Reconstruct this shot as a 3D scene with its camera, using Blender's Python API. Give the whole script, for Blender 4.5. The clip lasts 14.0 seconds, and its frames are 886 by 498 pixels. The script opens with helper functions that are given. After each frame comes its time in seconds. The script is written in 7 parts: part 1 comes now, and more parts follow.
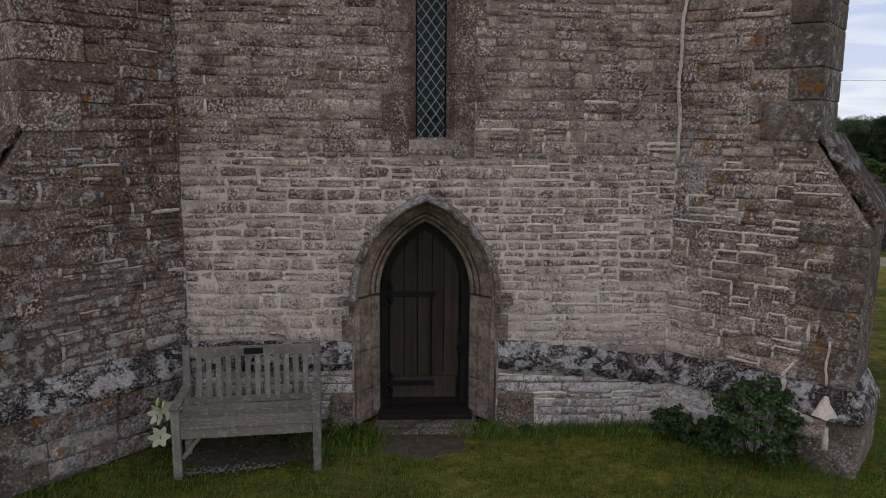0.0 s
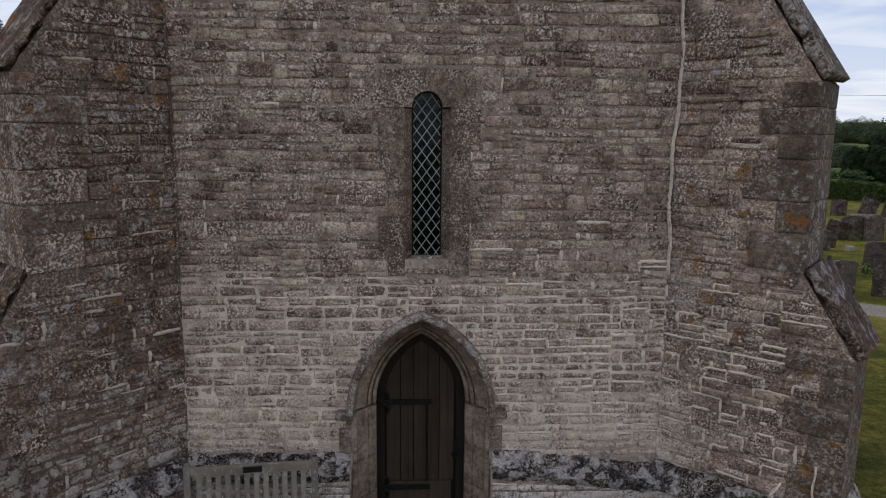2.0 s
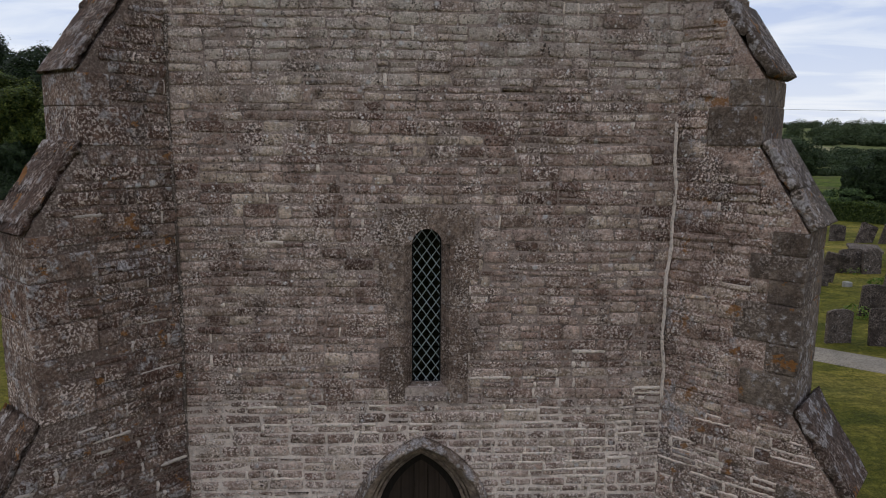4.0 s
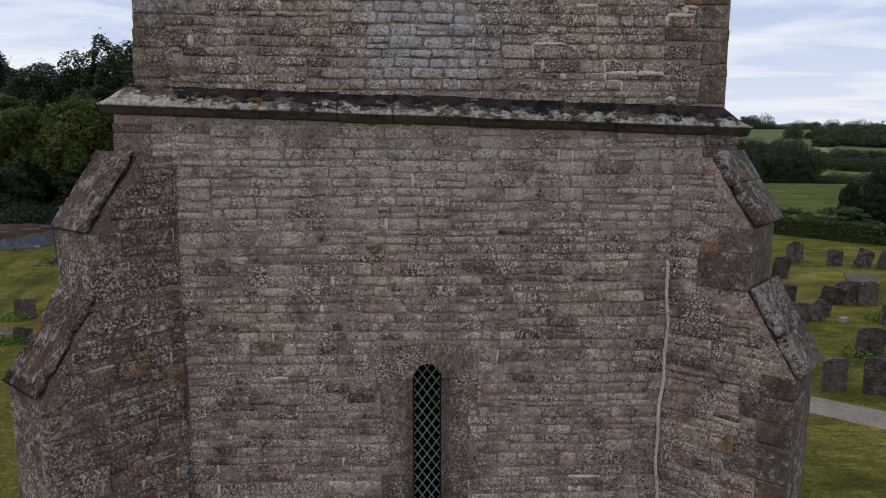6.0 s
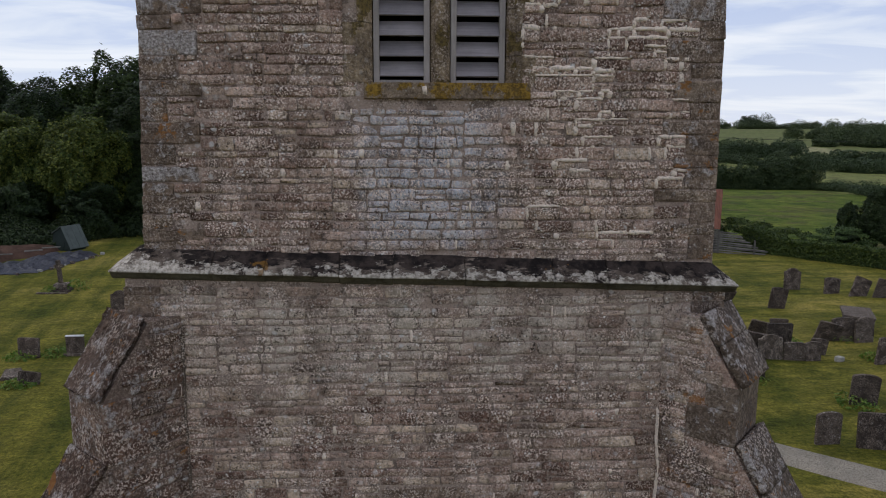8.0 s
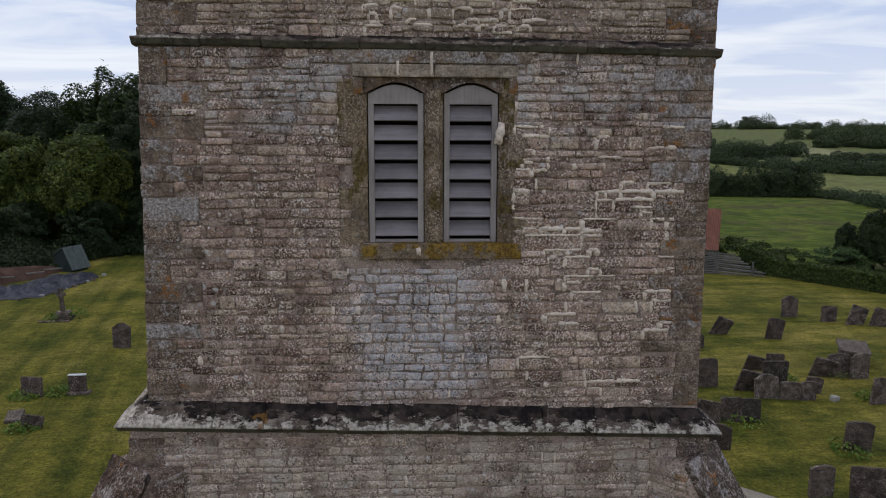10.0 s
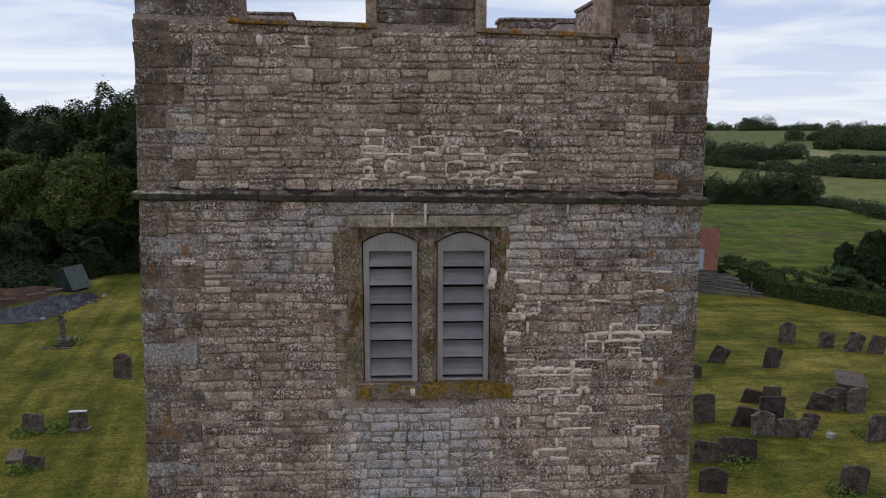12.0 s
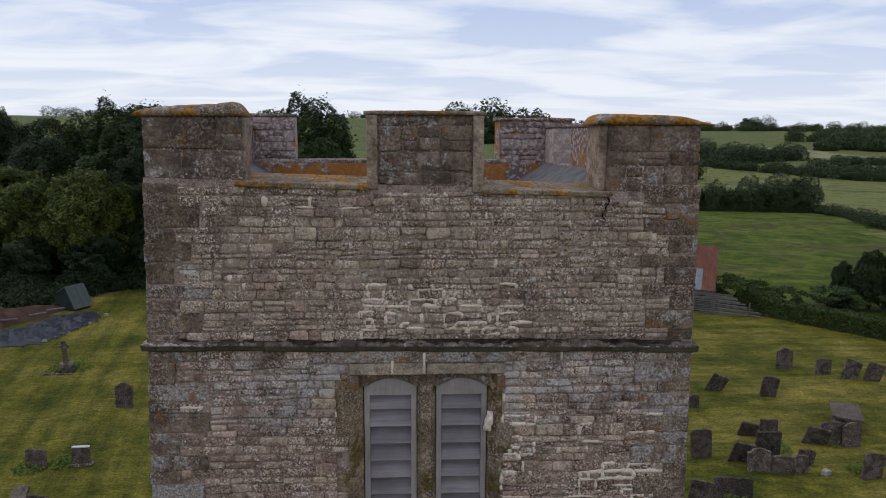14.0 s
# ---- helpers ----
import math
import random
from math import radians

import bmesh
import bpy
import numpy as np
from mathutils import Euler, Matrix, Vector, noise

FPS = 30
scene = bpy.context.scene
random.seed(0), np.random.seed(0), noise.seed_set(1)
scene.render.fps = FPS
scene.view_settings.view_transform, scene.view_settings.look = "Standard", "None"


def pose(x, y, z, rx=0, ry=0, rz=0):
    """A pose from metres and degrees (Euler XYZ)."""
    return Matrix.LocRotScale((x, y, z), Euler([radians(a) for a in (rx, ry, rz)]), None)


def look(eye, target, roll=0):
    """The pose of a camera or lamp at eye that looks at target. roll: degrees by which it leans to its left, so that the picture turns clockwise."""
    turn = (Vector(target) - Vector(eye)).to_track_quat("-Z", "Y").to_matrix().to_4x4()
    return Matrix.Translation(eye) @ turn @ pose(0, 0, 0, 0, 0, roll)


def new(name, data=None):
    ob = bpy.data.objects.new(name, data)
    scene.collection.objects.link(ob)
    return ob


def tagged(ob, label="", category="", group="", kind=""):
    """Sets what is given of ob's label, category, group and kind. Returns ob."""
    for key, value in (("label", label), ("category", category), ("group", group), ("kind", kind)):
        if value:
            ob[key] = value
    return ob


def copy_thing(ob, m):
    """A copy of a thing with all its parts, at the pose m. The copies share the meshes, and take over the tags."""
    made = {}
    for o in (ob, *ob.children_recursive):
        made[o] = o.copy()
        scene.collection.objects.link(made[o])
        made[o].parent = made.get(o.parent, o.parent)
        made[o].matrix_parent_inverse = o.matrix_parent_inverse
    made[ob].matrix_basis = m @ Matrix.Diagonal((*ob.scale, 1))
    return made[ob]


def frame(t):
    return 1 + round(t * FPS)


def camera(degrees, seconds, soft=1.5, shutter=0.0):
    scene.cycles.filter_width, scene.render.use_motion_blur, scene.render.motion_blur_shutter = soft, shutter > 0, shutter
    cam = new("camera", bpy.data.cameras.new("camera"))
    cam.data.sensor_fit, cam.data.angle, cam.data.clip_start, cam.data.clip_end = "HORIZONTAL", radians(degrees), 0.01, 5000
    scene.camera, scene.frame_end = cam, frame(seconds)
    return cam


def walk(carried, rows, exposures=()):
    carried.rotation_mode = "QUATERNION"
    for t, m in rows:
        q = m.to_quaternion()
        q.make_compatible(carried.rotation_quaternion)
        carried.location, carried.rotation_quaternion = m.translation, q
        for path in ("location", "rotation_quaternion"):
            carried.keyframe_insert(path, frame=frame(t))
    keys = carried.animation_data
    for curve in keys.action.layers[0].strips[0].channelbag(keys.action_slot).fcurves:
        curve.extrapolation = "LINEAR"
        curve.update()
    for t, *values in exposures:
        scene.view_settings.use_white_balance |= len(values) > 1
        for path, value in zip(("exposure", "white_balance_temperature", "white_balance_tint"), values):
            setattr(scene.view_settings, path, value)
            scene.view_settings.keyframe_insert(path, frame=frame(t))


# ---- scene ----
cam = camera(65.0, 14.0, soft=1.0)
PATH = [
    (0, (-0.19, -6.495, 2.868), (-0.086, -4.526, 2.534), 0.5),
    (0.5, (-0.183, -6.485, 3.101), (-0.075, -4.516, 2.77), 0.5),
    (1, (-0.165, -6.475, 3.386), (-0.058, -4.506, 3.055), 0.5),
    (1.5, (-0.16, -6.459, 3.675), (-0.054, -4.49, 3.346), 0.5),
    (2, (-0.152, -6.455, 3.968), (-0.048, -4.485, 3.639), 0.5),
    (2.5, (-0.146, -6.441, 4.271), (-0.043, -4.471, 3.943), 0.5),
    (3, (-0.149, -6.427, 4.59), (-0.047, -4.457, 4.262), 0.5),
    (5.5, (-0.148, -6.453, 6.171), (-0.045, -4.481, 5.85), 0.3),
    (6, (-0.152, -6.452, 6.51), (-0.05, -4.481, 6.19), 0.2),
    (6.5, (-0.148, -6.45, 6.868), (-0.046, -4.479, 6.547), 0.2),
    (7, (-0.146, -6.45, 7.244), (-0.045, -4.478, 6.923), 0.2),
    (7.5, (-0.139, -6.462, 7.636), (-0.038, -4.491, 7.314), 0.2),
    (8, (-0.134, -6.468, 8.014), (-0.033, -4.497, 7.691), 0.2),
    (8.5, (-0.123, -6.458, 8.389), (-0.023, -4.487, 8.065), 0.2),
    (11, (-0.028, -6.474, 10.215), (0.071, -4.503, 9.892), 0.2),
    (11.5, (-0.011, -6.461, 10.542), (0.088, -4.49, 10.22), 0.2),
    (12, (-0.005, -6.41, 10.892), (0.093, -4.439, 10.57), 0.2),
    (12.5, (-0.003, -6.398, 11.273), (0.095, -4.427, 10.95), 0.2),
    (13, (-0.002, -6.406, 11.639), (0.096, -4.435, 11.315), 0.3),
    (13.5, (0.006, -6.416, 11.994), (0.103, -4.445, 11.67), 0.2),
    (14, (0.005, -6.414, 12.346), (0.103, -4.443, 12.022), 0.3),
]
walk(cam, [(t, look(eye, target, roll)) for t, eye, target, roll in PATH])

# ---- world and light ----
def world_sky():
    w = bpy.data.worlds.new("overcast_sky")
    scene.world = w
    w.use_nodes = True
    nt = w.node_tree
    nt.nodes.clear()
    nd, lk = nt.nodes, nt.links
    out = nd.new("ShaderNodeOutputWorld")
    bg = nd.new("ShaderNodeBackground")
    sky = nd.new("ShaderNodeTexSky")
    sky.sky_type = "NISHITA"
    sky.sun_disc = False
    sky.sun_elevation, sky.sun_rotation = radians(SUN_ELEVATION), radians(SUN_ROTATION)
    dim = nd.new("ShaderNodeVectorMath")
    dim.operation = "SCALE"
    dim.inputs[3].default_value = 0.09
    lk.new(sky.outputs[0], dim.inputs[0])
    # stratus clouds on a flat layer overhead
    co = nd.new("ShaderNodeTexCoord")
    sep = nd.new("ShaderNodeSeparateXYZ")
    lk.new(co.outputs["Generated"], sep.inputs[0])
    up = nd.new("ShaderNodeMath")
    up.operation = "ADD"
    up.inputs[1].default_value = 0.10
    ab = nd.new("ShaderNodeMath")
    ab.operation = "ABSOLUTE"
    lk.new(sep.outputs[2], ab.inputs[0])
    lk.new(ab.outputs[0], up.inputs[0])
    px, py = nd.new("ShaderNodeMath"), nd.new("ShaderNodeMath")
    for n, o in ((px, 0), (py, 1)):
        n.operation = "DIVIDE"
        lk.new(sep.outputs[o], n.inputs[0])
        lk.new(up.outputs[0], n.inputs[1])
    com = nd.new("ShaderNodeCombineXYZ")
    lk.new(px.outputs[0], com.inputs[0])
    lk.new(py.outputs[0], com.inputs[1])
    mp = nd.new("ShaderNodeMapping")
    mp.inputs["Scale"].default_value = (0.5, 0.8, 1.0)
    mp.inputs["Rotation"].default_value = (0, 0, 0.12)
    lk.new(com.outputs[0], mp.inputs[0])
    nz = nd.new("ShaderNodeTexNoise")
    nz.inputs["Scale"].default_value = 1.7
    nz.inputs["Detail"].default_value = 6.0
    nz.inputs["Roughness"].default_value = 0.5
    nz.inputs["Distortion"].default_value = 0.5
    lk.new(mp.outputs[0], nz.inputs[0])
    rp = nd.new("ShaderNodeValToRGB")
    e = rp.color_ramp.elements
    e[0].position, e[0].color = 0.42, (0.35, 0.445, 0.70, 1)
    e[1].position, e[1].color = 0.60, (0.77, 0.795, 0.87, 1)
    mid = rp.color_ramp.elements.new(0.49)
    mid.color = (0.54, 0.61, 0.77, 1)
    lk.new(nz.outputs[0], rp.inputs[0])
    # paler towards the horizon
    hz = nd.new("ShaderNodeMapRange")
    hz.inputs[1].default_value, hz.inputs[2].default_value = 0.0, 0.22
    hz.inputs[3].default_value, hz.inputs[4].default_value = 0.8, 0.12
    lk.new(sep.outputs[2], hz.inputs[0])
    m1 = nd.new("ShaderNodeMixRGB")
    lk.new(hz.outputs[0], m1.inputs[0])
    lk.new(rp.outputs[0], m1.inputs[1])
    m1.inputs[2].default_value = (0.765, 0.80, 0.88, 1)
    m2 = nd.new("ShaderNodeMixRGB")
    m2.inputs[0].default_value = 0.88
    lk.new(dim.outputs[0], m2.inputs[1])
    lk.new(m1.outputs[0], m2.inputs[2])
    lk.new(m2.outputs[0], bg.inputs[0])
    bg.inputs[1].default_value = SKY_STRENGTH
    lk.new(bg.outputs[0], out.inputs[0])


SUN_ELEVATION, SUN_ROTATION, SKY_STRENGTH = 52.0, 282.0, 1.165
world_sky()
sun_data = bpy.data.lights.new("sun", "SUN")
sun_data.energy, sun_data.angle, sun_data.color = 0.7, radians(25), (1.0, 0.96, 0.9)
sun = new("sun", sun_data)
sun.matrix_world = look((0, 0, 40), (0.55 * 40, -0.12 * 40, 40 - 0.8 * 40))


# ---- materials ----
class Tree:
    """A short way to write a node material."""

    def __init__(self, name, rough=0.9, spec=0.25, metal=0.0):
        self.mat = bpy.data.materials.new(name)
        self.mat.use_nodes = True
        self.nt = self.mat.node_tree
        self.nt.nodes.clear()
        self.out = self.n("ShaderNodeOutputMaterial")
        self.bsdf = self.n("ShaderNodeBsdfPrincipled")
        self.nt.links.new(self.bsdf.outputs[0], self.out.inputs[0])
        self.bsdf.inputs["Roughness"].default_value = rough
        self.bsdf.inputs["Specular IOR Level"].default_value = spec
        self.bsdf.inputs["Metallic"].default_value = metal
        geo = self.n("ShaderNodeNewGeometry")
        self.pos = geo.outputs["Position"]
        self.island = geo.outputs["Random Per Island"]
        self.normal = geo.outputs["Normal"]
        self.obrand = self.n("ShaderNodeObjectInfo").outputs["Random"]
        sep = self.n("ShaderNodeSeparateXYZ")
        self.link(self.pos, sep.inputs[0])
        self.x, self.y, self.z = sep.outputs

    def n(self, kind):
        return self.nt.nodes.new(kind)

    def link(self, a, b):
        if isinstance(a, (int, float, tuple)):
            if isinstance(a, tuple) and len(a) == 3 and b.type == "RGBA":
                a = (*a, 1)
            b.default_value = a
        else:
            self.nt.links.new(a, b)

    def rand(self):
        return self.math("FRACT", self.math("ADD", self.obrand, self.island))

    def math(self, op, a, b=0.0, clamp=False):
        m = self.n("ShaderNodeMath")
        m.operation, m.use_clamp = op, clamp
        self.link(a, m.inputs[0])
        self.link(b, m.inputs[1])
        return m.outputs[0]

    def scaled(self, sx, sy, sz):
        m = self.n("ShaderNodeMapping")
        m.inputs["Scale"].default_value = (sx, sy, sz)
        self.link(self.pos, m.inputs[0])
        return m.outputs[0]

    def noise(self, scale, detail=4.0, rough=0.55, vec=None, dist=0.0):
        m = self.n("ShaderNodeTexNoise")
        self.link(vec if vec is not None else self.pos, m.inputs["Vector"])
        m.inputs["Scale"].default_value = scale
        m.inputs["Detail"].default_value = detail
        m.inputs["Roughness"].default_value = rough
        m.inputs["Distortion"].default_value = dist
        return m.outputs[0]

    def voronoi(self, scale, vec=None, feature="F1"):
        m = self.n("ShaderNodeTexVoronoi")
        m.feature = feature
        self.link(vec if vec is not None else self.pos, m.inputs["Vector"])
        m.inputs["Scale"].default_value = scale
        return m.outputs["Distance"]

    def span(self, v, a, b, lo=0.0, hi=1.0):
        m = self.n("ShaderNodeMapRange")
        m.interpolation_type = "SMOOTHSTEP"
        for i, q in enumerate((v, a, b, lo, hi)):
            self.link(q, m.inputs[i])
        return m.outputs[0]

    def ramp(self, fac, *stops):
        m = self.n("ShaderNodeValToRGB")
        e = m.color_ramp.elements
        while len(e) < len(stops):
            e.new(0.5)
        for el, (p, c) in zip(e, stops):
            el.position, el.color = p, (*c, 1)
        self.link(fac, m.inputs[0])
        return m.outputs[0]

    def mix(self, fac, a, b, mode="MIX"):
        m = self.n("ShaderNodeMixRGB")
        m.blend_type = mode
        self.link(fac, m.inputs[0])
        self.link(a, m.inputs[1])
        self.link(b, m.inputs[2])
        return m.outputs[0]

    def box(self, x0, x1, z0, z1, soft=0.15):
        """1 inside a stretch of the wall, fading out at ragged edges."""
        wob = self.math("MULTIPLY", self.math("SUBTRACT", self.noise(3.2, 5), 0.5), soft * 4)
        x, z = self.math("ADD", self.x, wob), self.math("ADD", self.z, wob)
        a = self.math("MULTIPLY", self.span(x, x0 - soft, x0 + soft), self.span(x, x1 - soft, x1 + soft, 1.0, 0.0))
        b = self.math("MULTIPLY", self.span(z, z0 - soft, z0 + soft), self.span(z, z1 - soft, z1 + soft, 1.0, 0.0))
        return self.math("MULTIPLY", a, b)

    def done(self, colour, *bumps, rough=None):
        """bumps: (height, metres)."""
        self.link(colour, self.bsdf.inputs["Base Color"])
        if rough is not None:
            self.link(rough, self.bsdf.inputs["Roughness"])
        last = None
        for h, d in bumps:
            b = self.n("ShaderNodeBump")
            b.inputs["Strength"].default_value = 1.0
            b.inputs["Distance"].default_value = d
            self.link(h, b.inputs["Height"])
            if last is not None:
                self.link(last, b.inputs["Normal"])
            last = b.outputs[0]
        if last is not None:
            self.link(last, self.bsdf.inputs["Normal"])
        return self.mat


def speckled(t, c, amount=1.0, size=1.0, blotch=0.7, extra=None):
    """Crusts of pale lichen: grains that differ from stone to stone, dots and larger rosettes in patches, and dark pits."""
    r2 = t.math("FRACT", t.math("MULTIPLY", t.rand(), 7.31))
    where = t.math("MULTIPLY", t.span(t.noise(3.4, 5, 0.6), 0.40, 0.60), t.math("ADD", r2, 0.35))
    if extra is not None:
        where = t.math("ADD", where, t.math("MULTIPLY", extra, 0.35))
    pits = t.math("MULTIPLY", t.span(t.noise(40, 3, 0.7), 0.38, 0.47, 1.0, 0.0), t.span(t.noise(4.2, 4), 0.40, 0.62, 0.35, 1.0))
    c = t.mix(t.math("MULTIPLY", pits, 0.9 * min(1.0, amount)), c, (0.036, 0.025, 0.020))
    grain = t.span(t.noise(50 / size, 4, 0.72), 0.50, 0.58)
    c = t.mix(t.math("MULTIPLY", grain, t.math("ADD", t.math("MULTIPLY", where, 0.80 * amount), 0.20 * amount), True), c, (0.78, 0.635, 0.53))
    dots = t.math("MULTIPLY", t.span(t.math("ADD", t.voronoi(24 / size), t.math("MULTIPLY", t.noise(70, 3), 0.5)), 0.44, 0.54, 1.0, 0.0), t.span(t.noise(6, 4), 0.52, 0.62))
    c = t.mix(t.math("MULTIPLY", dots, 0.85 * amount, True), c, (0.74, 0.68, 0.62))
    big = t.math("MULTIPLY", t.span(t.math("ADD", t.voronoi(7.5 / size), t.math("MULTIPLY", t.noise(34, 4), 0.32)), 0.26, 0.40, 1.0, 0.0), t.span(t.noise(1.3, 4, 0.6), 0.50, 0.60))
    return t.mix(t.math("MULTIPLY", big, blotch * amount, True), c, (0.62, 0.585, 0.55))


def stone_material(name, tones, light=1.0, speck=1.0, dark=0.6, wall=False, lichen=None, size=1.0, blotch=0.6, crust=0.0, foot_lichen=False, relief=0.03):
    t = Tree(name, rough=0.93, spec=0.15)
    n = len(tones) - 1
    c = t.ramp(t.rand(), *[(i / n, tuple(k * light for k in q)) for i, q in enumerate(tones)])
    c = t.mix(0.8, c, t.ramp(t.noise(0.7, 5), (0.34, (0.66, 0.63, 0.60)), (0.66, (1.25, 1.22, 1.18))), "MULTIPLY")
    c = t.mix(0.75, c, t.ramp(t.noise(19, 5, 0.7), (0.38, (0.6, 0.57, 0.54)), (0.5, (1.0, 1.0, 1.0)), (0.62, (1.4, 1.38, 1.34))), "MULTIPLY")
    c = t.mix(0.9, c, t.ramp(t.noise(5.5, 6, 0.68), (0.34, (0.55, 0.52, 0.49)), (0.5, (1.0, 1.0, 1.0)), (0.66, (1.42, 1.40, 1.36))), "MULTIPLY")
    extra = None
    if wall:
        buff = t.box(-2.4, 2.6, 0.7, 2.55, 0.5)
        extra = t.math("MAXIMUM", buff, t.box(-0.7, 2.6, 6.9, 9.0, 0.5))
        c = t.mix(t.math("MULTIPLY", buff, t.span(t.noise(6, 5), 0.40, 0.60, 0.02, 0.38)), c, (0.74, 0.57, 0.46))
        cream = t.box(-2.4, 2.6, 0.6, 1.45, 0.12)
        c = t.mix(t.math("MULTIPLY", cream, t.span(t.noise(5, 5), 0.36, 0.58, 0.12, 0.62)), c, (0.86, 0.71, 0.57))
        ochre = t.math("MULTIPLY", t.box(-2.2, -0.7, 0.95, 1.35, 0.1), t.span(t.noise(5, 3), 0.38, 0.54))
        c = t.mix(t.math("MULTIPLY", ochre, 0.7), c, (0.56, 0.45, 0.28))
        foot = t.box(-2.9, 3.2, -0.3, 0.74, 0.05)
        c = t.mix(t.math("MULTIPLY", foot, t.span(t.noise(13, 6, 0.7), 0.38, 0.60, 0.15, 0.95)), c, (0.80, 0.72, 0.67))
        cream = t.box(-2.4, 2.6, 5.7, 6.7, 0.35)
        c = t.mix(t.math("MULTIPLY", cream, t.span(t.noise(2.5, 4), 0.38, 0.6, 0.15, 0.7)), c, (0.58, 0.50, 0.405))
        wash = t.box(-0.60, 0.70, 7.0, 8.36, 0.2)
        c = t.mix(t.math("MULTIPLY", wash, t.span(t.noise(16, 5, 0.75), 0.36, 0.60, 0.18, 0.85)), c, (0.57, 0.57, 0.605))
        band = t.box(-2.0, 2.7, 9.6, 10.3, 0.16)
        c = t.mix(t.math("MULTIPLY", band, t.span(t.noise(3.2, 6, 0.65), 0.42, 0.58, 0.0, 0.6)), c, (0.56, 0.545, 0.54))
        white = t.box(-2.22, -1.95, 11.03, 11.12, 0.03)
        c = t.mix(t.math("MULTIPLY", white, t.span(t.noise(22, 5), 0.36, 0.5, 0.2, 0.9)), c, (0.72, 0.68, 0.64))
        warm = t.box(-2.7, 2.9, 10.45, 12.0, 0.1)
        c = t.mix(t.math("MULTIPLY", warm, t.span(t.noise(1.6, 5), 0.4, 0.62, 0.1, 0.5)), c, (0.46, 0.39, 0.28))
    stain = t.span(t.noise(2.4, 6, 0.66, t.scaled(1.0, 1.0, 0.7)), 0.53, 0.64)
    c = t.mix(t.math("MULTIPLY", stain, dark), c, (0.095, 0.070, 0.056))
    c = speckled(t, c, speck, size, blotch, extra)
    if foot_lichen:
        k = t.math("MULTIPLY", t.span(t.z, 0.9, 1.9, 1.0, 0.0), t.span(t.noise(6, 7, 0.7), 0.46, 0.56))
        c = t.mix(t.math("MULTIPLY", k, 0.7), c, (0.54, 0.475, 0.43))
    if crust:
        k = t.math("ADD", t.noise(7.0, 8, 0.72), t.math("MULTIPLY", t.math("SUBTRACT", t.noise(1.1, 3), 0.5), 0.35))
        k = t.span(k, 0.585 - 0.06 * crust, 0.64 - 0.06 * crust)
        c = t.mix(t.math("MULTIPLY", k, 0.85), c, t.ramp(t.noise(42, 4, 0.7), (0.36, (0.15, 0.120, 0.105)), (0.5, (0.37, 0.325, 0.30)), (0.64, (0.64, 0.575, 0.535))))
        k = t.span(t.noise(3.7, 7, 0.7, t.scaled(1.0, 1.0, 1.3)), 0.605, 0.63)
        c = t.mix(t.math("MULTIPLY", k, 0.75), c, (0.30, 0.125, 0.03))
    if lichen:
        amount, colour = lichen
        spots = t.span(t.noise(4.5, 7, 0.68), 0.62 - amount * 0.2, 0.66 - amount * 0.2)
        c = t.mix(t.math("MULTIPLY", spots, 0.85), c, t.mix(t.span(t.noise(26, 4, 0.7), 0.4, 0.6), colour, tuple(q * 0.35 for q in colour)))
    return t.done(c, (t.noise(7, 6, 0.6), relief), (t.noise(60, 5, 0.7), 0.012), (t.voronoi(38), 0.004))


RUBBLE = [(0.135, 0.080, 0.060), (0.290, 0.196, 0.154), (0.375, 0.265, 0.214), (0.44, 0.322, 0.262), (0.25, 0.163, 0.126), (0.51, 0.40, 0.305), (0.175, 0.108, 0.083), (0.345, 0.240, 0.192)]
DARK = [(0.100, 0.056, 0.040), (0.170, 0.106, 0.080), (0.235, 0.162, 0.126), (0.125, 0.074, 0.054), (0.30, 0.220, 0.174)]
ASHLAR = [(0.165, 0.122, 0.092), (0.235, 0.180, 0.138), (0.195, 0.146, 0.114), (0.275, 0.216, 0.164)]
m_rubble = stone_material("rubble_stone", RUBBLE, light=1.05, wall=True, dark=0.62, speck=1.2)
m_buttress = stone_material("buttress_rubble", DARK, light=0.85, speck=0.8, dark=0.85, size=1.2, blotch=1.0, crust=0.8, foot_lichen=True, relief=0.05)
m_buttress_south = stone_material("buttress_rubble_pale", RUBBLE, speck=1.1, dark=0.7, wall=True, crust=0.1)
m_ashlar = stone_material("dressed_stone", [(0.150, 0.106, 0.078), (0.225, 0.166, 0.124), (0.18, 0.130, 0.098), (0.265, 0.20, 0.15)], light=0.95, speck=0.45, dark=0.85, blotch=1.0, crust=0.25, relief=0.06)
m_ashlar_grey = stone_material("grey_lichened_corner_stone", ASHLAR, speck=0.7, dark=0.5, blotch=1.0, crust=1.7)
m_window = stone_material("brown_window_stone", [(0.135, 0.092, 0.068), (0.23, 0.168, 0.128), (0.175, 0.118, 0.088), (0.28, 0.212, 0.165)], speck=0.8, dark=0.6)
m_merlon = stone_material("dark_merlon_stone", [(0.155, 0.112, 0.086), (0.20, 0.148, 0.116), (0.13, 0.092, 0.072), (0.235, 0.18, 0.145)], speck=0.2, dark=0.7, size=1.6, blotch=0.5, crust=0.35)
m_moulding = stone_material("smooth_dressed_stone", [(0.30, 0.230, 0.176), (0.35, 0.272, 0.21), (0.26, 0.196, 0.15)], speck=0.16, dark=0.65)
m_weather = stone_material("weathered_slab", [(0.155, 0.115, 0.094), (0.22, 0.170, 0.142), (0.185, 0.14, 0.116)], speck=0.75, dark=0.75, size=1.5, blotch=0.8, crust=0.7)
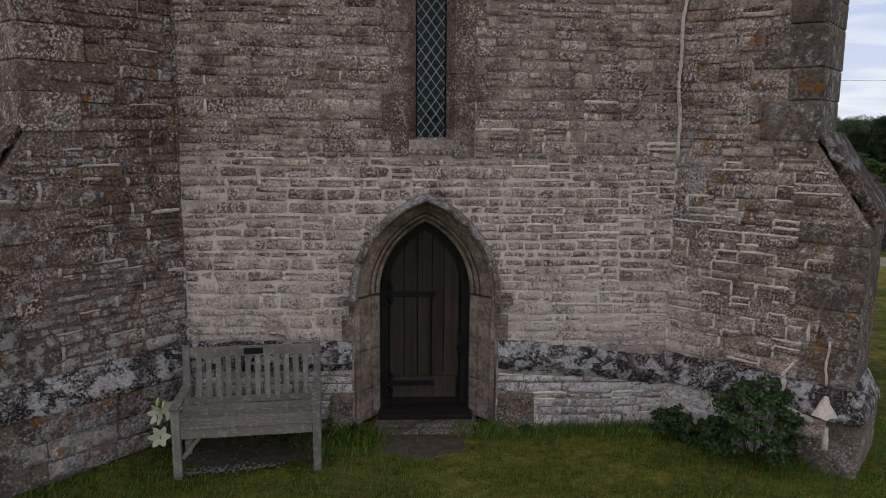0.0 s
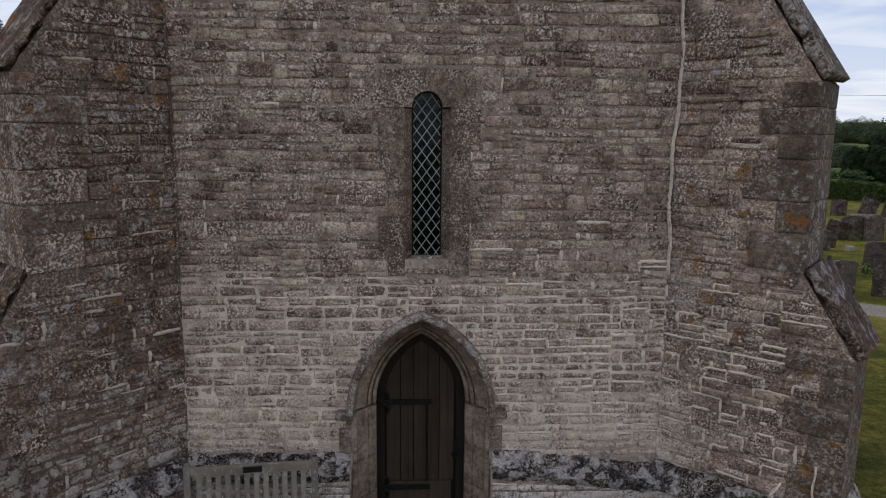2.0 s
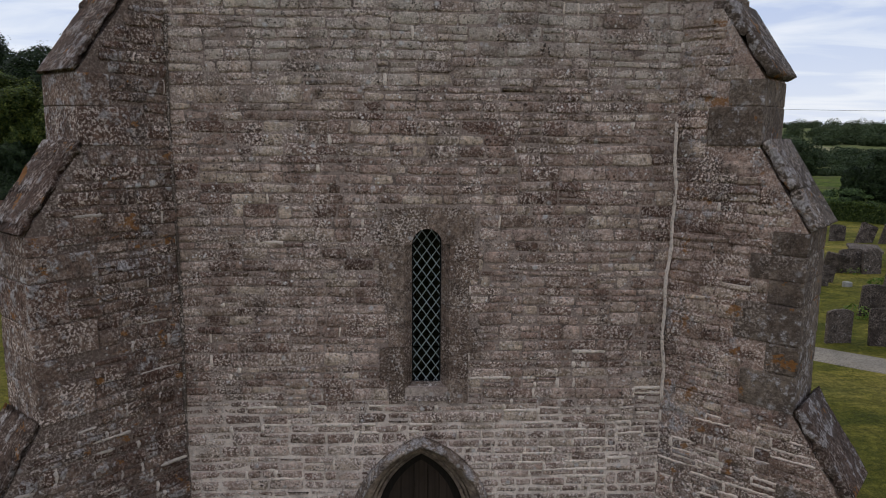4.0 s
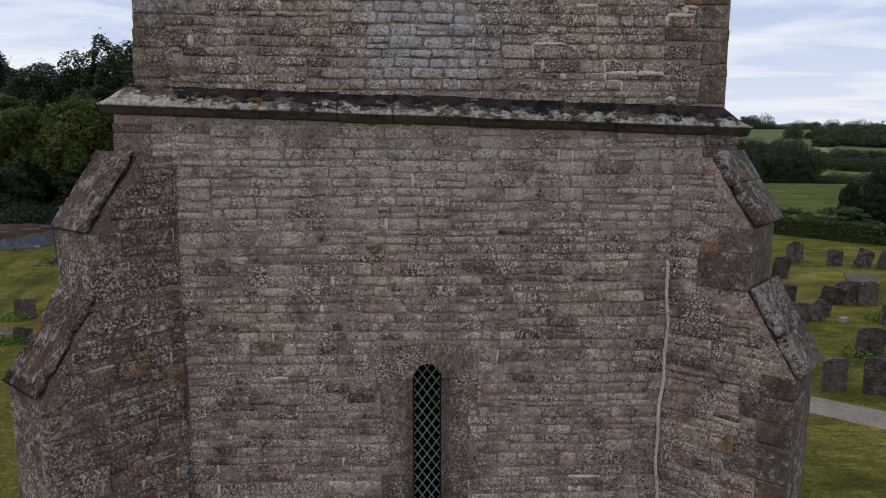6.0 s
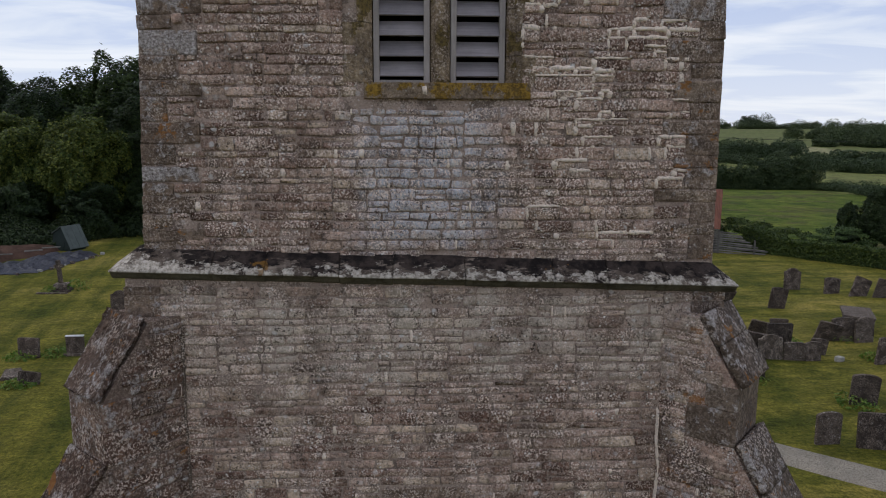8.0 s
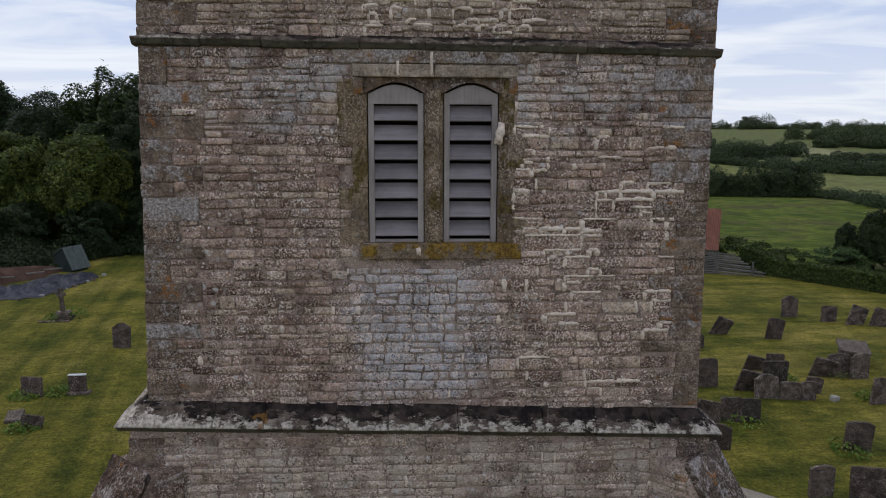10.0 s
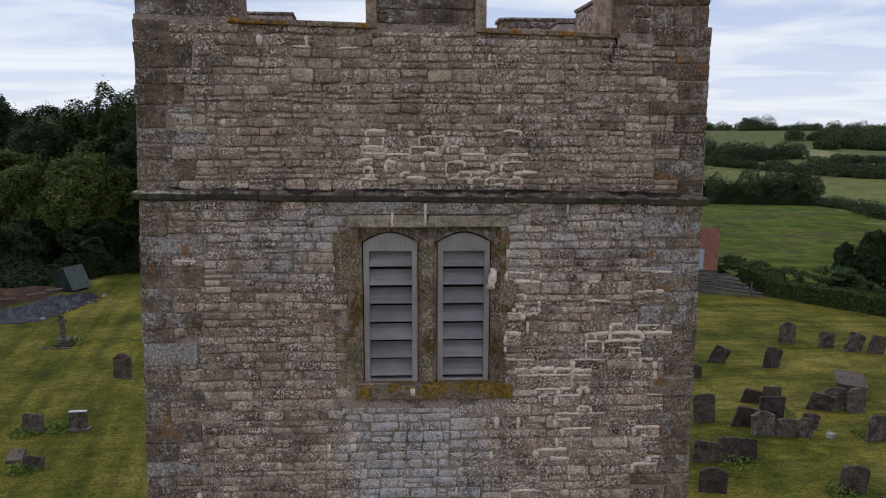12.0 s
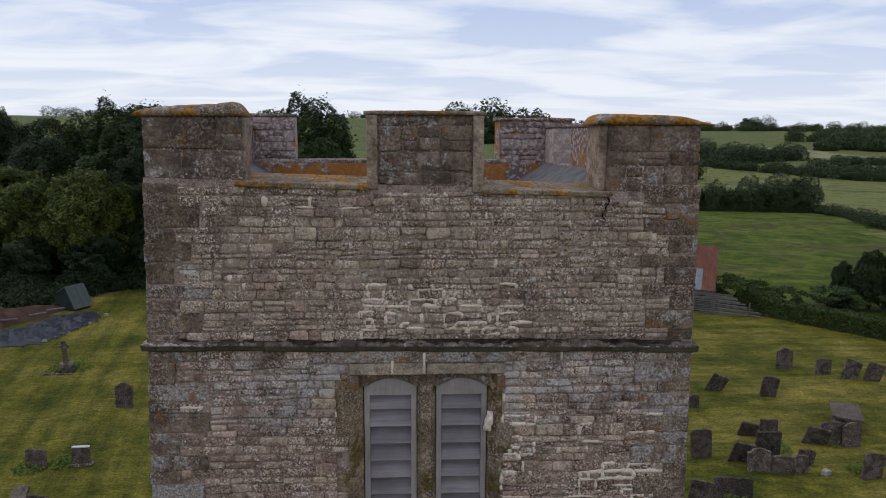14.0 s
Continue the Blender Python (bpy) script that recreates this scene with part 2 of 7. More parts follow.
m_hood = stone_material("lichened_hood_stone", ASHLAR, light=1.0, speck=0.9, dark=0.6, crust=0.9)
m_step = stone_material("worn_brown_step", ASHLAR, light=0.6, speck=0.3, dark=0.7)
m_slab = stone_material("dark_offset_stone", DARK, light=0.5, speck=0.35, dark=0.9, size=1.4, blotch=1.0, crust=0.75, relief=0.10)
m_slab_south = stone_material("grey_offset_stone", ASHLAR, light=0.52, speck=0.6, dark=0.6, size=1.4, blotch=1.0, crust=0.9)
m_eroded = stone_material("eroded_plinth_stone", [(0.20, 0.135, 0.105), (0.44, 0.345, 0.29), (0.54, 0.445, 0.385), (0.17, 0.115, 0.092), (0.50, 0.36, 0.26)], speck=0.6, dark=0.85, size=1.5, blotch=1.0, crust=1.2, relief=0.16)
m_quoin = stone_material("weathered_corner_stone", ASHLAR, light=0.70, speck=0.35, dark=0.7, size=1.3, blotch=0.9, crust=0.3)
m_orange = stone_material("orange_lichened_stone", [(0.22, 0.17, 0.12), (0.28, 0.22, 0.16)], speck=0.4, dark=0.5, lichen=(0.52, (0.47, 0.21, 0.025)))
m_orange_cap = stone_material("orange_crusted_coping", [(0.22, 0.17, 0.12), (0.28, 0.22, 0.16)], speck=0.5, dark=0.4, lichen=(0.82, (0.52, 0.225, 0.02)), crust=0.7)
m_string = stone_material("string_course_stone", [(0.31, 0.252, 0.20), (0.38, 0.315, 0.25)], speck=0.5, dark=0.4)
m_ochre = stone_material("ochre_stained_stone", [(0.215, 0.158, 0.098), (0.24, 0.182, 0.118), (0.20, 0.150, 0.112)], speck=0.5, dark=0.7, lichen=(0.42, (0.17, 0.12, 0.035)))
m_sill = stone_material("moss_yellow_sill_stone", [(0.24, 0.185, 0.13), (0.23, 0.17, 0.12)], speck=0.3, dark=0.5, lichen=(0.75, (0.33, 0.19, 0.022)))
m_grave = stone_material("gravestone", [(0.036, 0.027, 0.022), (0.056, 0.042, 0.034), (0.030, 0.024, 0.020)], speck=0.34, dark=0.4)
m_grave_pale = stone_material("pale_gravestone", [(0.055, 0.043, 0.035), (0.072, 0.057, 0.046)], speck=0.5, dark=0.5, blotch=1.0)


def mortar_material(name, base, vary=0.5, wall=False):
    t = Tree(name, rough=0.95, spec=0.1)
    c = t.mix(vary, base, t.ramp(t.noise(1.3, 6, 0.62), (0.3, tuple(q * 0.45 for q in base)), (0.7, tuple(min(1, q * 1.2) for q in base))))
    c = t.mix(0.5, c, t.ramp(t.noise(24, 5, 0.7), (0.3, (0.6, 0.6, 0.6)), (0.7, (1.25, 1.25, 1.25))), "MULTIPLY")
    if wall:
        low = t.box(-2.4, 4.2, 0.85, 2.6, 0.4)
        c = t.mix(t.math("MULTIPLY", low, t.span(t.noise(3.0, 5), 0.38, 0.55, 0.4, 1.0)), c, (0.84, 0.69, 0.57))
        gone = t.math("MULTIPLY", t.span(t.noise(7, 6, 0.7), 0.50, 0.58), t.math("SUBTRACT", 1.0, t.math("MULTIPLY", low, 0.8)))
        c = t.mix(t.math("MULTIPLY", gone, 0.6), c, (0.06, 0.043, 0.034))
    c = speckled(t, c, 0.6)
    return t.done(c, (t.noise(40, 5, 0.7), 0.008))


m_mortar = mortar_material("old_lime_mortar", (0.37, 0.275, 0.22), wall=True)
m_mortar_dark = mortar_material("brown_lime_mortar", (0.17, 0.120, 0.093))
m_pointing = mortar_material("pale_new_pointing", (0.85, 0.70, 0.57), 0.35)
m_pointing_old = mortar_material("greyed_pointing", (0.62, 0.52, 0.44), 0.6)
# colour that stands in for the dark of the corner gap
m_seam = mortar_material("dark_brown_gap_paint", (0.11, 0.082, 0.062), 0.3)


def wood_material(name, a, b, along=2, rough=0.8, grain=60, lich=0.0, vary=(0.72, 1.2)):
    t = Tree(name, rough=rough, spec=0.2)
    s = [grain, grain, grain]
    s[along] = grain * 0.05
    g = t.noise(1.0, 5, 0.65, t.scaled(*s))
    c = t.mix(g, a, b)
    c = t.mix(0.6, c, t.ramp(t.rand(), (0.0, (vary[0],) * 3), (1.0, (vary[1], vary[1] * 0.98, vary[1] * 0.96))), "MULTIPLY")
    c = t.mix(0.6, c, t.ramp(t.noise(3.0, 5, 0.6), (0.3, (0.62, 0.62, 0.62)), (0.7, (1.25, 1.25, 1.25))), "MULTIPLY")
    if lich:
        c = t.mix(t.math("MULTIPLY", t.span(t.noise(22, 5, 0.65), 0.5, 0.66), lich), c, (0.40, 0.385, 0.325))
    return t.done(c, (g, 0.004), (t.noise(12, 4), 0.004))


m_door = wood_material("dark_oak", (0.006, 0.004, 0.003), (0.095, 0.066, 0.045), grain=26, vary=(0.35, 1.35))
# dark oak again, darkened in colour for the shade deep in the doorway
m_doorframe = wood_material("shaded_darker_oak", (0.005, 0.004, 0.003), (0.034, 0.025, 0.018), grain=36)
m_bench = wood_material("silvered_teak_lengthwise", (0.120, 0.094, 0.070), (0.30, 0.25, 0.20), along=0, lich=0.5, grain=40)
m_bench_up = wood_material("silvered_teak_upright", (0.140, 0.116, 0.09), (0.31, 0.265, 0.215), along=2, lich=0.5, grain=40)
m_slat = wood_material("grey_louvre_board", (0.14, 0.12, 0.122), (0.39, 0.35, 0.35), along=0, grain=30)
m_slatframe = wood_material("grey_louvre_frame", (0.25, 0.215, 0.20), (0.48, 0.425, 0.385), along=2)
m_plank = wood_material("weathered_shed_board", (0.05, 0.045, 0.04), (0.25, 0.23, 0.205), along=0, grain=20, vary=(0.5, 1.35))
m_trunk = wood_material("bark", (0.05, 0.04, 0.03), (0.13, 0.105, 0.08), grain=14)


def plain(name, c, rough=0.6, metal=0.0, vary=0.35, scale=8.0, bump=0.002, spec=0.3):
    t = Tree(name, rough=rough, metal=metal, spec=spec)
    k = t.mix(vary, c, t.ramp(t.noise(scale, 5, 0.6), (0.3, tuple(q * 0.5 for q in c)), (0.7, tuple(min(1, q * 1.4) for q in c))))
    return t.done(k, (t.noise(scale * 5, 4), bump))


m_iron = plain("black_iron", (0.018, 0.017, 0.017), 0.55, 0.6, scale=20)
m_lead = plain("grey_lead", (0.27, 0.30, 0.30), 0.55, 0.2, scale=25, bump=0.001)
m_roof_lead = plain("roof_lead_sheet", (0.125, 0.12, 0.12), 0.75, 0.0, vary=0.8, scale=6, bump=0.01)
# near-black, also painted where unlit depth shows behind louvres and boards
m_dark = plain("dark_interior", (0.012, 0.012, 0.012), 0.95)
m_plaque = plain("dark_plaque", (0.012, 0.012, 0.014), 0.35)
m_petal = plain("cream_lily_petal", (0.56, 0.53, 0.34), 0.6, vary=0.25)
m_bud = plain("lily_yellow_bud", (0.60, 0.62, 0.18), 0.6, vary=0.25)
m_green_box = plain("dark_green_paint", (0.016, 0.026, 0.022), 0.65, scale=2)
m_tarp = plain("dark_plastic_sheet", (0.012, 0.011, 0.020), 0.45, scale=2.2, bump=0.05, spec=0.5)
m_zinc = plain("grey_zinc_sheet", (0.20, 0.215, 0.23), 0.6, 0.3, scale=2)
m_hut_roof = plain("grey_green_roofing", (0.085, 0.098, 0.088), 0.8, scale=3)
m_pebble = plain("pale_pebble", (0.20, 0.18, 0.15), 0.9, scale=30)
m_white = plain("white_painted_stone", (0.62, 0.62, 0.60), 0.7)
m_pale_stone = plain("pale_weathered_stone", (0.30, 0.285, 0.25), 0.9, vary=0.6, scale=14, bump=0.01)
m_cable = plain("cable_rubber", (0.03, 0.03, 0.03), 0.6)


def glass():
    t = Tree("old_window_glass", rough=0.08, spec=0.5)
    t.bsdf.inputs["Transmission Weight"].default_value = 1.0
    t.bsdf.inputs["IOR"].default_value = 1.3
    return t.done((0.16, 0.19, 0.22), (t.noise(9, 3), 0.006))


m_glass = glass()


def rust():
    t = Tree("rusty_corrugated_iron", rough=0.75, spec=0.3, metal=0.2)
    c = t.ramp(t.noise(1.0, 6, 0.65, t.scaled(2.5, 0.5, 0.5)), (0.3, (0.10, 0.036, 0.022)), (0.55, (0.17, 0.064, 0.038)), (0.75, (0.24, 0.11, 0.075)))
    return t.done(c, (t.noise(6, 5), 0.005))


m_rust = rust()


def foliage(name, a, b, c3, rough=0.6):
    t = Tree(name, rough=rough, spec=0.25)
    c = t.ramp(t.island, (0.0, a), (0.55, b), (1.0, c3))
    c = t.mix(0.55, c, t.ramp(t.obrand, (0.0, (0.72, 0.8, 0.72)), (1.0, (1.3, 1.2, 1.05))), "MULTIPLY")
    c = t.mix(0.6, c, t.ramp(t.noise(0.35, 3), (0.3, (0.65, 0.7, 0.65)), (0.7, (1.3, 1.25, 1.1))), "MULTIPLY")
    t.link(c, t.bsdf.inputs["Base Color"])
    tr = t.n("ShaderNodeBsdfTranslucent")
    t.link(c, tr.inputs[0])
    mx = t.n("ShaderNodeMixShader")
    mx.inputs[0].default_value = 0.3
    t.nt.links.new(t.bsdf.outputs[0], mx.inputs[1])
    t.nt.links.new(tr.outputs[0], mx.inputs[2])
    t.nt.links.new(mx.outputs[0], t.out.inputs[0])
    return t.mat


m_leaf = foliage("broad_leaf", (0.016, 0.030, 0.008), (0.034, 0.058, 0.014), (0.078, 0.110, 0.026))
m_leaf_bright = foliage("yellow_green_leaf", (0.026, 0.046, 0.009), (0.064, 0.090, 0.016), (0.165, 0.182, 0.036))
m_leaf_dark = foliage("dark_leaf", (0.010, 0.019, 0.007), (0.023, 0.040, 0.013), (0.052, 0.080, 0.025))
# distance haze is mixed into this paler, greyer leaf green
m_hazed_leaf = foliage("hazed_far_leaf", (0.022, 0.038, 0.015), (0.044, 0.068, 0.026), (0.085, 0.112, 0.044))
m_hedge = foliage("hedge_leaf", (0.024, 0.040, 0.010), (0.050, 0.076, 0.016), (0.105, 0.130, 0.026))
m_shrub = foliage("shrub_leaf", (0.026, 0.048, 0.016), (0.052, 0.088, 0.028), (0.095, 0.140, 0.05))
m_blade = foliage("grass_blade", (0.062, 0.125, 0.018), (0.125, 0.195, 0.030), (0.25, 0.28, 0.065))


def grass_ground(name, a, b, c3, stripe=True):
    t = Tree(name, rough=0.95, spec=0.1)
    c = t.ramp(t.noise(0.22, 6, 0.66), (0.38, a), (0.5, b), (0.64, c3))
    if not stripe:
        c = t.mix(t.span(t.noise(0.13, 6, 0.68), 0.515, 0.58, 0.0, 0.7), c, (0.072, 0.062, 0.030))
    c = t.mix(0.3 if stripe else 0.7, c, t.ramp(t.noise(0.75, 7, 0.72), (0.38, (0.50, 0.56, 0.45)), (0.62, (1.5, 1.42, 1.3))), "MULTIPLY")
    if stripe:
        # mowing streaks: the sheen of the laid grass is put into the colour
        m = t.n("ShaderNodeMapping")
        m.vector_type = "TEXTURE"
        m.inputs["Rotation"].default_value = (0, 0, radians(13))
        m.inputs["Scale"].default_value = (0.75, 9.0, 1.0)
        t.link(t.pos, m.inputs[0])
        rows = t.noise(1.0, 4, 0.6, m.outputs[0], 0.15)
        cross = t.noise(1.0, 4, 0.6, t.scaled(0.22, 1.1, 1.0), 0.4)
        side = t.span(t.x, -3.0, 3.0)
        w = t.math("ADD", t.math("MULTIPLY", rows, t.math("SUBTRACT", 1.0, side)), t.math("MULTIPLY", cross, side))
        c = t.mix(0.75, c, t.ramp(w, (0.36, (0.56, 0.64, 0.52)), (0.64, (1.5, 1.36, 1.25))), "MULTIPLY")
    if stripe:
        c = t.mix(0.9, c, t.ramp(t.noise(3.2, 6, 0.72, t.scaled(0.6, 1.0, 1.0)), (0.36, (0.66, 0.70, 0.62)), (0.64, (1.32, 1.27, 1.24))), "MULTIPLY")
    c = t.mix(0.95, c, t.ramp(t.noise(9, 5, 0.75), (0.36, (0.5, 0.55, 0.45)), (0.64, (1.5, 1.42, 1.36))), "MULTIPLY")
    c = t.mix(0.75, c, t.ramp(t.noise(34, 5, 0.75), (0.34, (0.5, 0.55, 0.45)), (0.66, (1.5, 1.45, 1.4))), "MULTIPLY")
    return t.done(c, (t.noise(18, 6, 0.75), 0.05), (t.noise(2.2, 4), 0.08))


m_lawn = grass_ground("mown_churchyard_grass", (0.062, 0.071, 0.013), (0.114, 0.110, 0.023), (0.172, 0.150, 0.046))
m_pasture = grass_ground("bright_pasture", (0.038, 0.060, 0.007), (0.070, 0.098, 0.011), (0.108, 0.120, 0.022), False)
m_crop = grass_ground("pale_green_crop", (0.120, 0.135, 0.046), (0.145, 0.160, 0.056), (0.165, 0.172, 0.07), False)
m_pale = grass_ground("pale_rough_field", (0.19, 0.185, 0.11), (0.25, 0.24, 0.15), (0.28, 0.26, 0.17), False)
m_far = grass_ground("far_field", (0.09, 0.112, 0.042), (0.115, 0.132, 0.052), (0.13, 0.142, 0.06), False)


def gravel_material():
    t = Tree("gravel", rough=0.95, spec=0.1)
    c = t.ramp(t.voronoi(28), (0.0, (0.36, 0.31, 0.25)), (0.5, (0.26, 0.225, 0.18)), (1.0, (0.13, 0.115, 0.095)))
    c = t.mix(0.5, c, t.ramp(t.noise(1.5, 5), (0.3, (0.7, 0.7, 0.68)), (0.7, (1.3, 1.28, 1.22))), "MULTIPLY")
    return t.done(c, (t.voronoi(28), 0.02))


m_gravel = gravel_material()
m_earth = plain("bare_brown_earth", (0.125, 0.094, 0.064), 0.95, vary=0.8, scale=14, bump=0.03, spec=0.1)
m_red_earth = plain("red_brown_earth", (0.080, 0.046, 0.033), 0.95, vary=0.7, scale=1.5, bump=0.05, spec=0.1)


# ---- helpers for meshes ----
def part(name, bm, material, parent=None, label="", smooth=False):
    me = bpy.data.meshes.new(name)
    if smooth:
        for f in bm.faces:
            f.smooth = True
    bm.to_mesh(me)
    bm.free()
    me.materials.append(material)
    ob = new(name, me)
    ob.parent = parent
    return tagged(ob, label) if label else ob


def thing(name, m, label, category, group="", kind=""):
    ob = new(name)
    ob.empty_display_size = 0.2
    ob.matrix_world = m
    return tagged(ob, label, category, group, kind)


def bm_box(bm, x0, x1, y0, y1, z0, z1, bevel=0.0, jitter=0.0, m=None):
    vs = [bm.verts.new((x, y, z)) for x in (x0, x1) for y in (y0, y1) for z in (z0, z1)]
    fs = [bm.faces.new([vs[i] for i in q]) for q in ((0, 1, 3, 2), (4, 6, 7, 5), (0, 4, 5, 1), (2, 3, 7, 6), (0, 2, 6, 4), (1, 5, 7, 3))]
    for v in vs:
        v.co += Vector([random.uniform(-jitter, jitter) for _ in range(3)])
    made = list(vs)
    if bevel:
        edges = list({e for f in fs for e in f.edges})
        made = bmesh.ops.bevel(bm, geom=edges, offset=bevel, segments=2, profile=0.6, affect="EDGES")["verts"]
    if m is not None:
        for v in set(made):
            v.co = m @ v.co
    return bm


def box(x0, x1, y0, y1, z0, z1, bevel=0.0, jitter=0.0, m=None):
    bm = bmesh.new()
    bm_box(bm, x0, x1, y0, y1, z0, z1, bevel, jitter, m)
    bmesh.ops.recalc_face_normals(bm, faces=bm.faces)
    return bm


def prism(outline, y0, y1, bevel=0.0):
    """An outline in x, z, from y0 to y1."""
    bm = bmesh.new()
    a = [bm.verts.new((x, y0, z)) for x, z in outline]
    b = [bm.verts.new((x, y1, z)) for x, z in outline]
    n = len(outline)
    bm.faces.new(a)
    bm.faces.new(b[::-1])
    for i in range(n):
        bm.faces.new((a[i], b[i], b[(i + 1) % n], a[(i + 1) % n]))
    if bevel:
        bmesh.ops.bevel(bm, geom=list(bm.edges), offset=bevel, segments=2, profile=0.6, affect="EDGES")
    bmesh.ops.recalc_face_normals(bm, faces=bm.faces)
    return bm


def moved(bm, m):
    bm.transform(m)
    return bm


# ---- masonry ----
class Face:
    """A wall face: u along it, v upwards, d outwards."""

    def __init__(self, origin, u, n):
        self.o, self.u, self.n = np.array(origin, float), np.array(u, float), np.array(n, float)

    def at(self, uvd):
        uvd = np.array(uvd, float)
        uvd[:, 1] += [0.016 * noise.noise((u * 0.9, v * 1.3, self.n[0] * 3)) + 0.007 * noise.noise((u * 4, v * 3, 7)) for u, v, _ in uvd]
        return self.o + uvd[:, :1] * self.u + uvd[:, 1:2] * np.array((0, 0, 1.0)) + uvd[:, 2:] * self.n


def courses(v0, v1, rng, lo=0.045, hi=0.115):
    v, out = v0, []
    while v < v1 - lo * 0.7:
        h = min(rng.uniform(lo, hi) if rng.random() < 0.8 else rng.uniform(hi, hi * 1.25), v1 - v)
        if v1 - (v + h) < lo * 0.8:
            h = v1 - v
        out.append((v, v + h))
        v += h
    return out


def lay(bands, spans, rng, lo=0.08, hi=0.34):
    """Stones for each course. spans(v0, v1) gives the free stretches of u."""
    stones = []
    for v0, v1 in bands:
        for a, b in spans(v0, v1):
            u = a
            while u < b - 0.02:
                w = rng.uniform(lo, hi) * (0.75 + 2.4 * (v1 - v0))
                if b - (u + w) < lo * 0.8:
                    w = b - u
                if w > hi * 1.5:
                    w *= 0.5
                if w < 0.30 and v1 - v0 > 0.1 and rng.random() < 0.25:
                    k = v0 + (v1 - v0) * rng.uniform(0.4, 0.6)
                    stones += [(u, u + w, v0, k), (u, u + w, k, v1)]
                else:
                    stones.append((u, u + w, v0, v1))
                u += w
    return stones


def patchwork(v0, v1, spans, rng, lo=0.05, hi=0.11, short=0.08, long=0.34):
    """Rubble brought to courses: each stretch of wall has course heights of its own."""
    out, v = [], v0
    while v < v1 - 0.02:
        h = rng.uniform(0.2, 0.42)
        if v1 - (v + h) < 0.2:
            h = v1 - v
        u = -4.0 + rng.uniform(0, 0.8)
        while u < 4.0:
            w = rng.uniform(0.9, 2.6)
            out += lay(courses(v, v + h, rng, lo, hi), lambda p, q, a=u, b=u + w: [(max(a, s), min(b, e)) for s, e in spans(p, q) if min(b, e) - max(a, s) > 0.03], rng, short, long)
            u += w
        v += h
    return out


def less(a, b, *holes):
    """The stretch a to b without the holes."""
    out = [(a, b)]
    for h in holes:
        if h is None:
            continue
        nxt = []
        for p, q in out:
            if h[1] <= p or h[0] >= q:
                nxt.append((p, q))
                continue
            if h[0] > p:
                nxt.append((p, h[0]))
            if h[1] < q:
                nxt.append((h[1], q))
        out = nxt
    return [(p, q) for p, q in out if q - p > 0.03]


def stone_points(w, h, rng, proud, joint=0.012):
    """24 points of one rough-faced stone about its middle: u, v, d."""
    w, h = w - joint, h - joint
    c = min(0.016, 0.17 * h, 0.2 * w)
    ring = np.array([(-w / 2 + c, -h / 2), (w / 2 - c, -h / 2), (w / 2, -h / 2 + c), (w / 2, h / 2 - c), (w / 2 - c, h / 2), (-w / 2 + c, h / 2), (-w / 2, h / 2 - c), (-w / 2, -h / 2 + c)])
    ring += rng.uniform(-0.0095, 0.0095, ring.shape)
    tx, tz = rng.uniform(-0.012, 0.012, 2)
    rows = []
    for inset, d in ((0.0, -0.045), (0.001, proud - 0.006), (min(0.011, 0.2 * h), proud)):
        k = np.array([max(0.2, 1 - 2 * inset / w), max(0.2, 1 - 2 * inset / h)])
        p = ring * k
        dd = np.full(8, d)
        if d > 0 or d == proud:
            dd = dd + tx * p[:, 0] / w + tz * p[:, 1] / h + rng.uniform(-0.0025, 0.0025, 8)
        rows.append(np.column_stack((p, dd)))
    return np.vstack(rows)


STONE_FACES = [(i, (i + 1) % 8, 8 + (i + 1) % 8, 8 + i) for i in range(8)] + [(8 + i, 8 + (i + 1) % 8, 16 + (i + 1) % 8, 16 + i) for i in range(8)] + [tuple(range(16, 24))]


def mesh_of(name, verts, faces, material, smooth=True):
    me = bpy.data.meshes.new(name)
    me.from_pydata([tuple(v) for v in verts], [], faces)
    me.update()
    if smooth:
        me.polygons.foreach_set("use_smooth", [True] * len(me.polygons))
    me.materials.append(material)
    return me


def build_stones(face, stones, material, parent, rng, single, name="stone", rough=0.014, gap=lambda u, v: 0.012):
    """The stones that single() picks are parts of their own (up to 300); the rest is one mesh."""
    flip = np.dot(np.cross(face.u, (0, 0, 1)), face.n) < 0
    faces = [f[::-1] for f in STONE_FACES] if flip else STONE_FACES
    pool = {}
    verts, polys, count = [], [], 0
    rot = Matrix((face.u, face.n, (0, 0, 1))).transposed().to_4x4()
    for u0, u1, v0, v1 in stones:
        w, h, mu, mv = u1 - u0, v1 - v0, (u0 + u1) / 2, (v0 + v1) / 2
        if single(mu, mv) and count < 300:
            key = (max(1, round(w / 0.07)), max(1, round(h / 0.025)), int(rng.integers(3)), gap(mu, mv))
            if key not in pool:
                p = stone_points(key[0] * 0.07, key[1] * 0.025, rng, rng.uniform(0.003, rough), key[3])
                pool[key] = mesh_of(name, p[:, (0, 2, 1)], [f[::-1] for f in STONE_FACES] if not flip else STONE_FACES, material)
            ob = new(name, pool[key])
            ob.parent = parent
            k = face.at([(mu, mv, 0)])[0]
            m = rot.copy()
            m.translation = k
            ob.matrix_basis = parent.matrix_world.inverted() @ m @ Matrix.Diagonal((w / (key[0] * 0.07), 1, h / (key[1] * 0.025), 1))
            count += 1
        else:
            p = stone_points(w, h, rng, rng.uniform(0.002, rough), gap(mu, mv))
            p[:, 0] += mu
            p[:, 1] += mv
            base = len(verts) * 24
            verts.append(face.at(p))
            polys += [tuple(base + i for i in f) for f in faces]
    if verts:
        me = mesh_of("stonework", np.vstack(verts), polys, material)
        ob = new("stonework", me)
        ob.parent = parent
        ob.matrix_parent_inverse = parent.matrix_world.inverted()
        tagged(ob, kind="stuff")


